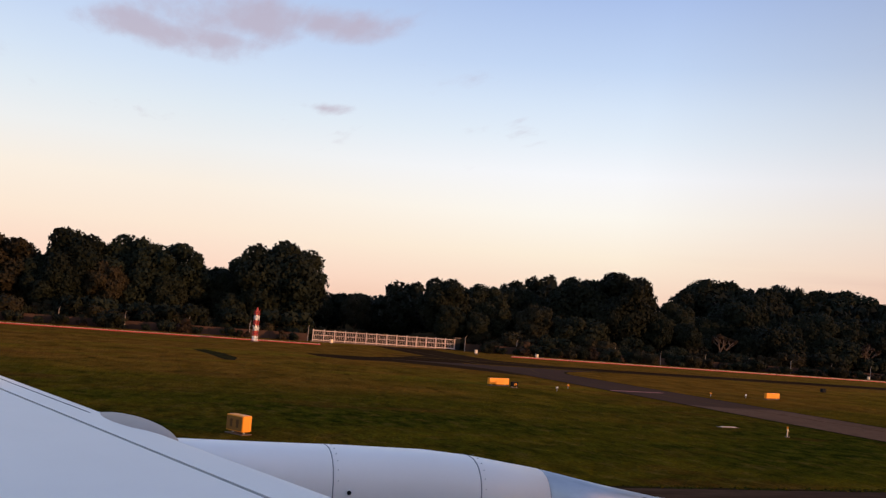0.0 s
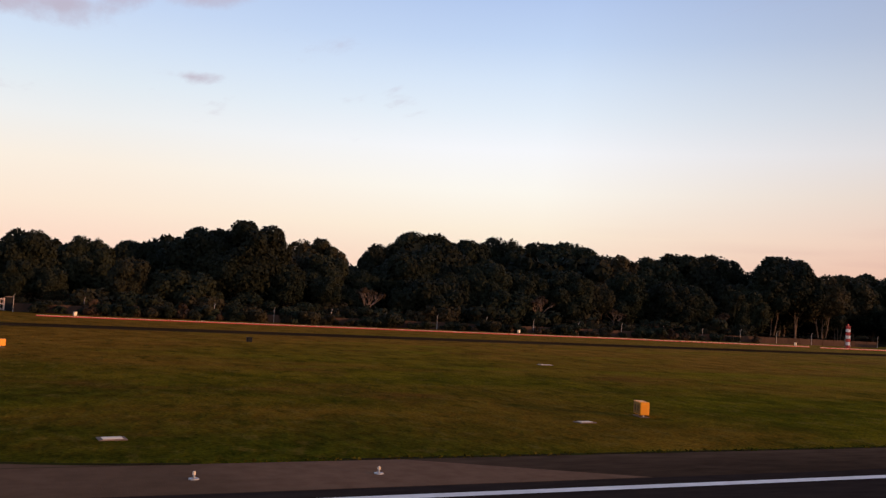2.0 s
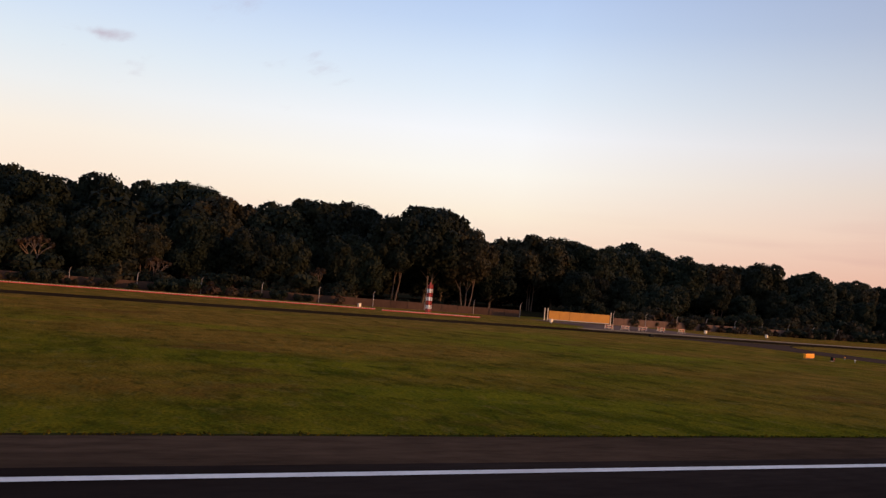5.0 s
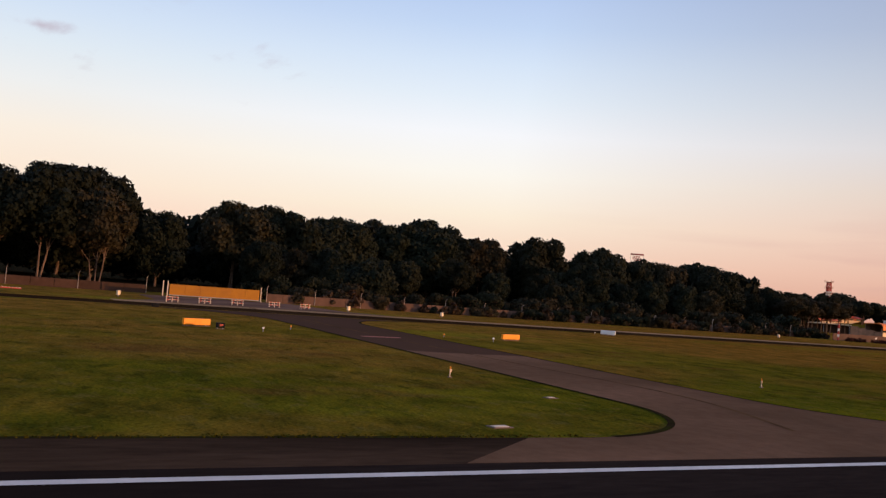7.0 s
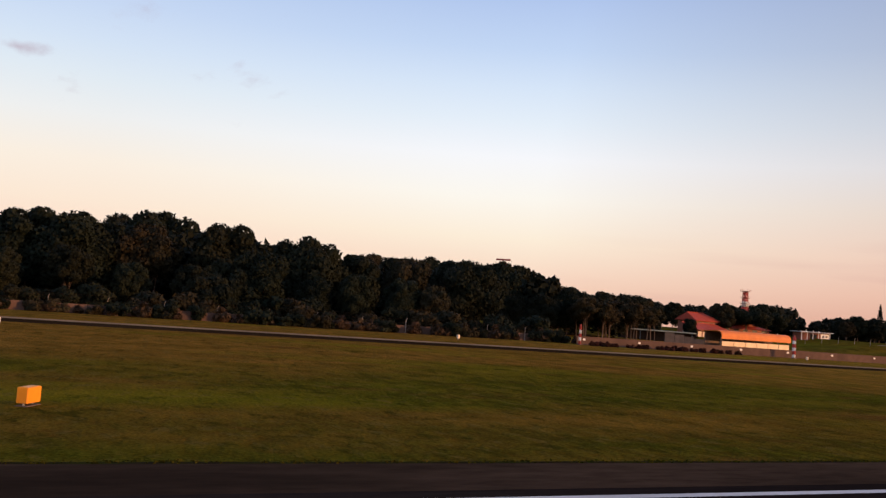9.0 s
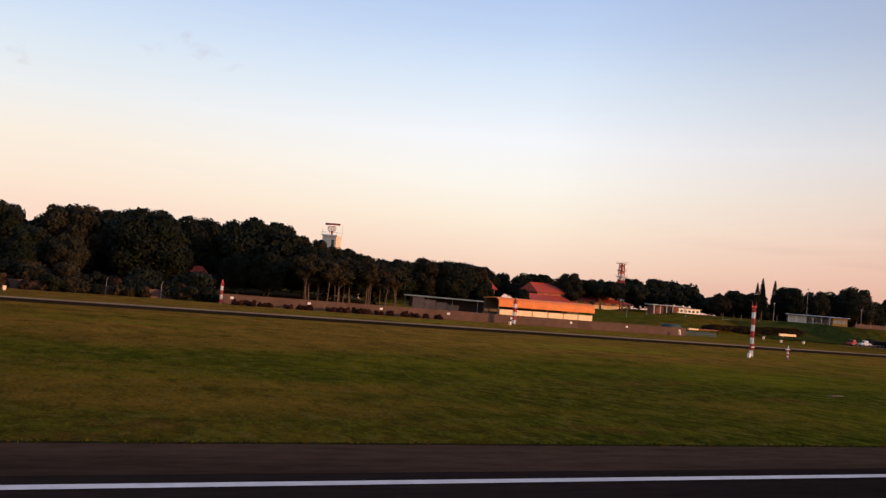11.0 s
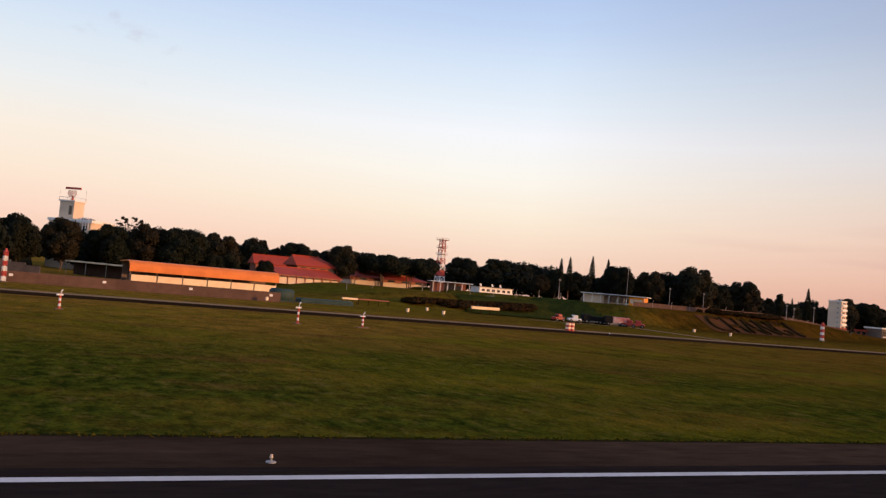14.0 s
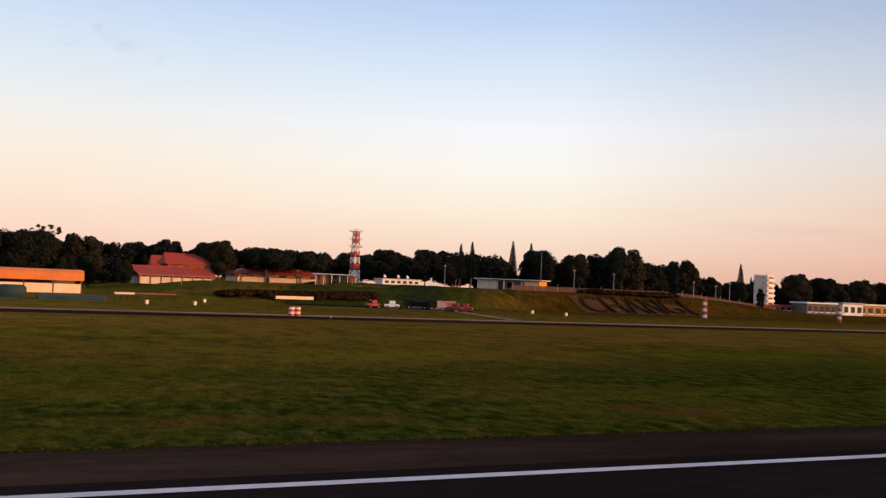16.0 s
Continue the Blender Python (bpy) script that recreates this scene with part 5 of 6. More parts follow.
M_red_leaf = material("dark_red_leaves", (0.034, 0.010, 0.008), (0.062, 0.018, 0.012), 0.8, (0.020, 0.012, 0.007), 0.3, 0.85, vary=0.3, world=True, spec=0.1, bump=0.8, bump_scale=5)
SHRUB = bush_model(51, 1.3, 2.0, M_red_leaf, "small dark red ornamental shrub before the wall", size=0.12)
for i in range(18):
    x = 369.3 + i * 1.9 + rng.normal() * 0.45
    plant(SHRUB, 1.3, x, 132.6 + rng.random() * 0.6, 0.70 + 0.35 * rng.random(), wide=1.05)
# dry scrub before the fence, thick in places
for i in range(64):
    x = 244 + i * 2.0 + rng.normal() * 0.9
    k = int(rng.choice((3, 3, 1, 2, 0)))
    if x < 262:
        plant(BUSHES[k], (3.4, 2.6, 2.0, 1.6)[k], x, 135.4 + rng.random() * 0.9, 1.7 + 1.1 * rng.random())
    else:
        plant(BUSHES[k], (3.4, 2.6, 2.0, 1.6)[k], x, 132.4 + rng.random() * 1.5 + (x - 241) * 0.05, 1.2 + 1.3 * rng.random())
for i in range(84):
    x = 56 + i * 1.75 + rng.normal() * 0.8
    k = int(rng.choice((3, 2, 2, 0, 1)))
    if not (185 < x and k != 3):
        plant(BUSHES[k], (3.4, 2.6, 2.0, 1.6)[k], x, 141.2 - (x - 53) * 0.0234 + rng.random() * 1.2, 0.9 + 1.5 * rng.random() ** 1.4)
for i in range(34):
    x = -72 + i * 2.9 + rng.normal() * 0.9
    k = int(rng.choice((3, 2, 0, 2)))
    plant(BUSHES[k], (3.4, 2.6, 2.0, 1.6)[k], x, 138.6 + rng.random(), 0.9 + 1.5 * rng.random() ** 1.4)

# ---- buildings towards the eastern end ----
M_orange_roof = material("orange_metal_roof", (0.60, 0.165, 0.028), (0.68, 0.20, 0.04), 0.8, (0.50, 0.13, 0.025), 0.25, 0.6)
M_red_roof = material("red_tile_roof", (0.32, 0.038, 0.016), (0.39, 0.050, 0.020), 3.0, (0.25, 0.030, 0.015), 0.3, 0.75)
M_brown_wall = material("red_brown_wall", (0.26, 0.085, 0.05), (0.33, 0.12, 0.07), 1.5, (0.18, 0.07, 0.05), 0.3, 0.85)
M_glass_dark = material("dark_window_glass", (0.015, 0.017, 0.02), (0.025, 0.027, 0.03), 1.0, rough=0.12, spec=0.6)
M_dark_concrete = material("stained_grey_concrete", (0.075, 0.062, 0.060), (0.115, 0.094, 0.088), 1.0, (0.04, 0.036, 0.036), 0.2, 0.9, bump=0.2)
M_teal = material("teal_tarpaulin", (0.016, 0.038, 0.034), (0.026, 0.058, 0.052), 2.0, (0.010, 0.026, 0.023), 0.5, 0.7, bump=0.3)


def prism(name, outline, x0, x1, mat, parent, label=""):
    """A body with the y-z outline drawn out along x."""
    bm = bmesh.new()
    a = [bm.verts.new((x0, y, z)) for y, z in outline]
    b = [bm.verts.new((x1, y, z)) for y, z in outline]
    n = len(outline)
    bm.faces.new(a[::-1])
    bm.faces.new(b)
    for i in range(n):
        bm.faces.new((a[i], a[(i + 1) % n], b[(i + 1) % n], b[i]))
    bmesh.ops.recalc_face_normals(bm, faces=bm.faces)
    return part(name, bm, mat, parent, label)


def hipped(name, x0, x1, y0, y1, z0, z1, mat, parent, inset):
    bm = bmesh.new()
    lo = [bm.verts.new(p) for p in ((x0, y0, z0), (x1, y0, z0), (x1, y1, z0), (x0, y1, z0))]
    ym = (y0 + y1) / 2
    hi = [bm.verts.new((x0 + inset, ym, z1)), bm.verts.new((x1 - inset, ym, z1))]
    bm.faces.new(lo[::-1])
    bm.faces.new((lo[0], lo[1], hi[1], hi[0]))
    bm.faces.new((lo[2], lo[3], hi[0], hi[1]))
    bm.faces.new((lo[1], lo[2], hi[1]))
    bm.faces.new((lo[3], lo[0], hi[0]))
    return part(name, bm, mat, parent)


M_panel = material("warm_cream_panel", (0.74, 0.55, 0.34), (0.82, 0.62, 0.40), 1.0, (0.66, 0.46, 0.27), 0.4, 0.6)


def hall():
    """Long shed: rounded orange roof over a row of pale panels."""
    L_ = 30.4
    e = thing("shed", pose(436.4, 176.0, 0.35, 0, 0, 13.0), "long shed with an orange roof and pale lit panels", "building")
    part("back_wall", B(0, L_, 4.8, 5.0, -0.4, 3.7), M_concrete, e)
    roof = [(-0.5, 2.05), (-0.52, 2.9), (-0.35, 3.5), (0.2, 4.0), (1.2, 4.15), (5.2, 3.9), (5.2, 3.7), (1.2, 3.95), (0.3, 3.8), (-0.2, 3.4), (-0.38, 2.9), (-0.36, 2.05)]
    prism("roof", roof, -0.4, L_ + 0.4, M_orange_roof, e)
    for i in range(7):
        x = i * L_ / 6
        part("column", B(x - 0.12, x + 0.12, -0.1, 0.14, -0.4, 2.6), M_concrete, e)
    for i in range(6):
        x = i * L_ / 6
        part("panel", B(x + 0.12, x + L_ / 6 - 0.12, -0.32, -0.2, -0.3, 1.45, 0.02), M_panel, e)
    part("plinth", B(-0.3, L_ + 0.3, -0.3, 5.2, -0.6, -0.3), M_concrete, e)


hall()


def canopy(x, y, w, d, z, turn):
    z0 = ground_z(x, y)
    e = thing("canopy", pose(x, y, z0, 0, 0, turn), "flat pale walkway canopy on slim posts", "canopy")
    part("roof", B(0, w, 0, d, z - z0 - 0.30, z - z0, 0.03), M_panel, e)
    for i in range(4):
        part("post", T((0.3 + i * (w - 0.6) / 3, 0.3, -0.2), (0.3 + i * (w - 0.6) / 3, 0.3, z - z0 - 0.2), 0.06), M_galv, e)
    part("back_wall", B(0, w, d - 0.15, d, -0.3, z - z0 - 0.30), M_brown_panel, e)


canopy(425.9, 207.0, 22.6, 2.4, 3.25, -61)

e = thing("tarpaulin_stack", pose(454.6, 139.4, 0.0, 0, 0, 5), "dark teal covered stack beside the wall", "stack")
part("cover", B(0, 3.6, 0, 2.6, 0, 2.0, 0.35), M_teal, e, smooth=True)
part("skirt", B(-0.1, 3.7, -0.1, 2.7, -0.05, 0.25, 0.05), M_teal, e)
e = thing("tarpaulin_cover", pose(459.5, 141.0, 0.0, 0, 0, 6), "low flat teal cover on the ground", "cover")
part("cover", B(0, 9.6, 0, 2.4, 0, 0.75, 0.2), M_teal, e)
part("edge", B(-0.1, 9.7, -0.1, 2.5, -0.05, 0.15, 0.04), M_teal, e)


def pagoda_house(x, y, w, d, turn, zl, zu, label):
    """Two-tiered red-roofed building over a pale base wall."""
    z0 = ground_z(x, y)
    e = thing("building", pose(x, y, z0, 0, 0, turn), label, "building", "red-roofed buildings")
    a, b = zl - z0, zu - z0
    part("base_wall", B(0.4, w - 0.4, 0.4, d - 0.4, -0.5, a * 0.42), M_cream, e)
    part("wall", B(0.2, w - 0.2, 0.2, d - 0.2, a * 0.42, a * 0.80), M_brown_wall, e)
    hipped("lower_roof", -0.7, w + 0.7, -0.7, d + 0.7, a * 0.76, a + 1.5, M_red_roof, e, d * 0.5)
    part("upper_wall", B(w * 0.22, w * 0.80, d * 0.25, d * 0.75, a * 0.8, b - 1.4), M_brown_wall, e)
    hipped("upper_roof", w * 0.14, w * 0.88, d * 0.14, d * 0.86, b - 1.5, b, M_red_roof, e, d * 0.16)
    for i in range(5):
        xx = w * (0.12 + 0.18 * i)
        wi = part("window", B(xx, xx + w * 0.09, 0.15, 0.30, a * 0.48, a * 0.68), M_glass_dark, e)
        part("sill", B(xx - 0.08, xx + w * 0.09 + 0.08, 0.05, 0.25, a * 0.45, a * 0.48), M_cream, wi)


pagoda_house(508.0, 258.0, 27.0, 13.0, 4, 6.4, 9.2, "long low red-roofed building under spreading trees")
pagoda_house(369.6, 193.0, 6.6, 6.0, 5, 3.8, 5.8, "small red-roofed house among the trees")


def gabled(name, x0, x1, y0, y1, z0, z1, mat, parent, hip0, hip1):
    """A roof with its ridge along x, thin eaves, and its two ends sloped in by hip0 and hip1."""
    bm = bmesh.new()
    ym = (y0 + y1) / 2
    lo = [bm.verts.new(p) for p in ((x0, y0, z0 - 0.2), (x1, y0, z0 - 0.2), (x1, y1, z0 - 0.2), (x0, y1, z0 - 0.2))]
    ea = [bm.verts.new(p) for p in ((x0, y0, z0), (x1, y0, z0), (x1, y1, z0), (x0, y1, z0))]
    r0, r1 = bm.verts.new((x0 + hip0, ym, z1)), bm.verts.new((x1 - hip1, ym, z1))
    bm.faces.new(lo[::-1])
    for k in range(4):
        bm.faces.new((lo[k], lo[(k + 1) % 4], ea[(k + 1) % 4], ea[k]))
    bm.faces.new((ea[0], ea[1], r1, r0))
    bm.faces.new((ea[1], ea[2], r1))
    bm.faces.new((ea[2], ea[3], r0, r1))
    bm.faces.new((ea[3], ea[0], r0))
    roof = part(name, bm, mat, parent)
    part("ridge_cap", B(x0 + hip0, x1 - hip1, ym - 0.2, ym + 0.2, z1 - 0.1, z1 + 0.2, 0.05), mat, roof)
    return roof


def red_hall():
    """A low range with a lean-to roof, a taller hall over it and another farther back."""
    z0 = 2.6
    e = thing("building", pose(480.3, 236.6, z0, 0, 0, 17.5), "long low range with a red lean-to roof and pale base wall", "building", "red-roofed buildings")
    part("base_wall", B(0.3, 20.3, 0.3, 6.0, -0.8, 0.95), M_cream, e)
    part("wall", B(0.2, 20.4, 0.45, 6.0, 0.95, 1.7), M_brown_wall, e)
    rf = prism("roof", [(-0.6, 1.45), (6.2, 3.6), (6.2, 3.8), (-0.6, 1.65)], -0.4, 21.0, M_red_roof, e)
    part("ridge_cap", B(-0.4, 21.0, 6.05, 6.35, 3.7, 3.95, 0.04), M_red_roof, rf)
    part("fascia", B(-0.4, 21.0, -0.66, -0.61, 1.35, 1.68), M_brown_wall, rf)
    for i in range(8):
        part("pilaster", B(0.2 + i * 2.85, 0.45 + i * 2.85, 0.1, 0.42, -0.8, 1.6), M_brown_wall, e)
        if i < 7:
            wi = part("window", B(1.0 + i * 2.85, 2.4 + i * 2.85, 0.38, 0.5, 1.0, 1.5), M_glass_dark, e)
            part("sill", B(0.9 + i * 2.85, 2.5 + i * 2.85, 0.25, 0.45, 0.92, 1.0), M_cream, wi)
    for x, y, turn, w, hip0, hip1, zr, label in ((487.6, 246.2, 8.0, 14.4, 0.6, 5.4, 7.5, "red hall with a steep hipped roof over dark walls"), (488.6, 303.0, 0.0, 15.0, 0.4, 0.6, 7.8, "red-roofed hall standing farther back")):
        e = thing("building", pose(x, y, z0, 0, 0, turn), label, "building", "red-roofed buildings")
        part("wall", B(0.8, w - 0.8, 0.8, 9.2, -0.8, 4.9), M_brown_wall, e)
        gabled("roof", 0.0, w, 0.0, 10.0, 4.8, zr, M_red_roof, e, hip0, hip1)
        for i in range(4):
            wi = part("window", B(1.8 + i * 3.0, 3.6 + i * 3.0, 0.72, 0.86, 2.6, 4.2), M_glass_dark, e)
            part("sill", B(1.7 + i * 3.0, 3.7 + i * 3.0, 0.62, 0.8, 2.48, 2.6), M_cream, wi)


red_hall()


def radar_tower():
    """Wide lower block with a parapet, square shaft, railed deck and a turning aerial."""
    z0 = 0.6
    e = thing("radar_tower", pose(428.8, 281.0, z0, 0, 0, -38) @ Matrix.Translation((-3.6, -3.0, 0)), "cream control tower with a pink radar aerial on top", "tower")
    part("block", B(-0.6, 13.2, -1.0, 10.0, -0.5, 13.4, 0.1), M_cream, e)
    part("parapet", B(-0.9, 13.6, -1.3, 10.3, 13.3, 14.1), M_white, e)
    part("shaft", B(1.2, 6.0, 0.6, 5.4, 14.0, 19.2, 0.08), M_cream, e)
    part("deck", B(0.9, 6.3, 0.3, 5.7, 19.2, 19.6), M_white, e)
    part("recess", B(4.4, 5.4, 0.53, 0.68, 15.4, 18.0), M_glass_dark, e)
    for x, y in ((1.0, 0.4), (6.2, 0.4), (6.2, 5.6), (1.0, 5.6), (3.6, 0.4)):
        part("rail_post", T((x, y, 19.5), (x, y, 20.5), 0.04), M_galv, e)
    part("rail", T((1.0, 0.4, 20.4), (6.2, 0.4, 20.4), 0.04), M_galv, e)
    part("rail", T((1.0, 0.4, 20.4), (1.0, 5.6, 20.4), 0.04), M_galv, e)
    part("rail", T((6.2, 0.4, 20.4), (6.2, 5.6, 20.4), 0.04), M_galv, e)
    part("whip_aerial", T((1.1, 0.5, 19.5), (1.1, 0.5, 22.4), 0.04), M_galv, e)
    part("whip_aerial", T((6.1, 5.5, 19.5), (6.1, 5.5, 23.0), 0.04), M_galv, e)
    part("turntable", T((3.5, 3, 19.5), (3.5, 3, 20.9), 0.4, 0.3, 10), M_pink, e)
    bm = bmesh.new()
    for i in range(7):
        z = 20.6 + i * 0.3
        hw = 1.55 * math.sqrt(max(0.1, 1 - ((z - 21.7) / 1.35) ** 2))
        for k in range(6):
            x = -hw + 2 * hw * k / 6
            xm = x + hw / 6
            box(bm, x, x + 2 * hw / 6, 0.12 * xm * xm, 0.12 * xm * xm + 0.1, z, z + 0.17)
    bmesh.ops.translate(bm, vec=(3.4, 2.5, 0), verts=bm.verts)
    part("reflector", bm, M_pink, e, "pink-red slatted curved reflector")
    part("bar_aerial", B(1.0, 6.2, 2.7, 3.0, 22.9, 23.55, 0.05), M_pink, e)
    for i in range(4):
        part("pipe", T((9.8 + i * 0.9, -1.2, 11.5), (9.8 + i * 0.9, -1.2, 14.9), 0.12), M_white, e)
    for i in range(6):
        wi = part("window", B(0.2 + i * 2.1, 1.4 + i * 2.1, -1.06, -0.9, 11.0, 12.4), M_glass_dark, e)
        part("sill", B(0.1 + i * 2.1, 1.5 + i * 2.1, -1.15, -0.95, 10.85, 11.0), M_white, wi)
    for i in range(5):
        part("roof_unit", B(7.4 + i * 1.1, 8.1 + i * 1.1, 1, 2, 14.0, 14.5 + 0.25 * (i % 2), 0.05), M_grey, e)


radar_tower()


def beacon_tower():
    """Slim red and white framework tower: closed lower body, open top with two decks."""
    x, y = 555.6, 296.0
    z0 = ground_z(x, y)
    H = 22.0 - z0
    e = thing("lattice_tower", pose(x, y, z0, 0, 0, 20), "red and white framework tower with stacked decks", "tower")
    part("footing", B(-2.4, 2.4, -2.4, 2.4, -0.3, 0.3), M_concrete, e)
    nb = 8
    ca = [(-1, -1), (1, -1), (1, 1), (-1, 1)]
    for i in range(nb):
        za, zb = H * i / nb, H * (i + 1) / nb
        ra, rb = 1.32 - 0.58 * i / nb, 1.32 - 0.58 * (i + 1) / nb
        paint = M_white if i in (0, 1, 3, 5) else M_red
        core = part("band", B(-rb * 0.95, rb * 0.95, -rb * 0.95, rb * 0.95, zb - 0.16, zb), paint, e)
        part("ladder", B(-0.22, 0.22, -0.06, 0.06, za, zb - 0.16), paint, core)
        for k in range(4):
            a, b = ca[k], ca[(k + 1) % 4]
            part("leg", T((a[0] * ra, a[1] * ra, za), (a[0] * rb, a[1] * rb, zb), 0.17, 0.17, 5), paint, core)
            part("brace", T((a[0] * ra, a[1] * ra, za), (b[0] * rb, b[1] * rb, zb), 0.13, 0.13, 4), paint, core)
            part("brace", T((b[0] * ra, b[1] * ra, za), (a[0] * rb, a[1] * rb, zb), 0.13, 0.13, 4), paint, core)
            if i == 2:
                part("panel", B(min(a[0], b[0]) * rb - 0.05, max(a[0], b[0]) * rb + 0.05, min(a[1], b[1]) * rb - 0.05, max(a[1], b[1]) * rb + 0.05, za + 0.3, zb - 0.2), paint, core)
    for z, r in ((H, 1.55), (H * 0.84, 1.35), (H * 0.70, 1.45)):
        d = part("deck", B(-r, r, -r, r, z - 0.10, z + 0.10), M_brown_wall, e)
        for s in (-1, 1):
            part("rail", B(-r - 0.25, r + 0.25, s * r - 0.04, s * r + 0.04, z + 0.6, z + 0.7), M_brown_wall, d)
            for sx in (-1, 0, 1):
                part("rail_post", T((sx * r, s * r, z), (sx * (r + 0.2), s * r, z + 0.65), 0.05), M_brown_wall, d)


beacon_tower()


def flat_pavilion(x, y, w, d, turn, top, label, wall, lit_end=False, name="pavilion", cols=6):
    z0 = ground_z(x, y)
    h = top - z0
    e = thing(name, pose(x, y, z0, 0, 0, turn), label, "building", "low buildings on the bank")
    part("floor", B(-0.4, w + 0.4, -0.4, d + 0.4, -0.8, 0.05), M_concrete, e)
    part("roof", B(-0.9, w + 0.9, -0.9, d + 0.9, h - 0.2, h, 0.04), M_white, e)
    part("back_wall", B(0, w, d - 0.2, d, 0, h - 0.35), wall, e)
    part("side_wall", B(0, 0.2, 0.6, d, 0, h - 0.35), wall, e)
    part("front_wall", B(0, w * 0.32, 0.5, 0.7, 0, h - 0.4), wall, e)
    for i in range(cols):
        part("column", B(w * i / (cols - 1) - 0.1, w * i / (cols - 1) + 0.1, -0.1, 0.1, 0, h - 0.35), M_white, e)
    for i in range(4):
        xx = w * (0.36 + 0.13 * i)
        wi = part("window", B(xx, xx + w * 0.11, d - 0.35, d - 0.2, 0.5, h - 0.8), M_glass_dark, e)
        part("frame", B(xx - 0.06, xx + w * 0.11 + 0.06, d - 0.38, d - 0.30, 0.38, 0.5), M_white, wi)
    if lit_end:
        # yellow puts the lit look of this end into its walls
        b = part("end_block", B(w * 0.76, w, -0.3, d, 0, h - 0.36), M_yellow, e, "end room coloured yellow as if lit")
        for i in range(3):
            part("pane", B(w * (0.78 + 0.07 * i), w * (0.835 + 0.07 * i), -0.36, -0.28, 0.7, h - 0.9), M_cream, b)


flat_pavilion(525.8, 235.5, 10.8, 6.0, -16, 6.4, "pale-roofed brick hut under the framework tower", M_brown_wall)
flat_pavilion(566.0, 217.5, 17.5, 6.0, -48, 7.0, "flat-roofed white pavilion with an end coloured as lit", M_cream, True, cols=8)


def dish_house():
    x, y = 553.0, 258.5
    z0 = ground_z(x, y)
    e = thing("equipment_house", pose(x, y, z0, 0, 0, 8), "white equipment house with satellite dishes", "building")
    part("wall", B(0, 13.5, 0, 5, -0.5, 1.6), M_white, e)
    part("roof", B(-0.3, 13.8, -0.3, 5.3, 1.6, 1.85), M_cream, e)
    for i in range(6):
        wi = part("window", B(0.9 + i * 2.1, 2.1 + i * 2.1, -0.06, 0.1, 0.5, 1.2), M_glass_dark, e)
        part("sill", B(0.8 + i * 2.1, 2.2 + i * 2.1, -0.12, 0.05, 0.42, 0.5), M_concrete, wi)
    for cx in (1.5, 6.3, 9.6):
        s = part("dish_mount", T((cx, 2, 1.8), (cx, 2, 2.3), 0.1, 0.08), M_galv, e)
        bm = bmesh.new()
        bmesh.ops.create_uvsphere(bm, u_segments=14, v_segments=8, radius=1.0)
        bmesh.ops.delete(bm, geom=[v for v in bm.verts if v.co.z > -0.36], context="VERTS")
        bmesh.ops.translate(bm, vec=(0, 0, 1.0), verts=bm.verts)
        bmesh.ops.rotate(bm, verts=bm.verts, cent=(0, 0, 0), matrix=Matrix.Rotation(radians(60), 3, "X") @ Matrix.Rotation(radians(20), 3, "Y"))
        bmesh.ops.scale(bm, vec=(0.62, 0.62, 0.62), verts=bm.verts)
        bmesh.ops.translate(bm, vec=(cx, 2, 2.35), verts=bm.verts)
        part("dish", bm, M_white, s, "white satellite dish", smooth=True)


dish_house()


def white_tower():
    """Narrow six-storey white tower with balconies on the sunlit side."""
    x, y = 647.2, 202.0
    z0 = 2.0
    e = thing("tower_block", pose(x, y, z0, 0, 0, -68), "narrow white tower with windows on the sunlit side", "tower")
    part("wall", B(0, 4.0, 0, 4.6, -2.0, 9.2, 0.04), M_cream, e)
    part("parapet", B(-0.1, 4.1, -0.1, 4.7, 9.2, 9.55), M_white, e)
    for i in range(6):
        z = 0.4 + i * 1.48
        part("balcony", B(4.0, 4.4, 0.2, 4.4, z, z + 0.55), M_white, e)
        wi = part("window", B(3.98, 4.06, 1.2, 3.4, z + 0.75, z + 1.2), M_glass_dark, e)
        part("frame", B(4.0, 4.12, 2.2, 2.4, z + 0.58, z + 1.32), M_white, wi)
        w2 = part("window", B(2.7, 3.2, -0.05, 0.05, z + 0.6, z + 1.1), M_grey, e)
        part("sill", B(2.6, 3.3, -0.12, 0.0, z + 0.42, z + 0.5), M_white, w2)
    for p in ((0.5, 0.5), (2.4, 1.0), (3.6, 0.4)):
        part("roof_lamp", T((p[0], p[1], 9.5), (p[0], p[1], 10.1), 0.14, 0.10), M_white, e)


white_tower()


def low_block(x, y, w, d, top, turn, wall, roof, label, bays):
    z0 = ground_z(x, y) - 0.3
    h = top - z0
    e = thing("building", pose(x, y, z0, 0, 0, turn), label, "building", "low buildings by the apron")
    part("wall", B(0, w, 0, d, -0.3, h - 0.4), wall, e)
    part("roof", B(-0.4, w + 0.4, -0.4, d + 0.4, h - 0.4, h, 0.03), roof, e)
    for i in range(bays):
        xx = w * (i + 0.2) / bays
        wi = part("window", B(xx, xx + w * 0.6 / bays, -0.06, 0.1, h * 0.28, h * 0.70), M_glass_dark, e)
        part("sill", B(xx - 0.1, xx + w * 0.6 / bays + 0.1, -0.14, 0.04, h * 0.22, h * 0.28), M_white, wi)


low_block(639.0, 190.0, 10.5, 5, 3.2, -4, M_brown_wall, M_red_roof, "low brick building with a red roof edge", 5)
low_block(649.5, 184.0, 10.0, 6, 4.3, -4, M_concrete, M_white, "long low building with a pale roof", 5)
low_block(661.0, 182.5, 7.0, 6, 4.6, -4, M_white, M_grey, "white two-bay building with dark windows", 3)
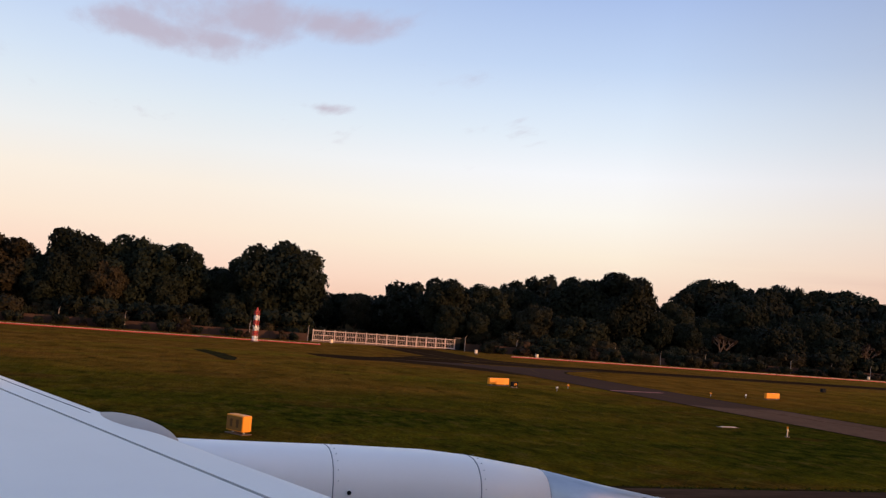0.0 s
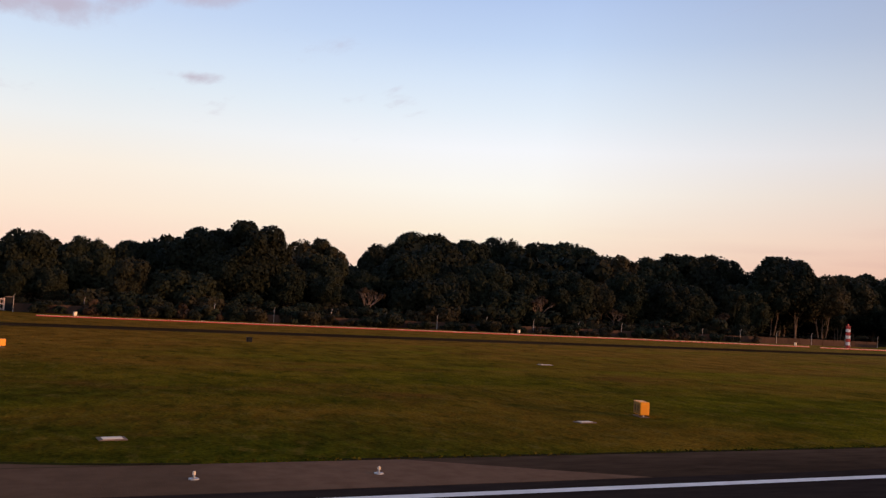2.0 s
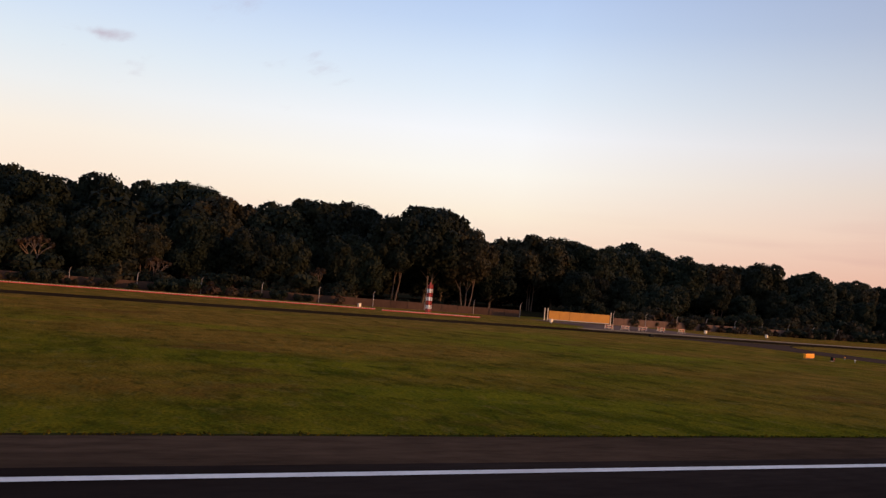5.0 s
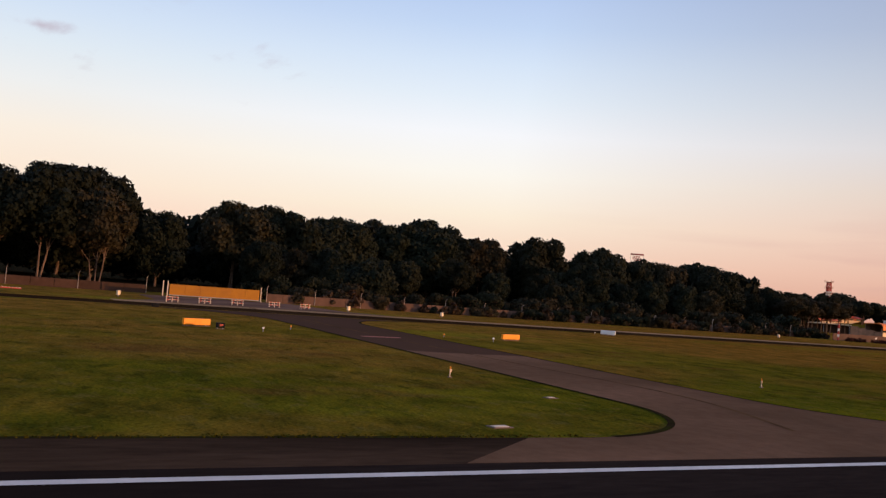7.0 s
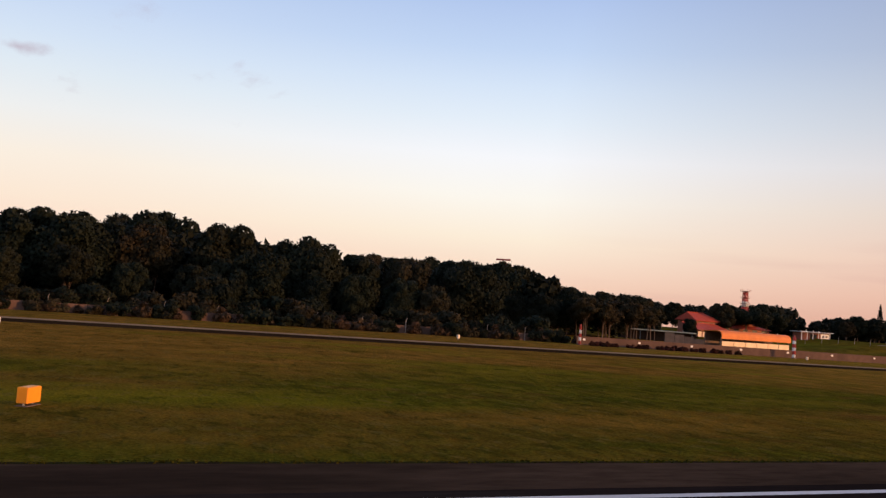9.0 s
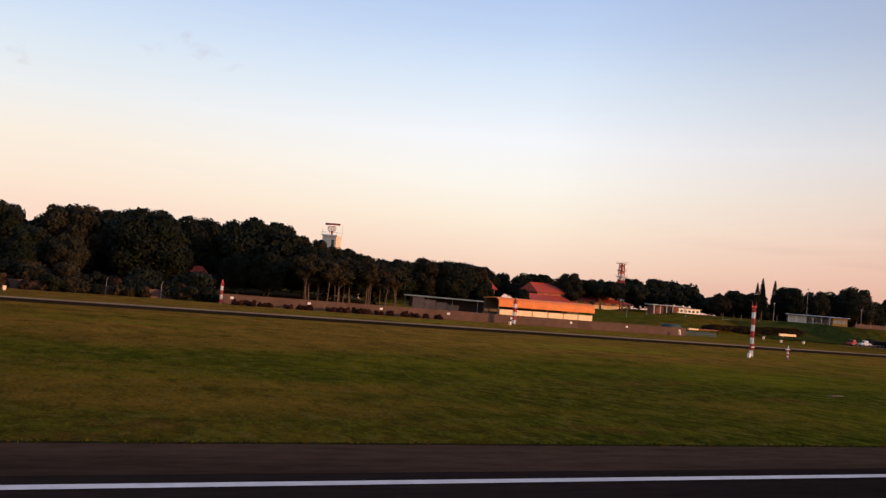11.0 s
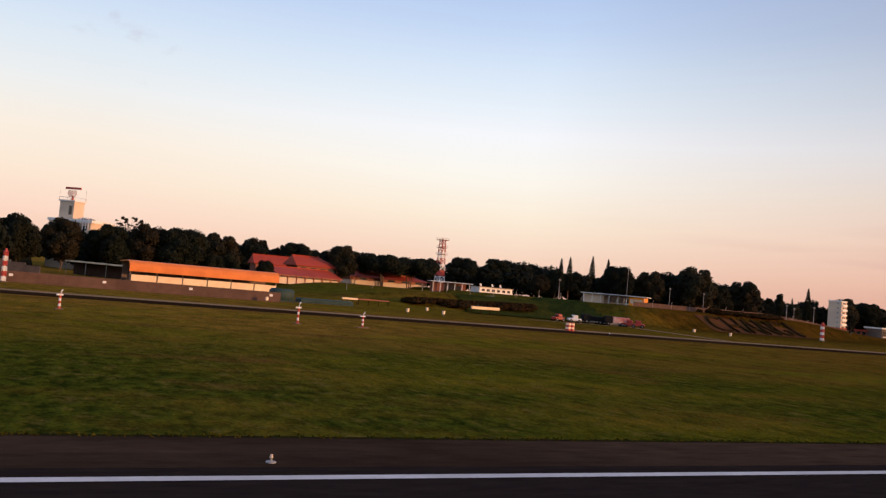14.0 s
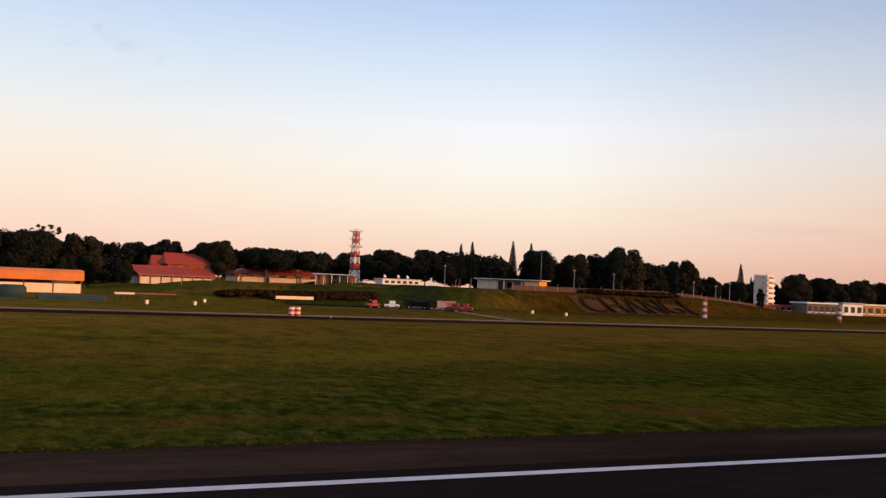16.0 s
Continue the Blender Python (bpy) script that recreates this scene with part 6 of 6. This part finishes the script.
# orange wall colour stands in for the low sun on it
low_block(668.8, 184.0, 22.0, 8, 4.4, -4, M_orange_panel, M_white, "terminal building coloured orange as if lit, with tall openings", 8)
low_block(700.0, 193.0, 26.0, 8, 4.6, -4, M_cream, M_grey, "cream terminal building with a flat roof", 9)

# ---- bank, path, shaded and planted slope ----


# sheet that puts the bank's shaded side, with its growth, into colour
M_shaded_slope = material("shaded_slope_green", (0.024, 0.030, 0.006), (0.062, 0.062, 0.012), 1.2, (0.018, 0.024, 0.006), 0.25, 1.0, bump=0.8, bump_scale=3, world=True, spec=0.0)
drape("slope_shade_sheet", 499, 531, 153, 187, 64, 60, 0.16, M_shaded_slope, "dark green growth and painted shade on the bank slope", "groundcover", skew=9.0, ragged=2.2)
drape("ground_bed", 563.8, 597.5, 158.6, 167.6, 26, 10, 0.12, M_earth, "bare red earth bed on the grass bank", "flower bed")
M_hedge = material("clipped_hedge", (0.022, 0.014, 0.006), (0.038, 0.023, 0.009), 3.0, (0.046, 0.024, 0.010), 0.6, 1.0, spec=0.0, bump=0.8, bump_scale=8)


def hedge_letter(ch, x0, width):
    """A letter of clipped hedge laid on the sloping bed."""
    cu = bpy.data.curves.new("letter", "FONT")
    cu.body, cu.size, cu.extrude, cu.offset = ch, 1.0, 0.5, -0.018
    tmp = bpy.data.objects.new("letter", cu)
    me = tmp.to_mesh()
    bm = bmesh.new()
    bm.from_mesh(me)
    tmp.to_mesh_clear()
    bpy.data.objects.remove(tmp)
    bmesh.ops.triangulate(bm, faces=bm.faces)
    bmesh.ops.subdivide_edges(bm, edges=[q for q in bm.edges if q.calc_length() > 0.25], cuts=2)
    us = [v.co.x for v in bm.verts]
    vs = [v.co.y for v in bm.verts]
    u0, u1, v0, v1 = min(us), max(us), min(vs), max(vs)
    for v in bm.verts:
        x = x0 + (v.co.x - u0) / (u1 - u0) * width
        y = 159.2 + (x - 565) * 0.12 + (v.co.y - v0) / (v1 - v0) * 7.4
        v.co = (x, y, ground_z(x, y) + (0.45 + 0.08 * rng.random() if v.co.z > 0 else -0.2))
    o = part("clipped_hedge", bm, M_hedge)
    tagged(o, "dark clipped hedge letter planted on the red earth bed", "hedge", "hedge letters on the bank")


for ch, x0, w in (("C", 565.6, 4.6), ("H", 571.4, 4.6), ("A", 577.0, 4.9), ("N", 582.8, 4.6), ("G", 588.4, 4.6), ("I", 594.9, 1.2)):
    hedge_letter(ch, x0, w)


def path_strip(name, pts, w, label):
    """A narrow path laid along a line, following the ground."""
    vs, fs = [], []
    line = []
    for (xa, ya), (xb, yb) in zip(pts, pts[1:]):
        n = max(2, int(math.hypot(xb - xa, yb - ya) / 2))
        line += [(xa + (xb - xa) * k / n, ya + (yb - ya) * k / n) for k in range(n)]
    line.append(pts[-1])
    for i, (x, y) in enumerate(line):
        xa, ya = line[max(0, i - 1)]
        xb, yb = line[min(len(line) - 1, i + 1)]
        ln = math.hypot(xb - xa, yb - ya)
        nx, ny = -(yb - ya) / ln * w / 2, (xb - xa) / ln * w / 2
        for s in (-1, 1):
            vs.append((x + s * nx, y + s * ny, ground_z(x + s * nx, y + s * ny) + 0.05))
        if i:
            fs.append((2 * i - 2, 2 * i, 2 * i + 1, 2 * i - 1))
    o = raw(name, vs, fs, M_road)
    return tagged(o, label, "path", kind="structure")


path_strip("path", [(521.5, 110.4), (525.4, 135), (529.0, 153), (525.5, 166), (522.0, 182), (528, 205)], 2.0, "pale concrete path along the foot of the mound")
drape("path_branch", 504.0, 524.0, 142.0, 143.6, 12, 2, 0.04, M_road, "pale concrete apron beside parked vehicles", "path")
for x0, y0, x1, y1, z, zl in ((496.9, 152.8, 503.9, 154.8, 1.5, 0.95), (470.7, 152.8, 473.6, 153.2, 1.2, 0.85), (474.0, 153.4, 480.2, 154.4, 1.15, 0.95)):
    a = math.degrees(math.atan2(y1 - y0, x1 - x0))
    ln = math.hypot(x1 - x0, y1 - y0)
    e = thing("low_board", pose(x0, y0, 0, 0, 0, a), "low board on dark posts with a pale lit face", "board", "low boards below the bank")
    for k in range(4):
        part("post", B(ln * k / 3 - 0.05, ln * k / 3 + 0.05, -0.05, 0.05, -0.3, zl + 0.02), M_hedge, e)
    part("band", B(-0.1, ln + 0.1, -0.17, 0.17, zl, z, 0.02), M_brown_wall if z < 1.18 else M_panel, e)
HEDGE = bush_model(52, 0.9, 3.6, material("brown_hedge_leaves", (0.034, 0.018, 0.008), (0.056, 0.030, 0.012), 0.8, (0.026, 0.020, 0.008), 0.3, 0.9, vary=0.2, world=True, spec=0.0, bump=0.8, bump_scale=5), "dark brown hedge shrub along the bank", name="hedge", cat="hedge", size=0.20)
for x0, y0, x1, y1, n in ((490, 169.2, 521, 171.3, 26), (500, 168, 519, 169.5, 14), (572, 171.5, 596, 173.0, 14)):
    for k in range(n):
        f = (k + rng.random() * 0.6) / n
        plant(HEDGE, 1.0, x0 + (x1 - x0) * f, y0 + (y1 - y0) * f, 0.75 + 0.25 * rng.random(), wide=1.3)
fence_run(486, 560, 196, 190, 6.0, 1.6, 0, "light wire fence along the top of the bank")
fence_run(560, 640, 186, 186, 6.0, 1.6, 1.2, "reddish panel fence along the top of the bank", M_wall_panel)
e = thing("retaining_wall", pose(411.6, 167.0, 0.5, 0, 0, -16), "stained grey concrete retaining wall stepping down beside the grove", "wall")
for k in range(4):
    w = part("wall", B(k * 2.4, k * 2.4 + 2.39, -0.2 - 0.02 * k, 0.2, -0.6, 2.5 - 0.36 * k, 0.05), M_dark_concrete, e)
    part("coping", B(k * 2.4 - 0.04, k * 2.4 + 2.40, -0.28 - 0.02 * k, 0.26, 2.5 - 0.36 * k, 2.62 - 0.36 * k, 0.02), M_dark_concrete, w)


def lamp_post(x, y, top, label="tall slim grey floodlight mast"):
    z0 = ground_z(x, y)
    e = thing("floodlight_mast", pose(x, y, z0), label, "lamp post", "floodlight masts")
    part("pole", T((0, 0, -0.3), (0, 0, top - z0), 0.09, 0.05), M_grey, e)
    part("arm", B(-0.3, 0.3, -0.04, 0.04, top - z0 - 0.2, top - z0 - 0.12), M_grey, e)
    for sx in (-0.24, 0.24):
        part("lamp", B(sx - 0.12, sx + 0.12, -0.15, 0.1, top - z0 - 0.4, top - z0 - 0.18, 0.03), M_grey, e)


for x, y, z in ((553.6, 211.5, 9.9), (592.8, 212, 10.5), (605.8, 212, 10.0), (598.0, 240, 17.0), (628.0, 190, 8.6), (612.0, 185, 8.4), (636.0, 205, 8.0)):
    lamp_post(x, y, z)


def truck(x, y, turn, bed, label, name="truck"):
    e = thing(name, pose(x, y, 0.03, 0, 0, turn), label, "truck", "vehicles parked by the path")
    cab = part("cab", B(0, 1.5, -0.85, 0.85, 0.45, 1.9, 0.12), M_black, e)
    part("windscreen", B(-0.03, 0.05, -0.7, 0.7, 1.15, 1.7), M_glass_dark, cab)
    part("chassis", B(0.2, 4.8, -0.7, 0.7, 0.35, 0.6), M_grey, e)
    part("load_bed", B(1.6, 4.9, -0.9, 0.9, 0.6, 1.75 if bed is not M_black else 1.5, 0.05), bed, e)
    for wx in (0.7, 3.5, 4.3):
        for sy in (-0.8, 0.8):
            w = part("wheel", T((wx, sy - 0.12, 0.38), (wx, sy + 0.12, 0.38), 0.38, 0.38, 12), M_black, e)
            part("hub", T((wx, sy - 0.14, 0.38), (wx, sy + 0.14, 0.38), 0.16, 0.16, 8), M_grey, w)
    return e


M_red_dark = material("dull_red_paint", (0.30, 0.03, 0.025), (0.38, 0.04, 0.035), 2.0, (0.18, 0.03, 0.03), 0.5, 0.5)
M_red_white = material("red_white_load", (0.40, 0.06, 0.05), (0.5, 0.30, 0.27), 1.6, (0.45, 0.42, 0.40), 0.9, 0.6)
truck(518.4, 147.0, -12, M_black, "dark tipper truck parked by the path")
truck(521.9, 144.6, -20, M_red_white, "dark truck with a red and white load")


def small_vehicle(x, y, turn, mat, label, name):
    e = thing(name, pose(x, y, 0.03, 0, 0, turn), label, "vehicle", "vehicles parked by the path")
    part("body", B(0, 2.6, -0.65, 0.65, 0.35, 0.85, 0.1), mat, e)
    cab = part("cabin", B(0.8, 1.9, -0.55, 0.55, 0.84, 1.45, 0.12), mat, e)
    part("window", B(0.76, 1.94, -0.45, 0.45, 0.98, 1.32), M_glass_dark, cab)
    for wx in (0.5, 2.1):
        for sy in (-0.6, 0.6):
            w = part("wheel", T((wx, sy - 0.1, 0.32), (wx, sy + 0.1, 0.32), 0.32, 0.32, 12), M_black, e)
            part("hub", T((wx, sy - 0.12, 0.32), (wx, sy + 0.12, 0.32), 0.13, 0.13, 8), M_grey, w)


small_vehicle(511.0, 145.8, 10, M_red_dark, "small red tractor parked by the path", "tractor")
small_vehicle(514.2, 145.6, -15, M_white, "small white loader parked by the path", "loader")
small_vehicle(525.2, 143.0, -35, M_red_dark, "small red utility car parked by the path", "car")
small_vehicle(526.8, 142.4, -30, M_red_dark, "small red utility car parked by the path", "car")

# ---- the aeroplane, halted on the runway ----
M_wing = material("pale_wing_paint", (0.71, 0.69, 0.67), (0.75, 0.73, 0.71), 0.8, (0.67, 0.65, 0.63), 0.15, 0.38, world=True, amount3=0.4, spec=0.5)
M_nacelle = material("white_nacelle_paint", (0.85, 0.82, 0.78), (0.89, 0.86, 0.82), 0.9, (0.81, 0.78, 0.74), 0.25, 0.35, world=True, amount3=0.4, spec=0.5)
M_cowl_grey = material("grey_cowl_paint", (0.34, 0.36, 0.38), (0.38, 0.40, 0.42), 0.9, (0.30, 0.32, 0.34), 0.25, 0.35, world=True, amount3=0.4, spec=0.5)
M_bare = material("brushed_bare_metal", (0.46, 0.46, 0.48), (0.58, 0.57, 0.58), 5.0, (0.40, 0.40, 0.42), 0.6, 0.42, metal=1.0, world=True, stretch=(0.3, 1, 1))
M_beige = material("beige_fairing_paint", (0.40, 0.33, 0.28), (0.46, 0.38, 0.33), 2.0, (0.34, 0.27, 0.23), 0.6, 0.5, world=True)
M_joint = material("grey_panel_joint", (0.20, 0.205, 0.21), (0.26, 0.265, 0.27), 4.0, rough=0.7)
M_seal = material("dark_rubber_seal", (0.035, 0.038, 0.045), (0.05, 0.052, 0.06), 4.0, rough=0.7)


def le_x(y):
    """The leading edge, swept back."""
    return 1.42 - 0.422 * (y - 6.0)


def wing_piece(name, front, back, y0, y1, z_top, thick_front, thick_back, mat, parent, n=16, nose=False):
    """A slab of wing between two chord lines, with a rounded nose if it is the foremost."""
    bm = bmesh.new()
    rows = []
    for i in range(n + 1):
        y = y0 + (y1 - y0) * i / n
        f, b = le_x(y) - front, (le_x(y) - back if back < 3 else -4.2 - 0.06 * y)
        zt = z_top + 0.012 * (y - 6)
        pts = []
        if nose:
            r = thick_front * 0.5
            for k in range(9):
                a = radians(90 - 180 * k / 8)
                pts.append((f - 0.18 + 0.18 * math.cos(a), zt - r + r * math.sin(a)))
        else:
            pts += [(f, zt), (f, zt - thick_front)]
        pts += [(b, zt - thick_back), (b, zt)]
        rows.append([bm.verts.new((px, y, pz)) for px, pz in pts])
    m = len(rows[0])
    for r0, r1 in zip(rows, rows[1:]):
        for k in range(m):
            bm.faces.new((r0[k], r1[k], r1[(k + 1) % m], r0[(k + 1) % m]))
    bm.faces.new(rows[0])
    bm.faces.new(rows[-1][::-1])
    bmesh.ops.recalc_face_normals(bm, faces=bm.faces)
    return part(name, bm, mat, parent)


def loft(name, secs, mat, parent, yc, zb, label=""):
    """A round-topped fairing along x: sections of (x, half width, top)."""
    bm = bmesh.new()
    rows = []
    for x, hw, zt in secs:
        row = [bm.verts.new((x, yc - hw, zb))]
        for k in range(13):
            a = math.pi * k / 12
            c, s_ = math.cos(a), math.sin(a)
            row.append(bm.verts.new((x, yc - hw * math.copysign(abs(c) ** 0.8, c), zt - 0.40 + 0.40 * s_ ** 0.8 if s_ > 0 else zt - 0.40)))
        row.append(bm.verts.new((x, yc + hw, zb)))
        rows.append(row)
    for r0, r1 in zip(rows, rows[1:]):
        for k in range(len(r0) - 1):
            bm.faces.new((r0[k], r0[k + 1], r1[k + 1], r1[k]))
    bm.faces.new(rows[0])
    bm.faces.new(rows[-1][::-1])
    bmesh.ops.recalc_face_normals(bm, faces=bm.faces)
    return part(name, bm, mat, parent, label, smooth=True)


def lathe(name, prof, yc, zc, mat, parent, a0=0, a1=360, seg=48, label=""):
    bm = bmesh.new()
    rows = []
    full = a1 - a0 == 360
    cnt = seg if full else seg + 1
    for x, r in prof:
        rows.append([bm.verts.new((x, yc + r * math.sin(radians(a0 + (a1 - a0) * k / seg)), zc + r * math.cos(radians(a0 + (a1 - a0) * k / seg)))) for k in range(cnt)])
    for r0, r1 in zip(rows, rows[1:]):
        for k in range(seg):
            bm.faces.new((r0[k], r0[(k + 1) % cnt], r1[(k + 1) % cnt], r1[k]))
    bmesh.ops.recalc_face_normals(bm, faces=bm.faces)
    return part(name, bm, mat, parent, label, smooth=True)


def aeroplane():
    e = thing("aeroplane", Matrix.Identity(4), "white airliner with a swept wing and underslung jet engine", "aircraft")
    lathe("fuselage", [(-26, 0.3), (-22, 0.9), (-15, 1.7), (-9, 2.0), (14, 2.0), (18, 1.9), (21, 1.55), (23, 1.05), (24.2, 0.45), (24.5, 0.05)], -2.4, 3.9, M_wing, e)
    wing_piece("slat", 0.0, 0.555, -0.6, 17.0, 3.2, 0.30, 0.26, M_wing, e, nose=True)
    wing_piece("gap_seal", 0.55, 0.66, -0.6, 17.0, 3.185, 0.2, 0.2, M_seal, e)
    wing_piece("wing_skin", 0.60, 9.0, -0.6, 17.0, 3.2, 0.45, 0.06, M_wing, e)
    wing_piece("panel_joint", 0.262, 0.274, 9.6, 17.0, 3.2035, 0.02, 0.02, M_seal, e)
    bm = bmesh.new()
    bmesh.ops.create_uvsphere(bm, u_segments=20, v_segments=12, radius=1.0)
    bmesh.ops.scale(bm, vec=(0.26, 0.95, 0.15), verts=bm.verts)
    bmesh.ops.rotate(bm, verts=bm.verts, cent=(0, 0, 0), matrix=Matrix.Rotation(radians(23), 3, "Z"))
    bmesh.ops.translate(bm, vec=(0.02, 9.15, 3.13), verts=bm.verts)
    part("fairing", bm, M_beige, e, "beige rounded leading-edge fairing", smooth=True)
    yc, zc = 8.72, 1.70
    pyl = loft("pylon", [(0.0, 0.42, 3.13), (0.4, 0.44, 3.14), (1.2, 0.45, 3.13), (2.0, 0.46, 3.125), (2.9, 0.46, 3.105), (3.4, 0.44, 3.06), (4.16, 0.38, 2.95)], M_nacelle, e, yc, 2.3)
    loft("pylon_cap", [(4.18, 0.375, 2.945), (4.9, 0.26, 2.80), (5.7, 0.04, 2.66)], M_bare, e, yc, 2.3, "bare metal pylon tip")
    for x, hw, zt in ((1.86, 0.465, 3.133), (3.36, 0.448, 3.073)):
        loft("joint", [(x, hw - 0.004, zt - 0.004), (x + 0.010, hw - 0.004, zt - 0.004)], M_joint, pyl, yc, 2.3)
        for k in range(1, 7):
            a = math.pi * k / 12
            ry, rz = yc - (hw + 0.002) * abs(math.cos(a)) ** 0.8, zt - 0.402 + 0.404 * math.sin(a) ** 0.8
            part("rivet", T((x + 0.05, ry, rz - 0.003), (x + 0.05, ry - 0.003, rz + 0.003), 0.0045, 0.0045, 6), M_joint, pyl)
    cowl = lathe("cowl", [(0.9, 0.70), (1.6, 0.86), (2.4, 0.95), (3.4, 1.0), (4.6, 1.0), (5.6, 0.97), (6.3, 0.88), (6.9, 0.74), (7.25, 0.62)], yc, zc, M_nacelle, e)
    lathe("inlet_lip", [(7.25, 0.62), (7.38, 0.57), (7.42, 0.52), (7.36, 0.48), (6.8, 0.50)], yc, zc, M_bare, e, label="polished inlet lip")
    lathe("fan_disc", [(6.8, 0.50), (6.8, 0.02)], yc, zc, M_black, e)
    lathe("nozzle", [(0.9, 0.68), (0.3, 0.55), (-0.1, 0.46), (-0.1, 0.40), (0.6, 0.42)], yc, zc, M_bare, e)
    lathe("cowl_panel", [(2.5, 0.965), (3.4, 1.008), (4.6, 1.008), (5.4, 0.985)], yc, zc, M_cowl_grey, cowl, -88, -14, 24, "grey reverser panel")
    lathe("joint", [(5.42, 0.985), (5.445, 0.985)], yc, zc, M_seal, cowl)
    for x in (3.55, 4.35):
        m = Matrix.Translation((x, yc - 0.43, zc + 0.92)) @ Matrix.Rotation(radians(25), 4, "X")
        bm = B(-0.13, 0.13, -0.09, 0.09, -0.01, 0.006)
        bmesh.ops.transform(bm, matrix=m, verts=bm.verts)
        pl = part("placard", bm, M_white, cowl, "small white placard with two dark marks")
        for dx in (-0.05, 0.05):
            bm = B(dx - 0.03, dx + 0.03, -0.05, 0.05, 0.004, 0.010)
            bmesh.ops.transform(bm, matrix=m, verts=bm.verts)
            part("mark", bm, M_black, pl)
    part("drain_hole", T((2.02, yc - 0.475, 2.76), (2.02, yc - 0.40, 2.76), 0.02, 0.02, 10), M_black, pyl)
    leg = part("gear_leg", T((-2.0, 3.4, 0.45), (-2.0, 3.4, 2.95), 0.13, 0.16, 12), M_bare, e)
    part("brace", T((-2.0, 3.35, 1.2), (-2.0, 2.1, 2.85), 0.06, 0.06), M_bare, leg)
    for dy in (-0.2, 0.2):
        w = part("wheel", T((17.0, -2.4 + dy - 0.11, 0.392), (17.0, -2.4 + dy + 0.11, 0.392), 0.38, 0.38, 20), M_black, e)
        part("rim", T((17.0, -2.4 + dy - 0.12, 0.392), (17.0, -2.4 + dy + 0.12, 0.392), 0.18, 0.18, 14), M_grey, w)
    part("nose_leg", T((17.0, -2.4, 0.4), (17.0, -2.4, 2.2), 0.09, 0.11, 12), M_bare, e)
    for dy in (-0.34, 0.34):
        w = part("wheel", T((-2.0, 3.4 + dy - 0.15, 0.512), (-2.0, 3.4 + dy + 0.15, 0.512), 0.5, 0.5, 24), M_black, e)
        part("rim", T((-2.0, 3.4 + dy - 0.16, 0.512), (-2.0, 3.4 + dy + 0.16, 0.512), 0.24, 0.24, 16), M_grey, w)


aeroplane()

# ---- grass tussocks in the strip beside the runway ----


def tussocks(count, blades, x0, x1, y0, y1, r0, r1, tall, seed, mat, label):
    """Low clumps of splayed blades, thickest near the runway."""
    g = np.random.default_rng(seed)
    cx = x0 + (x1 - x0) * g.random(count)
    cy = y0 + (y1 - y0) * g.random(count) ** 1.3
    keep = np.ones(count, bool)
    for a, b in ((29, 62), (222, 256)):
        keep &= ~((cx > a) & (cx < b))
    cx, cy = cx[keep], cy[keep]
    n = len(cx)
    rad = r0 + (r1 - r0) * g.random(n)
    a = g.random((n, blades)) * 6.283
    d = np.sqrt(g.random((n, blades)))
    px = cx[:, None] + rad[:, None] * 1.3 * d * np.cos(a)
    py = cy[:, None] + rad[:, None] * d * np.sin(a)
    py = np.maximum(py, 23.45)
    h = tall * (1.1 - 0.7 * d) * (0.6 + 0.8 * g.random((n, blades)))
    w = 0.03 + 0.05 * g.random((n, blades))
    t = g.random((n, blades)) * 3.1416
    p0 = np.stack([px - w * np.cos(t), py - w * np.sin(t), np.zeros_like(px)], -1)
    p1 = np.stack([px + w * np.cos(t), py + w * np.sin(t), np.zeros_like(px)], -1)
    p2 = np.stack([px + 0.5 * h * np.cos(a), py + 0.5 * h * np.sin(a), h], -1)
    V = np.stack([p0, p1, p2], 2).reshape(-1, 3)
    me = bpy.data.meshes.new("grass_tufts")
    me.from_pydata(V.tolist(), [], np.arange(len(V)).reshape(-1, 3).tolist())
    me.materials.append(mat)
    tagged(new("grass_tufts", me), label, "grass", kind="stuff")


# fringe in the shade-darkened blade colour
tussocks(2600, 5, -20, 520, 23.5, 23.8, 0.1, 0.3, 0.07, 4, M_tuft_shaded, "grass tufts along the asphalt edge, coloured as shaded")
